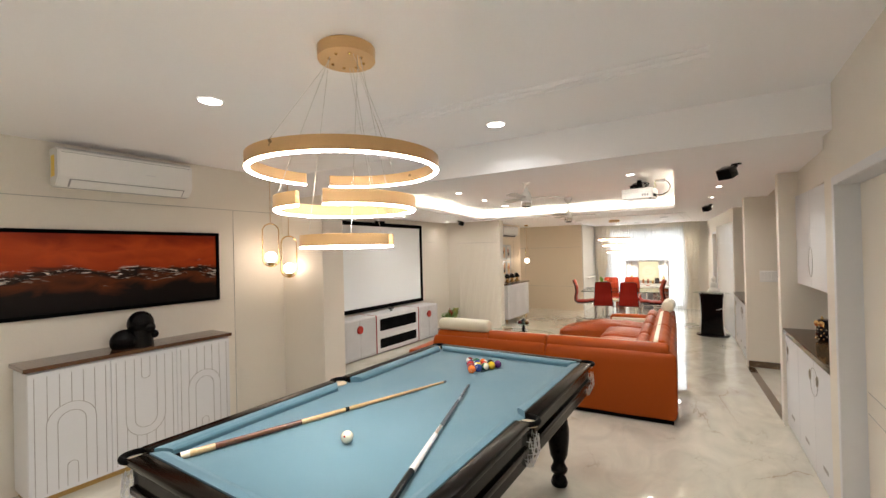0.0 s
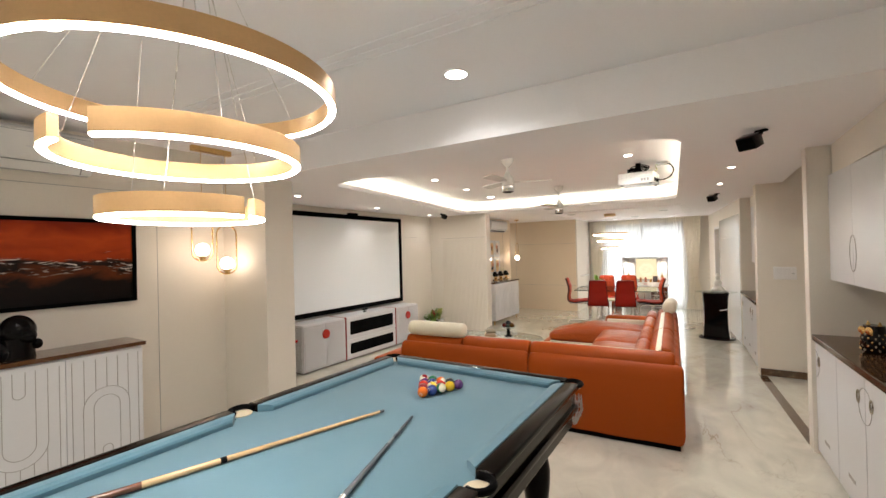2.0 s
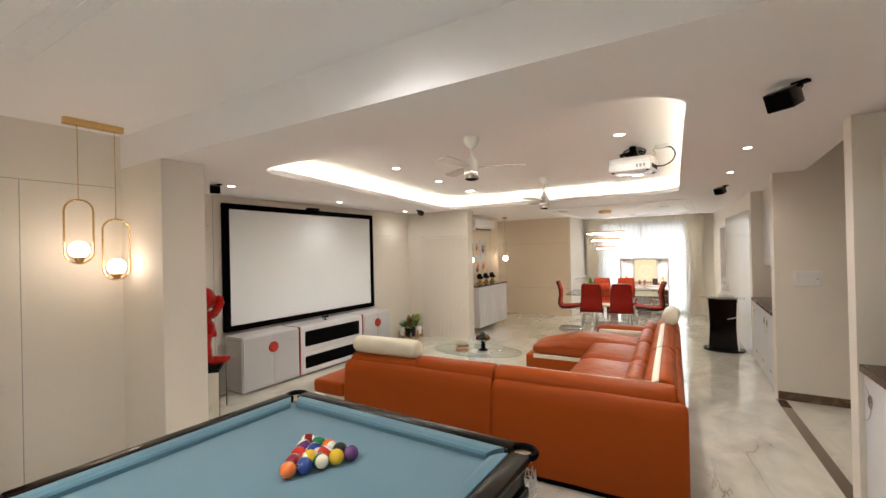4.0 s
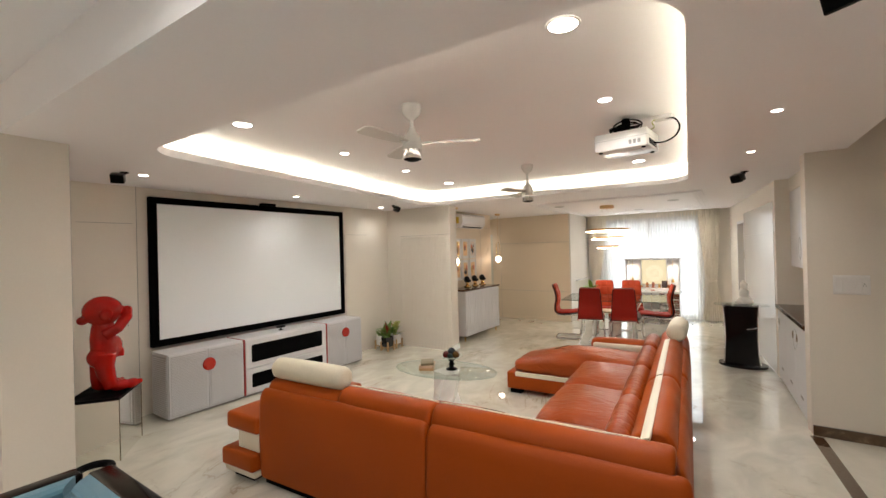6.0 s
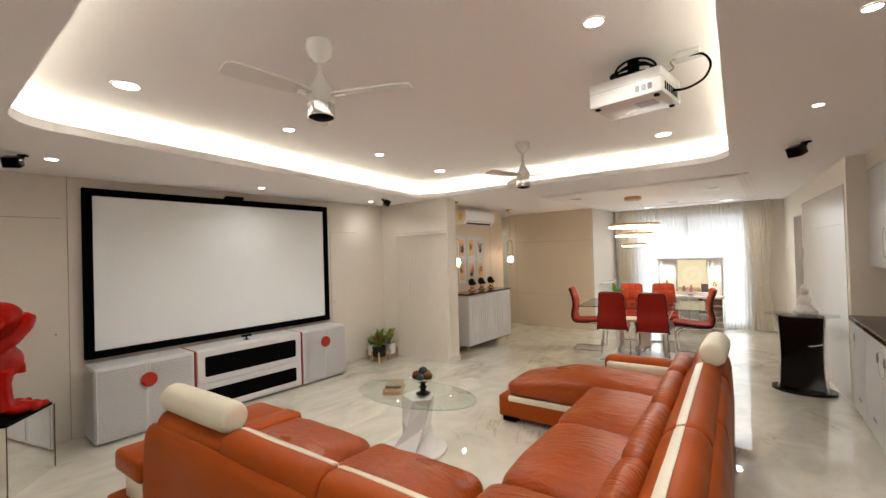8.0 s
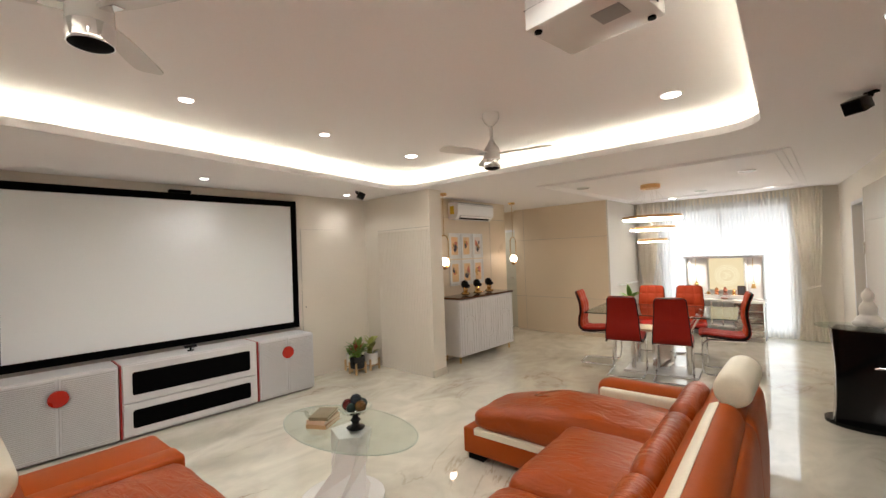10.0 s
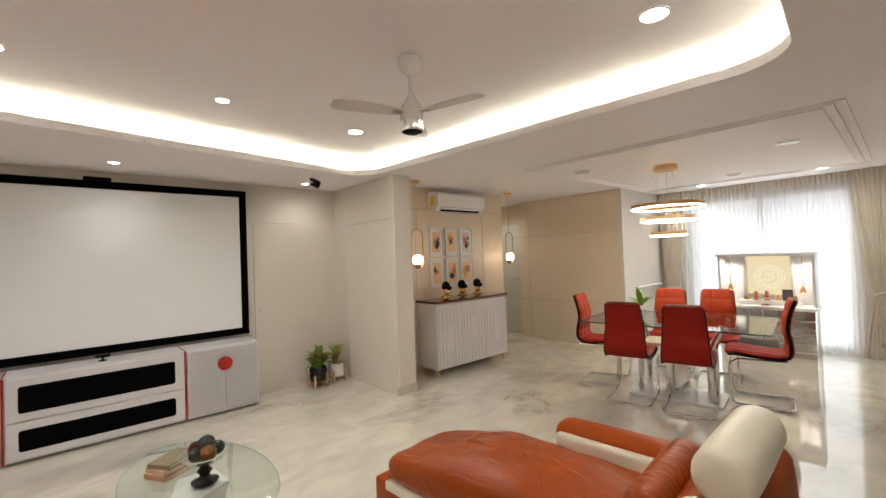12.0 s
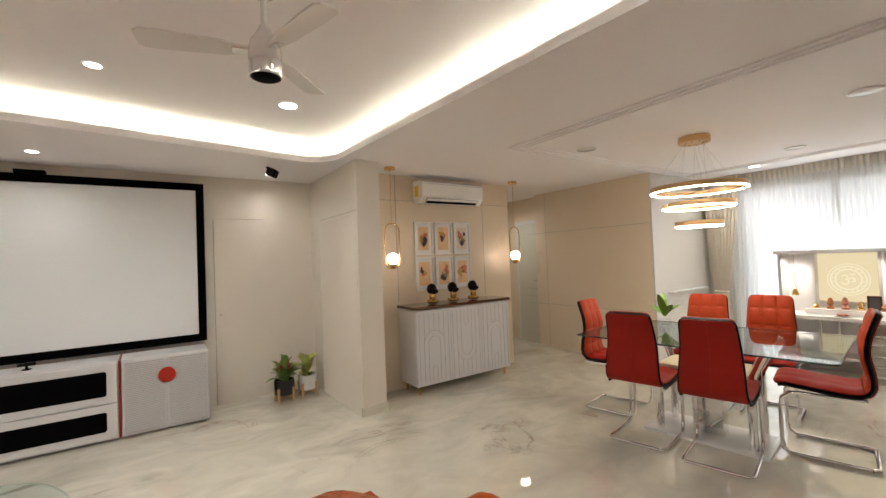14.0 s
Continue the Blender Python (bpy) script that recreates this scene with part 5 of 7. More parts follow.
def red_figure():
    bm = bmesh.new()
    o = Vector((-4.02, 3.93, 0.503))

    def blob(x, y, z, r, s=(1, 1, 1)):
        add_ball(bm, o + Vector((x, y, z)), r, 20, 14, s)

    for sx, fy in ((-0.075, -0.02), (0.07, 0.05)):
        blob(sx, 0.04 + fy, 0.048, 0.055, (1.0, 1.5, 0.85))
        blob(sx * 1.1, 0.12 + fy, 0.044, 0.045, (1.1, 1.2, 0.9))
        blob(sx * 1.3, 0.175 + fy, 0.05, 0.022, (1, 1.2, 1))
        add_tube(bm, [o + Vector(p) for p in ((sx, fy * 0.6, 0.04), (sx * 0.85, fy * 0.4 - 0.01, 0.12), (sx * 0.75, -0.01, 0.22), (sx * 0.55, 0.0, 0.32))], [0.052, 0.058, 0.07, 0.08], 16)
    blob(0, -0.02, 0.30, 0.10, (0.95, 0.95, 0.9))
    blob(0, 0.025, 0.385, 0.108, (0.95, 1.0, 1.0))
    add_box(bm, o.x - 0.05, o.x + 0.05, o.y + 0.08, o.y + 0.135, o.z + 0.285, o.z + 0.35)
    add_tube(bm, [o + Vector(p) for p in ((0.0, 0.01, 0.38), (0.0, 0.0, 0.47), (0.0, 0.0, 0.57))], [0.10, 0.092, 0.078], 16)
    for sgn in (-1, 1):
        add_tube(bm, [o + Vector(p) for p in ((0.09 * sgn, -0.01, 0.49), (0.15 * sgn, 0.06, 0.545), (0.13 * sgn, 0.13, 0.63), (0.055 * sgn, 0.155, 0.685))], [0.045, 0.042, 0.04, 0.042], 12)
        blob(0.14 * sgn, -0.02, 0.655, 0.045, (0.5, 1, 1))
    blob(0, -0.135, 0.62, 0.04, (0.9, 1, 0.9))
    blob(0, 0, 0.685, 0.135, (1.0, 1.03, 0.93))
    blob(0, 0.11, 0.62, 0.05, (1.1, 1.1, 0.8))
    bmesh.ops.remove_doubles(bm, verts=bm.verts, dist=0.0001)
    ob = single("figurine", bm, "red_gloss", "glossy red resin figurine standing on a mirrored plinth", "figurine", True)
    mod = ob.modifiers.new("fuse", "REMESH")
    mod.mode, mod.voxel_size, mod.use_smooth_shade = "VOXEL", 0.007, True
    sm = ob.modifiers.new("soften", "SMOOTH")
    sm.factor, sm.iterations = 0.5, 4


red_figure()


# ---- plants ----
def leaf(bm, base, length, width, yaw, lift, droop=0.6, n=5):
    """One pointed leaf that rises and bends over."""
    d = Vector((math.cos(yaw), math.sin(yaw), 0))
    side = Vector((-d.y, d.x, 0))
    left, right = [], []
    for k in range(n + 1):
        u = k / n
        w = width * math.sin(math.pi * min(1, 0.12 + u * 0.88)) * (1 - u * 0.3)
        p = Vector(base) + d * (length * u * math.cos(lift)) + Vector((0, 0, length * (u * math.sin(lift) - droop * u * u * 0.5)))
        left.append(bm.verts.new(p + side * w / 2 + Vector((0, 0, w * 0.15))))
        right.append(bm.verts.new(p - side * w / 2 + Vector((0, 0, w * 0.15))))
    mid = [bm.verts.new((a.co + b.co) / 2 - Vector((0, 0, 0.12 * (a.co - b.co).length))) for a, b in zip(left, right)]
    for k in range(n):
        bm.faces.new((left[k], left[k + 1], mid[k + 1], mid[k]))
        bm.faces.new((mid[k], mid[k + 1], right[k + 1], right[k]))


def potted_plant(x, y, pot, label, leaf_mat, count, length, spread, red=0, stand=True, seed=1):
    rnd = random.Random(seed)
    p = thing("potted_plant", label, "potted plant", (x, y, 0))
    z0 = 0.065 if stand else 0.0
    if stand:
        for k in range(4):
            a = radians(45 + 90 * k)
            part("stand_leg", bx(-0.011, 0.011, -0.011, 0.011, 0, 0.15, 0.002, 1, Matrix.Translation((0.105 * math.cos(a), 0.105 * math.sin(a), 0))), "pale_wood", p, "pale wooden stand leg")
        part("stand_bar", bx(-0.10, 0.10, -0.009, 0.009, 0.045, 0.063, 0, 1, Matrix.Rotation(radians(45), 4, "Z")), "pale_wood", p)
        part("stand_bar", bx(-0.10, 0.10, -0.009, 0.009, 0.0455, 0.0635, 0, 1, Matrix.Rotation(radians(135), 4, "Z")), "pale_wood", p)
    bm = bmesh.new()
    add_lathe(bm, [(0.070, z0), (0.085, z0 + 0.01), (0.094, z0 + 0.15), (0.096, z0 + 0.16), (0.086, z0 + 0.16), (0.082, z0 + 0.13)], seg=32)
    body = part("pot", bm, pot, p, "", True)
    if pot == "pot_black":
        for k in range(20):
            a = 2 * math.pi * k / 20
            part("rib", tube([(0.088 * math.cos(a), 0.088 * math.sin(a), z0 + 0.015), (0.096 * math.cos(a), 0.096 * math.sin(a), z0 + 0.15)], 0.004, 5), pot, body)
    part("soil", lathe([(0.082, z0 + 0.13), (0.02, z0 + 0.14)], seg=20), "cue_brown", p, "dark soil")
    bm = bmesh.new()
    for k in range(count):
        yaw = rnd.uniform(0, 2 * math.pi)
        lift = rnd.uniform(0.45, 1.35)
        ln = length * rnd.uniform(0.6, 1.15)
        stem = (rnd.uniform(-0.03, 0.03), rnd.uniform(-0.03, 0.03), z0 + 0.13 + rnd.uniform(0, spread))
        leaf(bm, stem, ln, ln * rnd.uniform(0.26, 0.38), yaw, lift, rnd.uniform(0.5, 1.0))
        add_tube(bm, [(0, 0, z0 + 0.12), stem], 0.003, 4)
    part("leaves", bm, leaf_mat, p, "", True)
    if red:
        bm = bmesh.new()
        for k in range(red):
            yaw = rnd.uniform(0, 2 * math.pi)
            base = (rnd.uniform(-0.06, 0.06), rnd.uniform(-0.06, 0.06), z0 + 0.20 + rnd.uniform(0, 0.12))
            leaf(bm, base, rnd.uniform(0.08, 0.15), 0.035, yaw, rnd.uniform(0.7, 1.4), 0.3)
        part("bracts", bm, "leaf_red", p, "red pointed bracts", True)
    return p


potted_plant(-4.33, 7.83, "pot_black", "leafy plant with red bracts in black ribbed pot", "leaf", 36, 0.25, 0.13, 18, True, 3)
potted_plant(-4.36, 8.08, "pot_white", "yellow-green leafy plant in a white pot on wooden legs", "leaf_yellow", 24, 0.27, 0.13, 0, True, 5)
potted_plant(-4.50, 7.88, "pot_white", "small green plant in a white pot on wooden legs", "leaf", 14, 0.17, 0.06, 0, True, 8)


# ---- black console with a seated white figure ----
def console():
    c = thing("console_stand", "black gloss curved console stand with glass top", "console", (0.50, 9.42, 0), -6)
    base = [(0.27 * math.cos(radians(a)), 0.20 * math.sin(radians(a))) for a in range(0, 360, 12)]
    part("foot_plate", prism(base, 0.0, 0.03), "black_gloss", c, "black oval foot plate")
    bm = bmesh.new()
    rows = []
    for k in range(13):
        z = 0.03 + 0.77 * k / 12
        w = 0.185 - 0.018 * math.sin(math.pi * k / 12)
        rows.append([bm.verts.new((x, y, z)) for x, y in ((-w, -0.11), (w, -0.11), (w * 0.95, 0.11), (-w * 0.95, 0.11))])
    for a, b in zip(rows, rows[1:]):
        for k in range(4):
            bm.faces.new((a[k], a[(k + 1) % 4], b[(k + 1) % 4], b[k]))
    bm.faces.new(rows[0])
    bm.faces.new(rows[-1])
    part("body", bm, "black_gloss", c, "black curved body")
    for x in (-0.215, 0.215):
        part("chrome_edge", tube([(x * (0.92 - 0.10 * math.sin(math.pi * k / 10)), -0.10, 0.03 + 0.79 * k / 10) for k in range(11)], 0.008, 8), "chrome", c, "curved chrome edge", True)
    top = part("glass_top", prism([(0.31 * math.cos(radians(a)), 0.22 * math.sin(radians(a))) for a in range(0, 360, 10)], 0.80, 0.812), "glass_edge", c, "clear glass top")
    top.visible_shadow = False
    part("handle", tube([(0.06, -0.118, 0.50), (0.12, -0.126, 0.51), (0.17, -0.118, 0.53)], 0.007, 8), "chrome", c, "chrome handle", True)


console()


def seated_figure(name, label, category, at, s, material, turn=0):
    bm = bmesh.new()
    m = pose(*at, 0, 0, turn) @ Matrix.Scale(s, 4)
    add_ball(bm, (0, 0, 0.10), 0.12, 16, 10, (1.35, 1.0, 0.75), m)
    add_ball(bm, (0.10, -0.08, 0.06), 0.07, 12, 8, (1.5, 1.0, 0.8), m)
    add_ball(bm, (-0.10, -0.08, 0.06), 0.07, 12, 8, (1.5, 1.0, 0.8), m)
    add_ball(bm, (0, 0.0, 0.26), 0.11, 16, 10, (1.0, 0.8, 1.3), m)
    add_ball(bm, (0, -0.01, 0.47), 0.082, 16, 10, (0.95, 1.0, 1.15), m)
    add_ball(bm, (0, 0.0, 0.565), 0.034, 10, 8, (1, 1, 1), m)
    ob = single(name, bm, material, label, category, True)
    mod = ob.modifiers.new("fuse", "REMESH")
    mod.mode, mod.voxel_size, mod.use_smooth_shade = "VOXEL", 0.018 * s, True
    sm = ob.modifiers.new("soften", "SMOOTH")
    sm.factor, sm.iterations = 0.6, 5
    return ob


seated_figure("statue", "white plaster seated statue on a glass console top", "statue", (0.53, 9.42, 0.812), 0.54, "statue_white")


# black reclining bust on the pool-side sideboard
def black_bust():
    bm = bmesh.new()
    o = Vector((-3.57, 1.60, 0.97))
    add_ball(bm, o + Vector((0.0, -0.105, 0.055)), 0.105, 20, 14, (0.75, 1.0, 0.95))
    add_ball(bm, o + Vector((0.0, -0.03, 0.04)), 0.10, 20, 14, (0.8, 1.3, 0.8))
    add_tube(bm, [o + Vector((0.0, 0.005, 0.0)), o + Vector((0.0, 0.01, 0.09)), o + Vector((0.0, 0.015, 0.16))], [0.10, 0.088, 0.085], 18)
    add_ball(bm, o + Vector((0.0, 0.012, 0.185)), 0.098, 24, 16, (0.98, 1.0, 1.08))
    add_ball(bm, o + Vector((0.055, 0.045, 0.15)), 0.055, 14, 10, (0.9, 1.0, 1.0))
    add_ball(bm, o + Vector((0.03, 0.105, 0.085)), 0.03, 12, 8, (1, 1.0, 1.2))
    bmesh.ops.bisect_plane(bm, geom=list(bm.verts) + list(bm.edges) + list(bm.faces), plane_co=o + Vector((0, 0, 0.001)), plane_no=(0, 0, -1), clear_outer=True)
    ob = single("statue", bm, "dark_polish", "black polished head-and-shoulders statue on a veneer top", "statue", True)


black_bust()
for k, y in enumerate((9.24, 9.52, 9.81)):
    bm = bmesh.new()
    m = pose(-3.60, y, 0.92, 0, 0, 20)
    add_ball(bm, (0, 0, 0.03), 0.055, 12, 8, (1.2, 1.2, 0.5), m)
    add_ball(bm, (0.0, 0, 0.085), 0.042, 12, 8, (0.8, 1, 1.3), m)
    add_ball(bm, (-0.01, 0.0, 0.165), 0.055, 14, 10, (1, 1, 1.1), m)
    add_ball(bm, (0.035, 0.0, 0.14), 0.035, 10, 8, (1, 1.3, 0.8), m)
    bmesh.ops.bisect_plane(bm, geom=list(bm.verts) + list(bm.edges) + list(bm.faces), plane_co=(0, 0, 0.9205), plane_no=(0, 0, -1), clear_outer=True)
    ob = single("statuette", bm, "dark_polish", "small black and gold seated statuette on the sideboard", "statuette", True, "three statuettes")
    ob.data.materials.append(M["brass"])
    for f in ob.data.polygons:
        f.material_index = 1 if f.center.z < 1.035 and f.center.x > -3.62 else 0


# ---- framed prints ----
def framed_print(y, z, w, h, tint, seed):
    f = thing("framed_print", "small white-framed abstract botanical print", "framed print", (0, 0, 0), 0, "six framed prints")
    x = -3.838
    t = 0.018
    for a in ((y, y + w, z, z + t), (y, y + w, z + h - t, z + h), (y, y + t, z + t, z + h - t), (y + w - t, y + w, z + t, z + h - t)):
        part("frame", bx(x, x + 0.022, *a, 0.002, 1), "white_gloss", f)
    part("mount", bx(x, x + 0.008, y + t, y + w - t, z + t, z + h - t), "pot_white", f)
    part("print", bx(x + 0.006, x + 0.0095, y + 0.052, y + w - 0.052, z + 0.058, z + h - 0.058), tint, f, "peach coloured print")
    rnd = random.Random(seed)
    for k in range(3):
        bm = bmesh.new()
        cy, cz, r = y + w / 2 + rnd.uniform(-0.04, 0.04), z + h / 2 + rnd.uniform(-0.06, 0.06), rnd.uniform(0.03, 0.06)
        poly = [(cy + r * (0.7 + 0.3 * math.sin(3 * a + seed)) * math.cos(a) * 0.8, cz + r * (1 + 0.25 * math.cos(2 * a + k)) * math.sin(a)) for a in [2 * math.pi * i / 18 for i in range(18)]]
        add_prism(bm, poly, 0, 0.0012 + 0.0006 * k, Matrix.Translation((x + 0.0095, 0, 0)) @ Matrix(((0, 0, 1, 0), (1, 0, 0, 0), (0, 1, 0, 0), (0, 0, 0, 1))))
        part("blot", bm, ("print_coral", "print_ochre", "print_dark")[(k + seed) % 3], f)
    if seed % 2 == 0:
        bm = bmesh.new()
        for k in range(6):
            a = 0.5 + k * 0.42
            add_tube(bm, [(x + 0.013, y + w / 2, z + 0.10), (x + 0.013, y + w / 2 + 0.07 * math.cos(a), z + 0.13 + 0.09 * math.sin(a))], [0.006, 0.002], 5)
        part("fern", bm, "print_dark", f)


M["print_peach"] = mat("peach_print", (0.80, 0.55, 0.30), 0.6, vary=0.15, scale=12)
M["print_pale"] = mat("pale_print", (0.72, 0.62, 0.55), 0.6, vary=0.12, scale=12)
M["print_coral"] = mat("coral_ink", (0.62, 0.20, 0.12), 0.6, vary=0.2, scale=20)
M["print_ochre"] = mat("ochre_ink", (0.60, 0.34, 0.10), 0.6, vary=0.2, scale=20)
M["print_dark"] = mat("dark_ink", (0.07, 0.06, 0.07), 0.6, vary=0.2, scale=20)
for row in range(2):
    for col in range(3):
        framed_print(9.17 + col * 0.275, 1.055 + (1 - row) * 0.405, 0.25, 0.385, "print_pale" if (col == 2 and row == 0) else "print_peach", row * 3 + col)


# ---- ceiling fans, projector, speakers ----
def ceiling_fan(x, y, top, hub, turn):
    f = thing("ceiling_fan", "white three-blade ceiling fan with chrome hub, at rest", "ceiling fan", (x, y, 0), turn, "ceiling fans")
    part("canopy", lathe([(0.062, top - 0.002), (0.065, top - 0.035), (0.05, top - 0.07), (0.018, top - 0.10)], seg=24), "white_gloss", f, "", True)
    part("rod", lathe([(0.013, hub + 0.14), (0.013, top - 0.08)], seg=12), "white_gloss", f)
    part("motor", lathe([(0.018, hub + 0.18), (0.030, hub + 0.15), (0.052, hub + 0.12), (0.062, hub + 0.085), (0.063, hub + 0.03)], seg=24), "white_gloss", f, "", True)
    part("hub_band", lathe([(0.062, hub - 0.03), (0.064, hub - 0.02), (0.064, hub + 0.028), (0.062, hub + 0.03)], seg=24), "chrome", f, "chrome hub band", True)
    part("hub_cap", lathe([(0.035, hub - 0.04), (0.058, hub - 0.03)], seg=24), "black", f, "dark hub underside", True)
    for k in range(3):
        a = radians(120 * k)
        m = Matrix.Rotation(a, 4, "Z") @ Matrix.Translation((0, 0, hub + 0.075)) @ Matrix.Rotation(radians(9), 4, "X")
        bm = bmesh.new()
        pts = [(0.06, -0.025), (0.16, -0.045), (0.36, -0.055), (0.42, -0.052), (0.44, -0.035), (0.44, 0.035), (0.42, 0.052), (0.36, 0.055), (0.16, 0.045), (0.06, 0.025)]
        add_prism(bm, pts, -0.004, 0.004, m)
        b = part("blade", bm, "white_gloss", f, "white fan blade")
        part("blade_clip", bx(0.05, 0.12, -0.018, 0.018, -0.009, -0.005, 0.001, 1, m), "chrome", b)


ceiling_fan(-1.325, 4.775, COVE_TOP, 2.25, 27)
ceiling_fan(-1.50, 7.11, COVE_TOP, 2.19, 15)


def curve_points(pts, per=6):
    """Points of a smooth curve through the given ones."""
    v = [Vector(p) for p in pts]
    out = []
    for i in range(len(v) - 1):
        p0, p1, p2, p3 = v[max(0, i - 1)], v[i], v[i + 1], v[min(len(v) - 1, i + 2)]
        for k in range(per):
            u = k / per
            out.append(0.5 * (2 * p1 + (p2 - p0) * u + (2 * p0 - 5 * p1 + 4 * p2 - p3) * u * u + (3 * p1 - p0 - 3 * p2 + p3) * u ** 3))
    out.append(v[-1])
    return out


def projector():
    p = thing("projector", "white ceiling-mounted projector with black cables", "projector", (-0.25, 6.02, 0), -6)
    body = part("body", bx(-0.185, 0.185, -0.155, 0.155, 2.325, 2.455, 0.012, 2), "white_gloss", p, "", True)
    part("seam", bx(-0.1858, 0.1858, -0.1558, 0.1558, 2.4, 2.4015), "plastic_grey", body)
    part("lens_ring", lathe([(0.045, 0), (0.048, 0.008), (0.036, 0.014)], seg=24, m=Matrix.Translation((-0.184, 0.06, 2.395)) @ Euler((0, radians(-90), 0)).to_matrix().to_4x4()), "black", p, "black lens ring", True)
    part("lens", ball((-0.19, 0.06, 2.395), 0.034, 16, 10, (0.4, 1, 1)), "black_gloss", p, "dark glass lens", True)
    for k in range(7):
        if k < 3:
            part("vent_slat", bx(0.06 + 0.03 * k, 0.08 + 0.03 * k, -0.1565, -0.1545, 2.35, 2.38), "plastic_grey", p)
        part("side_slat", bx(0.184, 0.1872, -0.11 + 0.03 * k, -0.095 + 0.03 * k, 2.345, 2.385), "black", p)
    part("rating_label", bx(0.02, 0.12, -0.06, 0.03, 2.3235, 2.3255), "plastic_grey", p, "grey printed label underneath")
    for x, y in ((-0.15, -0.12), (0.15, -0.12), (0.15, 0.12)):
        part("adjuster_foot", lathe([(0.014, 2.317), (0.014, 2.326)], (x, y, 0), 12), "black", p)
    part("mount_plate", lathe([(0.10, 2.455), (0.10, 2.462), (0.05, 2.48), (0.035, 2.50)], (0, 0, 0), 20), "black", p, "black mount bracket", True)
    part("mount_rod", lathe([(0.03, 2.49), (0.03, COVE_TOP)], seg=14), "black", p)
    bm = bmesh.new()
    for k in range(5):
        r = 0.085 + 0.012 * (k % 3)
        add_tube(bm, [(r * math.cos(a) + 0.012 * (k - 2), r * math.sin(a) - 0.01 * k, 2.478 + 0.011 * k + 0.008 * math.sin(2 * a + k)) for a in [2 * math.pi * i / 32 for i in range(32)]], 0.006, 7, True)
    part("coiled_cable", bm, "black", p, "coiled black cable", True)
    part("power_cable", tube(curve_points([(0.18, 0.02, 2.37), (0.25, 0.03, 2.365), (0.32, 0.05, 2.40), (0.345, 0.07, 2.47), (0.31, 0.085, 2.535), (0.25, 0.09, 2.55), (0.22, 0.10, 2.555)]), 0.006, 8), "black", p, "looped black cable", True)
    part("signal_cable", tube(curve_points([(0.14, 0.0, 2.455), (0.19, 0.02, 2.48), (0.17, 0.05, 2.53), (0.21, 0.08, 2.556)]), 0.004, 8), "leaf_yellow", p, "thin yellow cable", True)
    part("socket_plate", bx(0.17, 0.30, 0.06, 0.15, COVE_TOP - 0.03, COVE_TOP - 0.002, 0.004), "white_gloss", p, "white ceiling socket plate")


projector()


def ceiling_speaker(x, y, turn, tilt, s=1.0):
    sp = thing("ceiling_speaker", "small black satellite speaker on a ceiling bracket", "speaker", (x, y, 0), turn, "satellite speakers")
    m = Matrix.Translation((0, 0, RIM - 0.085 * s)) @ Matrix.Rotation(radians(tilt), 4, "X")
    part("cabinet", bx(-0.066 * s, 0.066 * s, -0.055 * s, 0.055 * s, -0.052 * s, 0.052 * s, 0.006, 2, m), "black_gloss", sp, "", True)
    part("grille", bx(-0.060 * s, 0.060 * s, -0.060 * s, -0.0552 * s, -0.044 * s, 0.044 * s, 0.003, 1, m), "black", sp, "black cloth grille")
    part("bracket", tube([(0, 0.02, RIM - 0.06 * s), (0.05 * s, 0.06 * s, RIM - 0.02), (0.05 * s, 0.06 * s, RIM - 0.001)], 0.013, 8), "black", sp, "", True)
    part("ceiling_foot", bx(0.01, 0.09 * s, 0.04 * s, 0.08 * s, RIM - 0.014, RIM - 0.001, 0.002), "black", sp)


ceiling_speaker(0.65, 4.14, -35, 25, 0.85)
ceiling_speaker(0.47, 7.92, -35, 25, 0.78)
ceiling_speaker(-3.84, 4.00, 60, 25, 0.72)
ceiling_speaker(-3.93, 7.68, 150, 25, 0.75)


# ---- dining ----


def dining_table():
    t = thing("dining_table", "glass-topped dining table on chrome legs and white base", "dining table", (-1.25, 10.17, 0), 7.0)
    top = part("glass_top", prism(rounded_loop([(-0.785, -0.52), (0.785, -0.52), (0.785, 0.52), (-0.785, 0.52)], 0.03, 6), 0.738, 0.75), "glass_dining", t, "tinted clear glass top")
    part("glass_rim", tube([(x, y, 0.744) for x, y in rounded_loop([(-0.786, -0.521), (0.786, -0.521), (0.786, 0.521), (-0.786, 0.521)], 0.031, 6)], 0.0055, 6, True), "green_dark", t, "dark green polished glass edge", True)
    top.visible_shadow = False
    part("foot_plate", bx(-0.40, 0.40, -0.23, 0.23, 0.0, 0.022, 0.004), "white_gloss", t, "white gloss foot plate")
    part("under_shelf", bx(-0.30, 0.30, -0.18, 0.18, 0.50, 0.53, 0.004), "paper", t, "cream under shelf")
    for sx in (-1, 1):
        for sy in (-1, 1):
            part("leg", tube([(0.30 * sx, 0.15 * sy, 0.022), (0.30 * sx, 0.15 * sy, 0.50), (0.42 * sx, 0.24 * sy, 0.738)], 0.028, 14), "chrome", t, "splayed chrome leg", True)
    part("post", bx(-0.10, 0.10, -0.06, 0.06, 0.022, 0.50, 0.004), "chrome", t, "chrome centre post")


dining_table()


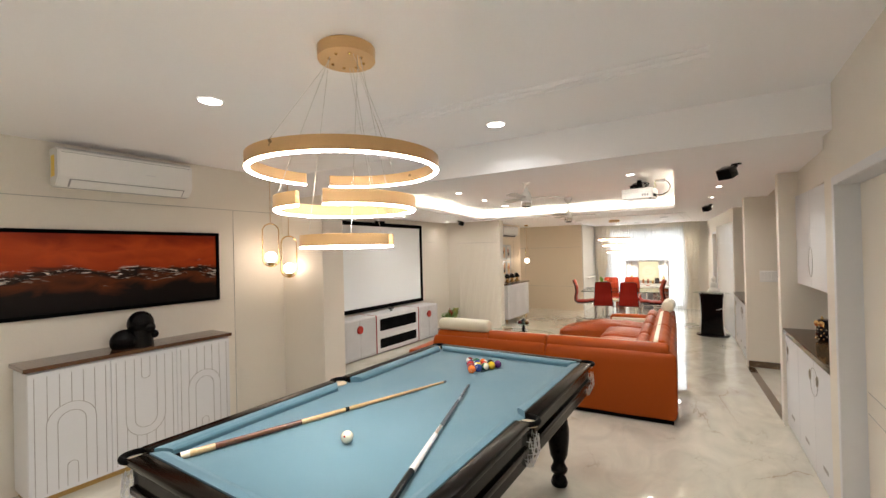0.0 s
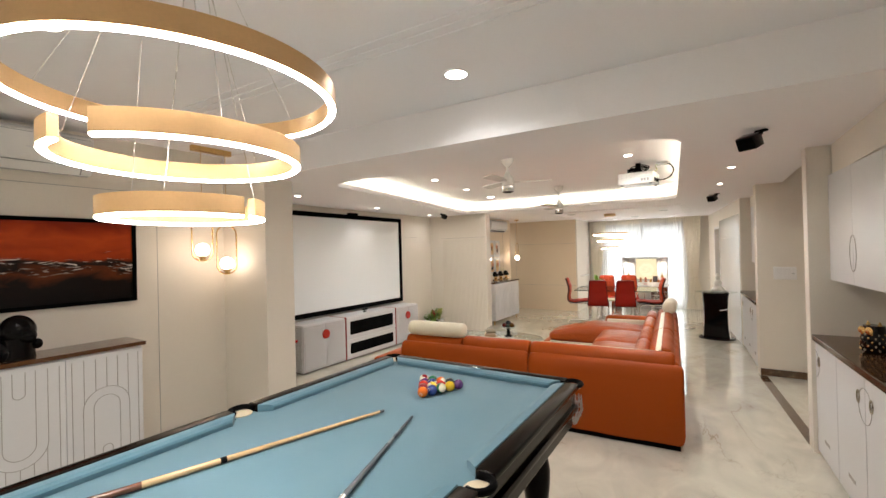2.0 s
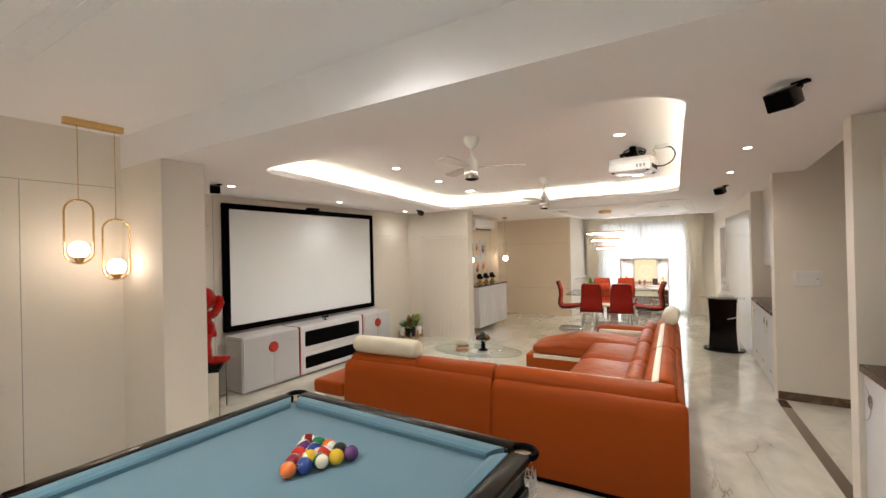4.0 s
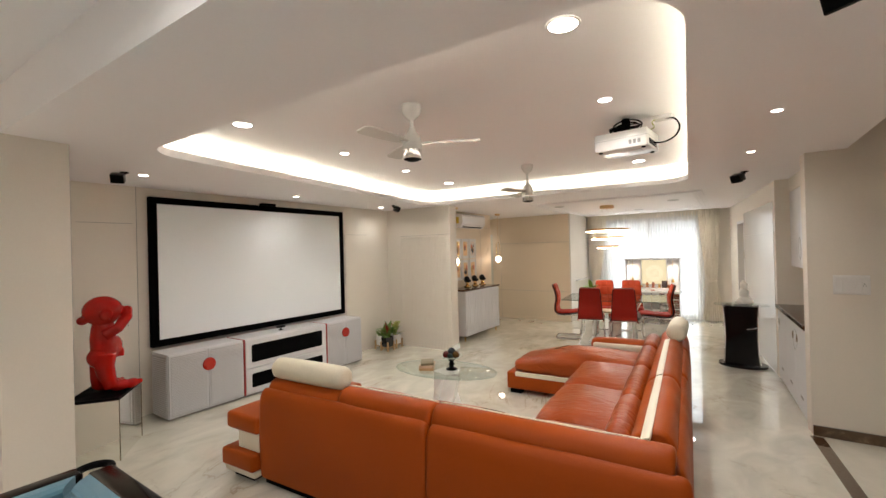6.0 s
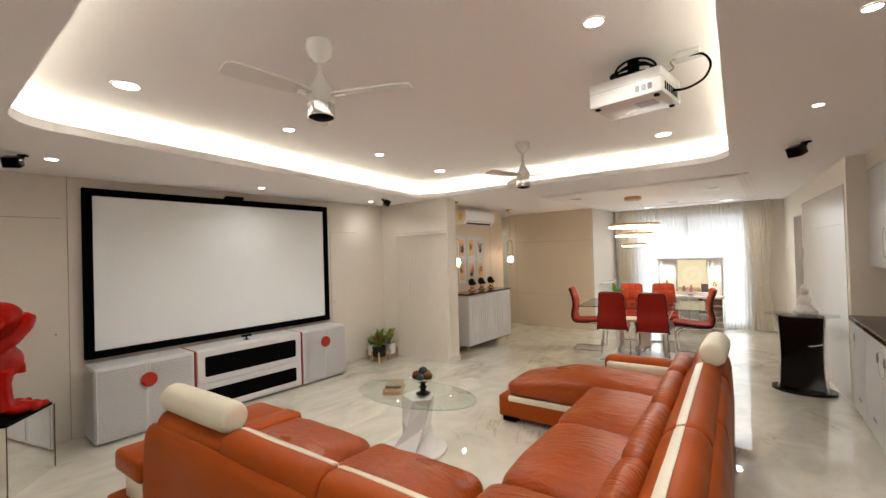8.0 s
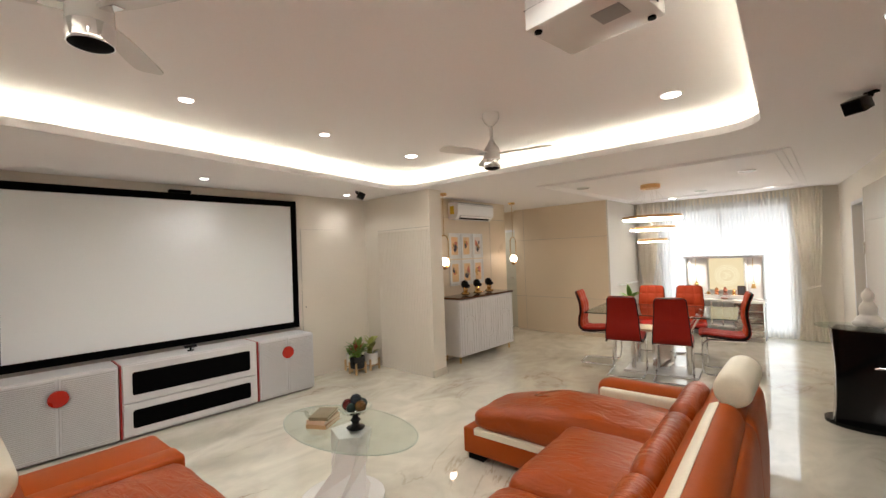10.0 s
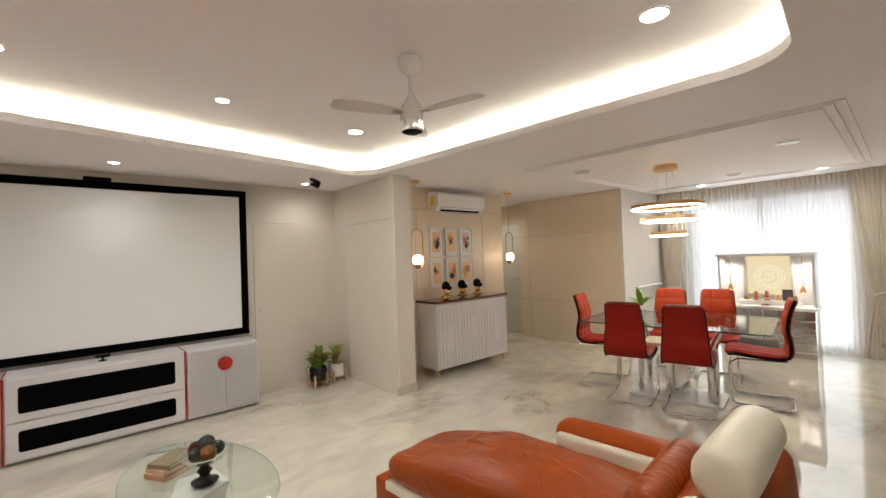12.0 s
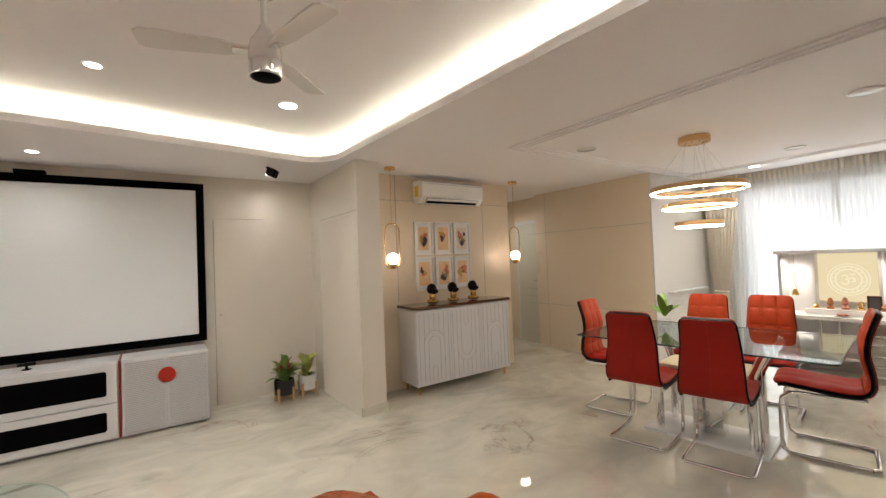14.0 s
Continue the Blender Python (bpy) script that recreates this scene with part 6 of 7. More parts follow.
def chair_shape(seat_mat, back_mat):
    """Cantilever chair: one bent shell from seat to high back, on a chrome tube frame; it faces +y."""
    c = thing("dining_chair", "red leatherette cantilever dining chair with black edges, chrome frame", "dining chair", (0, 0, 0), 0, "chairs round the dining table")
    # side profile of the shell: (y, z), from seat front to back top
    prof = [(0.24, 0.455), (0.20, 0.475), (0.05, 0.462), (-0.12, 0.448), (-0.19, 0.462), (-0.225, 0.51), (-0.222, 0.60), (-0.205, 0.70), (-0.215, 0.80), (-0.245, 0.90), (-0.272, 0.965)]
    wid = [0.19, 0.205, 0.21, 0.205, 0.196, 0.19, 0.184, 0.176, 0.168, 0.161, 0.156]

    def sample(f):
        """Point, half width and upper-side normal at a fractional index of the profile."""
        i = min(len(prof) - 2, int(f))
        u = f - i
        p = [Vector(prof[max(0, min(len(prof) - 1, i + k))]) for k in (-1, 0, 1, 2)]
        pt = 0.5 * (2 * p[1] + (p[2] - p[0]) * u + (2 * p[0] - 5 * p[1] + 4 * p[2] - p[3]) * u * u + (3 * p[1] - p[0] - 3 * p[2] + p[3]) * u ** 3)
        d = (0.5 * ((p[2] - p[0]) + 2 * (2 * p[0] - 5 * p[1] + 4 * p[2] - p[3]) * u + 3 * (3 * p[1] - p[0] - 3 * p[2] + p[3]) * u * u)).normalized()
        w = wid[i] * (1 - u) + wid[i + 1] * u
        end = min(f / 0.55, (len(prof) - 1 - f) / 0.75, 1.0)
        w -= 0.035 * (1 - math.sqrt(max(0.0, 1 - (1 - end) ** 2)))
        return pt, w, Vector((d.y, -d.x))

    def shell(off0, off1, grow, a, b, rows_n, cols=6, quilt=0.0):
        bm = bmesh.new()
        rows = []
        for j in range(rows_n + 1):
            f = a + (b - a) * j / rows_n
            pt, w, nrm = sample(f)
            lo, hi = [], []
            for k in range(cols + 1):
                u = 2 * k / cols - 1
                swell = off1
                if quilt:
                    cu = abs(math.sin(math.pi * 1.5 * (u + 1)))
                    cv = abs(math.sin(math.pi * 4 * j / rows_n))
                    swell += quilt * ((cu * cv) ** 0.35 - 1)
                edge = 0.35 + 0.65 * min(1.0, (1 - abs(u)) * 6) if off1 > 0 else 1.0
                p0, p1 = pt + nrm * off0, pt + nrm * (off0 + (swell - off0) * edge)
                lo.append(bm.verts.new((u * (w + grow), p0.x, p0.y)))
                hi.append(bm.verts.new((u * (w + grow), p1.x, p1.y)))
            rows.append((lo, hi))
        for (l0, h0), (l1, h1) in zip(rows, rows[1:]):
            for k in range(cols):
                bm.faces.new((l0[k], l0[k + 1], l1[k + 1], l1[k]))
                bm.faces.new((h0[k], h1[k], h1[k + 1], h0[k + 1]))
            bm.faces.new((l0[0], l1[0], h1[0], h0[0]))
            bm.faces.new((l0[-1], h0[-1], h1[-1], l1[-1]))
        for lo, hi in (rows[0], rows[-1]):
            for k in range(cols):
                bm.faces.new((lo[k], lo[k + 1], hi[k + 1], hi[k]))
        return bm

    part("edge_shell", shell(-0.014, 0.010, 0.003, 0, 9.96, 40), "piping", c, "black piped edge", True)
    part("seat", shell(0.0105, 0.036, -0.004, 0.05, 4.2, 18, 18, 0.007), seat_mat, c, "red padded seat", True)
    part("backrest", shell(0.0105, 0.034, -0.004, 4.25, 9.93, 40, 24, 0.011), back_mat, c, "tufted red backrest front", True)
    part("back_cover", shell(-0.0225, -0.0145, -0.008, 4.1, 9.9, 24), seat_mat, c, "plain red backrest cover", True)
    part("back_seam", tube([Vector((0.0, sample(4.6 + 5.2 * j / 14)[0].x, sample(4.6 + 5.2 * j / 14)[0].y)) - Vector((0, *(sample(4.6 + 5.2 * j / 14)[2] * 0.0225))) for j in range(15)], 0.0014, 5), "chair_red", c, "thin stitched centre seam")
    for z, y in ((0.60, -0.196), (0.70, -0.180), (0.80, -0.188)):
        for x in (-0.066, 0.066):
            part("tuft_button", ball((x, y, z), 0.007, 8, 6, (1, 0.5, 1)), "chair_red", c, "", True)
    for x in (-0.195, 0.195):
        pts = [(x, -0.20, 0.425), (x, 0.10, 0.425), (x, 0.17, 0.42), (x, 0.215, 0.385), (x, 0.225, 0.33), (x, 0.225, 0.10), (x, 0.215, 0.04), (x, 0.18, 0.014), (x, 0.10, 0.013), (x, -0.20, 0.013)]
        part("side_tube", tube(pts, 0.0125, 10), "chrome", c, "bent chrome side tube", True)
    part("floor_tube", tube([(-0.195, -0.20, 0.013), (-0.17, -0.235, 0.013), (0.17, -0.235, 0.013), (0.195, -0.20, 0.013)], 0.0125, 10), "chrome", c, "chrome floor tube", True)
    part("cross_tube", tube([(-0.195, -0.12, 0.425), (0.195, -0.12, 0.425)], 0.009, 8), "chrome", c, "", True)
    return c


first = chair_shape("chair_red", "chair_tan")
first.matrix_world = pose(-1.545, 9.80, 0, 0, 0, 11)
for x, y, r in ((-1.04, 9.84, 12), (-0.64, 10.44, 102), (-2.02, 10.18, -80), (-1.58, 10.86, 190), (-1.12, 10.98, 190)):
    copy_thing(first, pose(x, y, 0, 0, 0, r))


def table_plant():
    p = thing("vase_plant", "broad-leaved green plant in a low glass vase", "potted plant", (-1.70, 10.45, 0.75))
    part("vase", lathe([(0.035, 0), (0.045, 0.01), (0.048, 0.035), (0.04, 0.05)], seg=20), "glass", p, "clear glass vase", True)
    bm = bmesh.new()
    rnd = random.Random(4)
    for k in range(7):
        leaf(bm, (0, 0, 0.07), rnd.uniform(0.20, 0.33), 0.075, k * 0.9 + rnd.uniform(0, 0.4), rnd.uniform(0.5, 1.3), 0.5)
    part("leaves", bm, "leaf_bright", p, "", True)


table_plant()


# ---- wall joints, fluting and skirting ----
def line_on_x(x, pts, r=0.0025):
    """A thin shadow joint on a wall that faces +x, through (y, z) points."""
    return tube([(x, y, z) for y, z in pts], r, 5)


for x, lines in ((-3.7595, [[(2.56, 0.0), (2.56, 2.20)], [(2.56, 2.20), (3.12, 2.20)], [(0.0, 2.20), (2.56, 2.2005)]]),
                 (-4.6595, [[(3.90, 0), (3.90, 2.36)], [(3.94, 1.98), (4.38, 1.98)], [(4.42, 0.0), (4.42, 2.36)], [(7.25, 0), (7.25, 1.92), (7.74, 1.92)]]),
                 (-3.8395, [[(8.95, 0.95), (8.95, 2.36)], [(10.20, 0.93), (10.20, 2.36)], [(8.56, 2.08), (10.64, 2.08)]])):
    for ln in lines:
        structure("trim", line_on_x(x, ln), "groove", "thin shadow joint between wall panels")
for ln in ([(-4.5, 1.75), (-2.48, 1.75)], [(-4.5, 0.66), (-2.48, 0.66)], [(-4.12, 0.0), (-4.12, 2.36)]):
    structure("trim", tube([(x, 11.6995, z) for x, z in ln], 0.0025, 5), "groove", "thin shadow joint between wall panels")
structure("trim", tube([(-3.34, 8.269, 1.89), (-4.36, 8.269, 1.89)], 0.0025, 5), "groove", "thin shadow joint above the fluted panel")
single("keyhole", ball((-4.659, 7.30, 0.92), 0.006, 8, 6), "black", "small black keyhole in the wall door", "keyhole")
single("keyhole", ball((-4.659, 4.33, 0.95), 0.006, 8, 6), "black", "small black keyhole in the wall door", "keyhole")


def fluting():
    bm = bmesh.new()
    n = 34
    for k in range(n):
        x = -4.36 + 1.01 * (k + 0.5) / n
        r = 0.0125
        ring = [(x + r * math.cos(a), 8.271 - r * 1.1 * math.sin(a)) for a in [math.pi * i / 5 for i in range(6)]]
        lo = [bm.verts.new((a, b, 0.0)) for a, b in ring]
        hi = [bm.verts.new((a, b, 1.86)) for a, b in ring]
        for i in range(5):
            bm.faces.new((lo[i], lo[i + 1], hi[i + 1], hi[i]))
        bm.faces.new(hi)
    structure("wall_fluted_panel", bm, "wall", "fine vertical cream fluting")


fluting()
structure("baseboard", prism([(-3.36, 8.262), (-3.322, 8.262), (-3.35, 8.53), (-3.385, 8.53)], 0, 0.085), "floor", "veined marble skirting")
structure("baseboard_dark", bx(0.92, 2.6, 7.222, 7.239, 0, 0.085, 0.002), "dark_marble", "dark brown marble skirting")
structure("floor_strip", prism([(1.052, 5.18), (1.137, 5.18), (0.98, 7.20), (0.895, 7.20)], 0.0005, 0.004), "dark_marble", "dark brown marble threshold strip in the floor")


# ---- built-in units along the right wall ----
def handle_ring(parent, m, r=0.028):
    part("recess_handle", lathe([(r, -0.002), (r * 1.15, 0.003), (r * 1.02, 0.006), (r * 0.75, 0.0015), (r * 0.7, -0.001)], seg=22, m=m @ Matrix.Diagonal((1, 0.6, 1, 1))), "antique", parent, "oval metal recess handle", True)


def right_unit(x0, y0, x1, y1, depth, top, count, upper_x, upper_z, upper_top):
    """Built-in run on a wall that faces -x, from (x0, y0) to (x1, y1)."""
    L = math.hypot(x1 - x0, y1 - y0)
    turn = math.degrees(math.atan2(y1 - y0, x1 - x0)) - 90
    at = (x0, y0, 0)
    for k in range(count):
        a, b = L * k / count, L * (k + 1) / count
        u = thing("base_cabinet", "white built-in base cabinet with oval recess handles", "cabinet", at, turn, "base cabinets")
        part("body", bx(0.02, depth, a + 0.001, b - 0.001, 0.0, top - 0.045), "white", u)
        dr = part("door", bx(0.0, 0.02, a + 0.002, b - 0.002, 0.03, top - 0.05, 0.003), "white", u)
        side = a + 0.10 if k % 2 else b - 0.10
        m = Matrix.Translation((0.0, side, top - 0.19)) @ Euler((0, radians(-90), 0)).to_matrix().to_4x4()
        handle_ring(dr, m, 0.036)
        half = 0.10
        yb = b if k % 2 == 0 else a
        s = -1 if k % 2 == 0 else 1
        pts = [(-0.0006, yb + s * 0.002, top - 0.06)] + [(-0.0006, yb + s * half * math.sin(t), top - 0.22 - half * (1 - math.cos(t)) + half) for t in [math.pi * i / 10 for i in range(11)]]
        part("routed_arch", tube(pts[1:], 0.002, 5), "groove", dr, "thin routed arch line")
        part("vent_slot", bx(-0.0012, 0.001, (a + b) / 2 - 0.06, (a + b) / 2 + 0.06, 0.16, 0.185), "groove", dr, "grey vent slot")
    w = thing("worktop", "polished brown granite worktop on white cabinets", "worktop", at, turn)
    part("slab", bx(-0.02, depth, 0.0, L, top - 0.045, top, 0.006), "stone_top", w)
    for k in range(count):
        a, b = L * k / count, L * (k + 1) / count
        u = thing("wall_cabinet", "white built-in wall cabinet with routed arch line", "cabinet", at, turn, "wall cabinets")
        part("body", bx(upper_x + 0.02, depth, a + 0.001, b - 0.001, upper_z, upper_top), "white", u)
        dr = part("door", bx(upper_x, upper_x + 0.02, a + 0.0015, b - 0.0015, upper_z - 0.01, upper_top, 0.003), "white", u)
        c = b if k % 2 else a
        s = -1 if k % 2 else 1
        pts = [(upper_x - 0.0006, c + s * 0.06 * math.sin(t), upper_z + 0.20 + 0.12 * math.cos(t)) for t in [math.pi * i / 14 for i in range(15)]]
        part("routed_arch", tube(pts, 0.0022, 5), "groove", dr, "thin routed arch line")


right_unit(1.15, 3.495, 1.085, 5.015, 0.49, 0.915, 3, 0.10, 1.345, 2.13)
right_unit(0.915, 7.41, 0.845, 8.995, 0.44, 0.88, 3, 0.14, 1.345, 2.20)
structure("wall_unit_head", bx(1.21, 1.62, 3.495, 5.015, 2.132, RIM + 0.1), "wall")
structure("wall_niche_head", prism([(1.05, 7.41), (1.37, 7.41), (1.37, 8.99), (0.98, 8.99)], 2.202, RIM + 0.1), "wall")


def owl():
    o = thing("owl_vase", "silver and gold patterned owl-shaped vase on the worktop", "vase", (1.28, 4.45, 0.915), 215)
    part("body", lathe([(0.045, 0), (0.06, 0.01), (0.068, 0.06), (0.062, 0.11), (0.058, 0.15), (0.05, 0.175)], seg=20), "black_gloss", o, "", True)
    for k in range(5):
        for i in range(12):
            a = radians(30 * i + 15 * (k % 2))
            r = 0.067 - 0.002 * k
            part("scale", ball((r * math.cos(a), r * math.sin(a), 0.025 + k * 0.024), 0.0085, 6, 5, (0.4, 1, 1)), "brass" if (i + k) % 2 else "antique", o)
    for s in (-1, 1):
        part("eye", lathe([(0.022, 0), (0.024, 0.004), (0.012, 0.008)], seg=16, m=Matrix.Translation((0.056, 0.022 * s, 0.145)) @ Euler((0, radians(90), 0)).to_matrix().to_4x4()), "brass", o, "round brass eye", True)
        part("ear", lathe([(0.016, 0), (0.002, 0.035)], (0.0, 0.035 * s, 0.165), 10), "brass", o, "", True)


owl()


def switch_plate(x, y, z, w, h, label, modules):
    s = thing("switch_plate", label, "switch plate", (x, y, z))
    part("plate", bx(-w / 2, w / 2, -0.010, -0.0005, -h / 2, h / 2, 0.004), "white_gloss", s, "", True)
    for k in range(modules):
        a = -w / 2 + 0.012 + (w - 0.024) * k / modules
        b = -w / 2 + 0.012 + (w - 0.024) * (k + 1) / modules
        part("rocker", bx(a + 0.001, b - 0.001, -0.0135, -0.0095, -h / 2 + 0.014, h / 2 - 0.014, 0.0015, 1), "white_gloss", s)
    for dx, dz in ((0.0, 0.012), (-0.008, -0.004), (0.008, -0.004)):
        part("socket_hole", ball((w / 2 - 0.035 + dx, -0.0135, dz - 0.004), 0.0035, 8, 6), "black", s)


switch_plate(1.18, 7.24, 1.26, 0.22, 0.155, "white multi-switch plate with a socket on the wall", 5)


def panel_door(name, p, q, z1, material, label, recess=0.06, face=0.02):
    """A flush door set back in an opening between plan points p and q."""
    d = Vector((q[0] - p[0], q[1] - p[1]))
    turn = math.degrees(math.atan2(d.y, d.x))
    L = d.length
    o = tagged(new(name), label, kind="structure")
    o.matrix_world = pose(p[0], p[1], 0, 0, 0, turn)
    part("leaf", bx(0.05, L - 0.05, -recess - 0.04, -recess, 0.005, z1 - 0.05, 0.003), material, o)
    for a in ((0.0, 0.05, 0, z1), (L - 0.05, L, 0, z1), (0.05, L - 0.05, z1 - 0.05, z1)):
        part("door_frame", bx(a[0] + 0.001, a[1] - 0.001, -0.16, 0.012, a[2] + 0.001, a[3] - 0.001, 0.002), "white", o)
    part("door_handle", tube([(0.12, -recess, 1.0), (0.12, -recess + 0.045, 1.0), (0.24, -recess + 0.045, 1.0)], 0.009, 8), "steel", o, "", True)
    part("panel_line", tube([(0.08, -recess + 0.0006, 0.75), (L - 0.08, -recess + 0.0006, 0.75)], 0.002, 5), "groove", o)
    part("panel_line", tube([(0.08, -recess + 0.0006, 0.87), (L - 0.08, -recess + 0.0006, 0.87)], 0.002, 5), "groove", o)


panel_door("door_1", (1.14, 1.94), (1.14, 3.30), 2.078, "wall", "closed cream flush door in a white frame", 0.10)
panel_door("door_2", (0.62, 11.41), (0.536, 12.16), 2.018, "taupe", "closed taupe door in a white frame", 0.10)
structure("wall_right_panel", prism([(0.835, 9.12), (0.841, 9.12), (0.619, 11.39), (0.609, 11.39)], 0.0, 2.12), "gloss_wall", "glossy off-white wall panel")
structure("trim", tube([(0.834, 9.13, 1.74), (0.6075, 11.38, 1.74)], 0.003, 5), "groove", "thin shadow joint between wall panels")
single("door_bell_panel", bx(0.590, 0.606, 11.28, 11.34, 1.36, 1.50, 0.004), "steel", "small steel intercom panel on the white wall", "intercom")


# passage door and lintel beyond the sideboard
panel_door("door_3", (-4.345, 11.87), (-4.92, 11.87), 1.99, "pale_door", "closed pale grey-green passage door in a white frame", -0.02)


# ---- curtains ----
def drape(name, label, x0, x1, tie_x, tie_w, y, top, tie_z, folds, material, depth, spread):
    """A gathered curtain, drawn in at the tie and spreading again to the floor."""
    rows, cols = 26, folds * 8
    bm = bmesh.new()
    grid = []
    for j in range(rows + 1):
        z = 0.012 + (top - 0.012) * j / rows
        if z >= tie_z:
            f = ((z - tie_z) / (top - tie_z)) ** 0.62
            c, w = tie_x + ((x0 + x1) / 2 - tie_x) * f, tie_w + ((x1 - x0) - tie_w) * f
        else:
            f = ((tie_z - z) / tie_z) ** 0.7
            c, w = tie_x, tie_w + spread * f
        row = []
        for i in range(cols + 1):
            u = i / cols
            amp = depth * (0.55 + 0.45 * noise.noise(Vector((u * 5, z * 0.8, x0)))) * (0.5 + 0.5 * min(1, abs(z - tie_z) * 3 + 0.25))
            a = 2 * math.pi * folds * u + 0.5 * noise.noise(Vector((u * 3, z * 1.2, 7)))
            row.append(bm.verts.new((c + (u - 0.5) * w + 0.004 * math.sin(a * 2), y + amp * math.sin(a) + 0.03 * math.exp(-((z - tie_z) * 6) ** 2), z)))
        grid.append(row)
    for j in range(rows):
        for i in range(cols):
            bm.faces.new((grid[j][i], grid[j][i + 1], grid[j + 1][i + 1], grid[j + 1][i]))
    o = thing(name, label, "curtain", (0, 0, 0))
    part("cloth", bm, material, o, "", True)
    return o


right_curtain = drape("curtain", "long cream curtain gathered by a tie beside the window", -0.14, 0.26, 0.10, 0.13, 13.0, RIM - 0.003, 0.82, 9, "curtain", 0.028, 0.26)
part("tie_band", tube([(0.10 + 0.075 * math.cos(a), 13.03 + 0.05 * math.sin(a), 0.82 + 0.03 * math.cos(a)) for a in [2 * math.pi * i / 20 for i in range(20)]], 0.014, 8, True), "curtain", right_curtain, "cream tie band", True)
left_curtain = drape("curtain", "long cream curtain gathered by a tie in the window corner", -2.44, -1.98, -2.26, 0.14, 13.0, RIM - 0.003, 0.82, 9, "curtain", 0.028, 0.24)
part("tie_band", tube([(-2.26 + 0.08 * math.cos(a), 13.03 + 0.05 * math.sin(a), 0.82) for a in [2 * math.pi * i / 20 for i in range(20)]], 0.014, 8, True), "curtain", left_curtain, "cream tie band", True)


def sheer():
    bm = bmesh.new()
    cols, rows = 360, 10
    grid = []
    for j in range(rows + 1):
        z = 0.01 + (RIM - 0.013) * j / rows
        row = []
        for i in range(cols + 1):
            u = i / cols
            x = -2.42 + 2.38 * u
            a = 2 * math.pi * 44 * u + 1.2 * noise.noise(Vector((u * 14, 0, 3)))
            amp = (0.010 + 0.016 * abs(noise.noise(Vector((u * 9, z * 0.3, 1))))) * (1.0 if z > 2.2 else 0.85)
            row.append(bm.verts.new((x, 13.09 + amp * math.sin(a), z)))
        grid.append(row)
    for j in range(rows):
        for i in range(cols):
            bm.faces.new((grid[j][i], grid[j][i + 1], grid[j + 1][i + 1], grid[j + 1][i]))
    o = thing("sheer_curtain", "white sheer curtain covering the bright window", "curtain", (0, 0, 0))
    part("cloth", bm, "sheer", o, "", True)
    bm = bmesh.new()
    n = 46
    for k in range(n):
        x = -2.41 + 2.36 * (k + 0.5) / n
        add_lathe(bm, [(0.008, 2.235), (0.014, 2.245), (0.019, 2.30), (0.022, RIM - 0.004)], (x, 13.055, 0), 8)
    part("pleats", bm, "curtain", o, "gathered cream heading pleats", True)


sheer()


# ---- home shrine in front of the window ----
M["shrine_glow"] = glow("backlit_onyx", (1.0, 0.83, 0.52), 0.80)
M["shrine_relief"] = glow("backlit_symbol", (1.0, 0.90, 0.64), 0.92)
M["smoked"] = mat("smoked_steel_front", (0.62, 0.58, 0.55), 0.08, 1.0, vary=0.08)


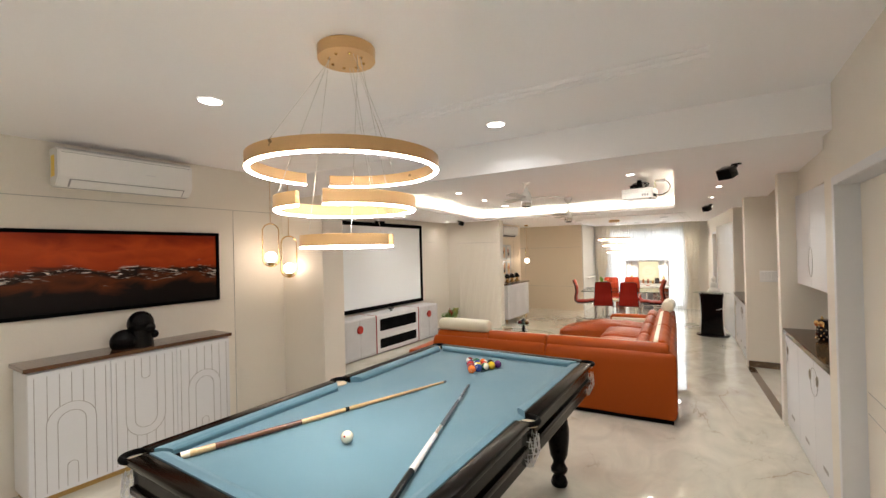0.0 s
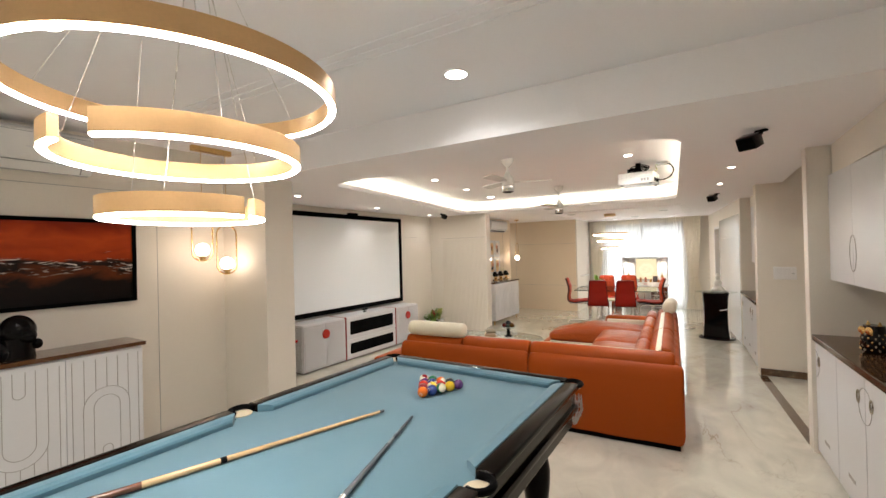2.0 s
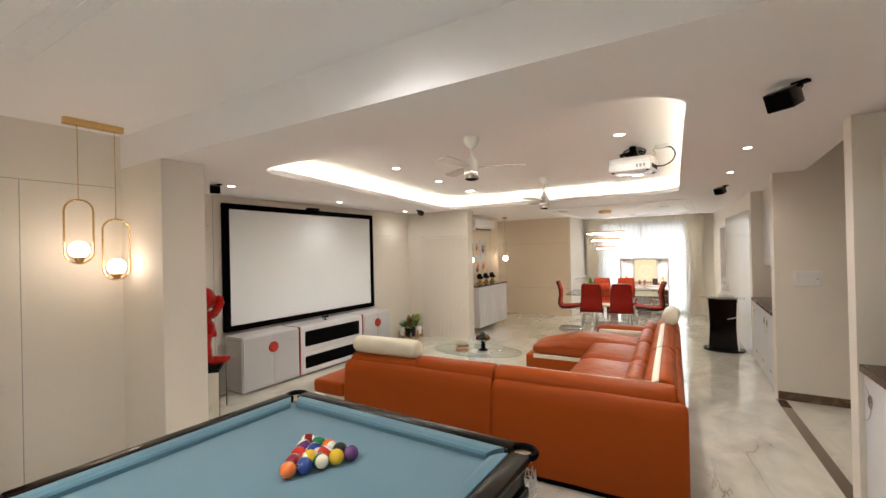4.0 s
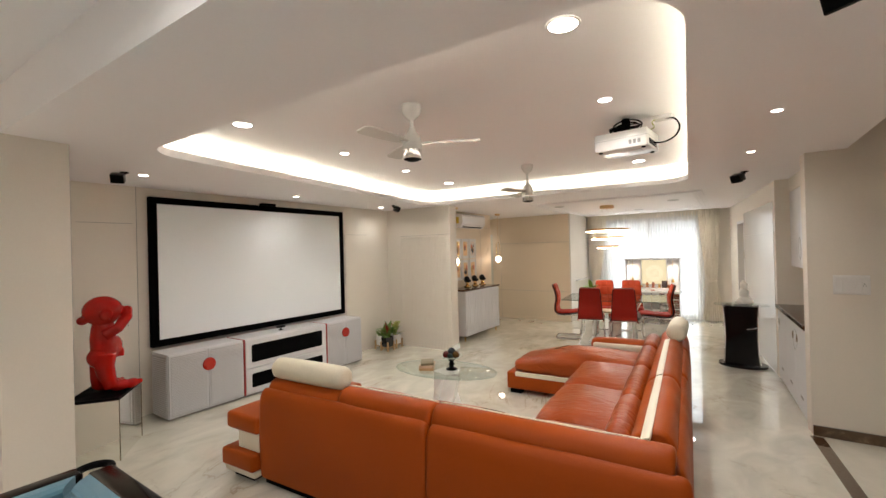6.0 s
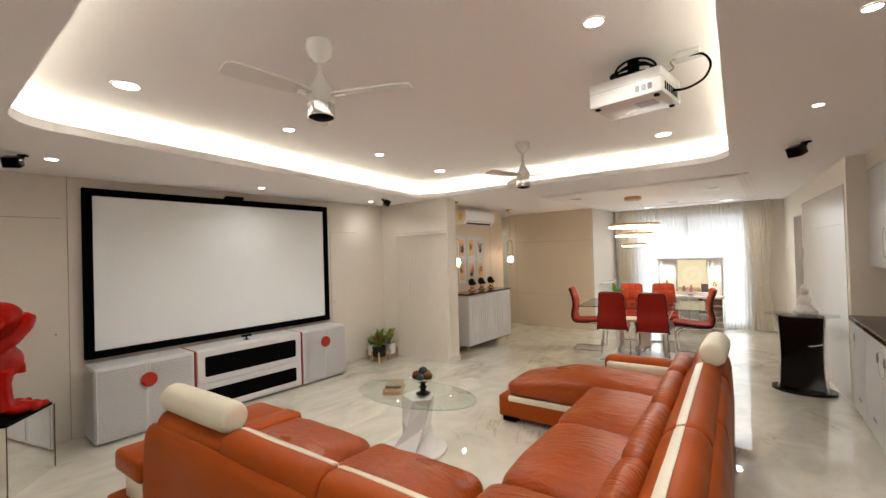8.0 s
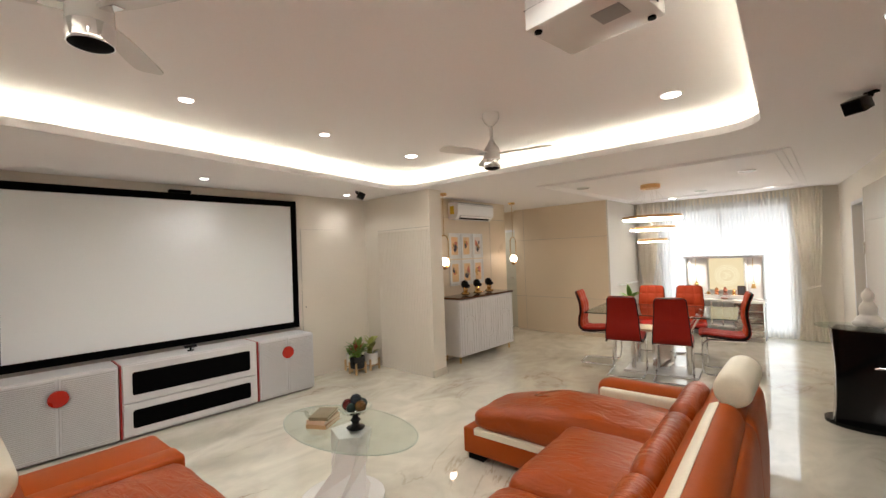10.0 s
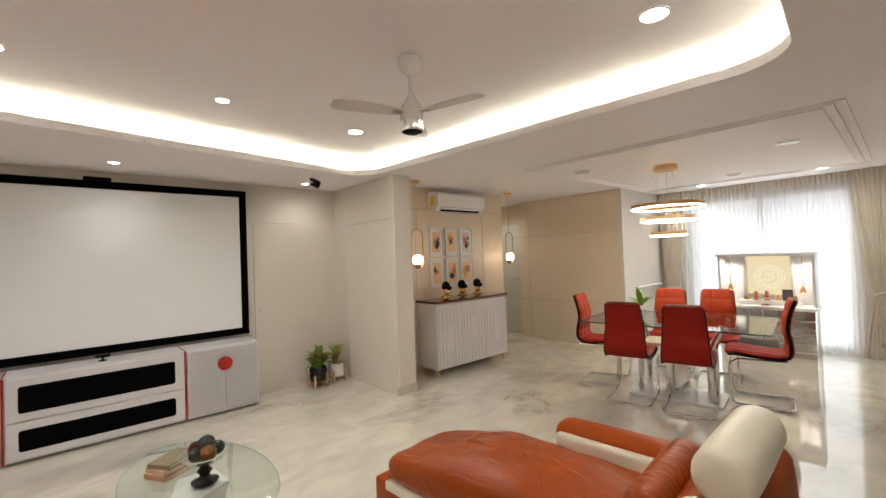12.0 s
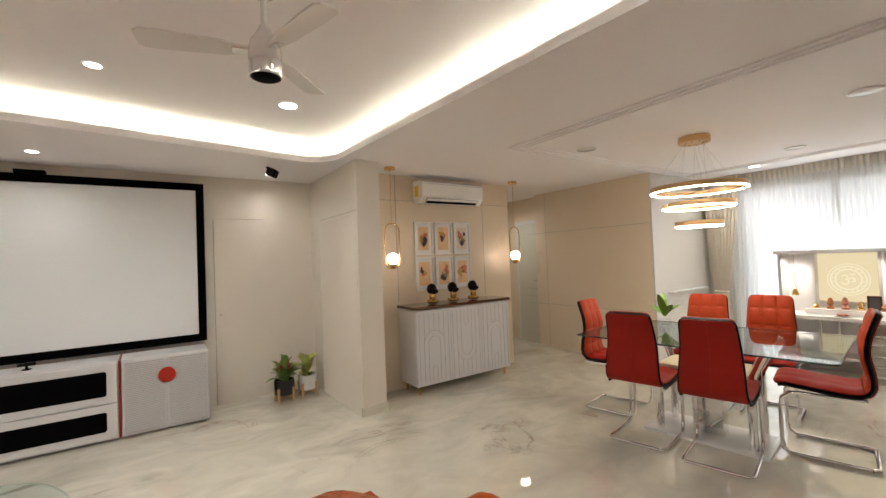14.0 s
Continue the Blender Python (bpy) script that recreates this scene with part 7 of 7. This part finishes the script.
def shrine():
    s = thing("home_shrine", "white home shrine cabinet with a backlit yellow panel", "shrine", (-0.11, 0, 0))
    x0, x1, y0, y1, top = -1.42, -0.36, 12.68, 12.96, 1.345
    part("side_panel", bx(x0, x0 + 0.03, y0, y1, 0, top - 0.04, 0.002), "white", s)
    part("side_panel", bx(x1 - 0.03, x1, y0, y1, 0, top - 0.04, 0.002), "white", s)
    part("back_panel", bx(x0 + 0.03, x1 - 0.03, y1 - 0.03, y1, 0.0, top - 0.04), "white", s)
    part("top_slab", bx(x0 - 0.03, x1 + 0.01, y0 - 0.03, y1, top - 0.04, top, 0.004), "white", s, "white top slab")
    part("lit_panel", bx(-1.12, -0.62, y1 - 0.045, y1 - 0.031, 0.77, top - 0.045), "shrine_glow", s, "backlit yellow onyx panel")
    for a in ((-1.15, -1.12), (-0.62, -0.59)):
        part("inner_post", bx(*a, y0 + 0.12, y1 - 0.031, 0.70, top - 0.042, 0.002), "white", s)
    part("counter", bx(x0 + 0.03, x1 + 0.02, y0 - 0.16, y1 - 0.031, 0.60, 0.64, 0.004), "white_gloss", s, "white counter shelf")
    part("step", bx(-1.20, -0.52, y0 + 0.02, y1 - 0.031, 0.64, 0.70, 0.003), "white_gloss", s, "white raised step")
    part("cupboard", bx(-0.74, x1 - 0.002, y0 - 0.14, y1 - 0.031, 0.0, 0.60, 0.003), "smoked", s, "smoked reflective drawer stack")
    for k in range(5):
        part("drawer_edge", bx(-0.735, x1 - 0.006, y0 - 0.145, y0 - 0.1405, 0.07 + 0.10 * k, 0.082 + 0.10 * k), "steel", s)
    part("low_shelf", bx(x0 + 0.03, -0.742, y0 - 0.05, y1 - 0.031, 0.18, 0.21, 0.002), "white_gloss", s)
    for x in (-1.30, -1.05, -0.90):
        part("chrome_post", lathe([(0.014, 0.21), (0.014, 0.60)], (x, y0 - 0.08, 0), 12), "chrome", s, "", True)
    # mandala rings and a curled sign in relief
    c = Vector((-0.87, y1 - 0.047, 1.01))
    for r in (0.105, 0.145, 0.17):
        part("relief_ring", tube([(c.x + r * math.cos(a), c.y, c.z + r * math.sin(a)) for a in [2 * math.pi * i / 40 for i in range(40)]], 0.004, 5, True), "shrine_relief", s)
    for k in range(16):
        a = 2 * math.pi * k / 16
        part("relief_petal", tube([(c.x + (0.125 + 0.018 * math.cos(t)) * math.cos(a) - 0.02 * math.sin(t) * math.sin(a), c.y, c.z + (0.125 + 0.018 * math.cos(t)) * math.sin(a) + 0.02 * math.sin(t) * math.cos(a)) for t in [2 * math.pi * i / 10 for i in range(10)]], 0.0025, 4, True), "shrine_relief", s)
    curl = [(-0.05, 0.035), (-0.03, 0.05), (0.0, 0.035), (-0.02, 0.005), (0.005, -0.02), (-0.01, -0.05), (-0.04, -0.05), (-0.06, -0.03)]
    part("relief_sign", tube([(c.x + a, c.y, c.z + b) for a, b in curl], 0.007, 6), "shrine_relief", s, "", True)
    part("relief_sign", tube([(c.x + a, c.y, c.z + b) for a, b in ((0.0, 0.005), (0.025, 0.02), (0.05, 0.01), (0.05, -0.02), (0.025, -0.025))], 0.007, 6), "shrine_relief", s, "", True)
    part("relief_sign", tube([(c.x + a, c.y, c.z + b) for a, b in ((0.015, 0.06), (0.035, 0.05), (0.055, 0.06))], 0.006, 6), "shrine_relief", s, "", True)


shrine()
for x in (-1.42, -0.58):
    lamp = bpy.data.lights.new("shrine_lamp", "SPOT")
    lamp.energy, lamp.spot_size, lamp.spot_blend, lamp.shadow_soft_size, lamp.color = 20.0, radians(140), 1.0, 0.04, (1.0, 0.90, 0.76)
    new("shrine_lamp", lamp).matrix_world = pose(x, 12.76, 1.295)


def bell(x, z):
    b = thing("temple_bell", "small brass bell hanging on a chain", "bell", (x, 12.72, 0), 0, "hanging bells")
    part("chain", tube([(0, 0, z + 0.07), (0, 0, 1.302)], 0.004, 6), "brass", b)
    part("bell", lathe([(0.036, z - 0.04), (0.032, z - 0.025), (0.022, z + 0.02), (0.012, z + 0.035), (0.004, z + 0.04)], seg=18), "brass", b, "", True)
    part("hook", tube([(0, 0, z + 0.04), (0.014, 0, z + 0.055), (0, 0, z + 0.075)], 0.004, 6), "brass", b)


bell(-1.39, 0.88)
bell(-0.60, 0.86)
M["idol_orange"] = mat("painted_orange_clay", (0.38, 0.13, 0.03), 0.5, vary=0.2, scale=30)
M["idol_pink"] = mat("painted_pink_clay", (0.40, 0.13, 0.08), 0.5, vary=0.2, scale=30)
for k, (x, h, m_, name, label) in enumerate(((-1.12, 0.05, "brass", "brass_lamp", "small brass oil lamp on the shrine step"), (-1.00, 0.12, "idol_orange", "idol", "small painted clay idol on the shrine step"),
                                            (-0.88, 0.13, "idol_pink", "idol", "small painted clay idol with garland on the shrine step"), (-0.76, 0.09, "brass", "brass_pot", "small round brass pot on the shrine step"),
                                            (-0.58, 0.07, "idol_orange", "idol", "tiny orange clay idol on the shrine step"))):
    prof = [(0.032, 0), (0.036, h * 0.12), (0.02, h * 0.3), (0.034, h * 0.5), (0.024, h * 0.72), (0.02, h * 0.8), (0.017, h * 0.93), (0.003, h)]
    single(name, lathe(prof, (x - 0.11, 12.78, 0.70), 14), m_, label, "idol" if "idol" in name else "shrine vessel", True)
pf = thing("photo_frame", "small dark framed picture standing on the shrine step", "photo frame", (-0.77, 12.80, 0.70), 0)
part("frame", bx(-0.055, 0.055, -0.008, 0.008, 0, 0.15, 0.003), "wood_top", pf)
part("picture", bx(-0.042, 0.042, -0.0095, -0.0082, 0.014, 0.136), "print_dark", pf, "plain dark picture")
plate = thing("offering_plate", "small plate of flowers on the shrine counter", "plate", (-0.98, 12.60, 0.64))
part("dish", lathe([(0.03, 0), (0.07, 0.012), (0.068, 0.015), (0.02, 0.006)], seg=20), "steel", plate, "", True)
for k in range(6):
    part("flower", ball((0.035 * math.cos(k), 0.03 * math.sin(k), 0.02), 0.013, 8, 6), "idol_pink", plate, "pink flower head", True)


# recessed white discs in the dining ceiling
for x, y in ((-0.35, 10.43), (-2.1, 10.0), (-1.1, 11.9)):
    single("ceiling_disc", lathe([(0.075, -0.012), (0.085, -0.006), (0.085, -0.001)], (x, y, RIM), 28), "white_gloss", "flat white round disc on the dining ceiling", "smoke detector", True, "ceiling discs")
structure("window_ledge", bx(-2.449, -2.38, 12.0, 12.93, 0.875, 0.895, 0.003), "white_gloss", "white ledge along the glossy wall")
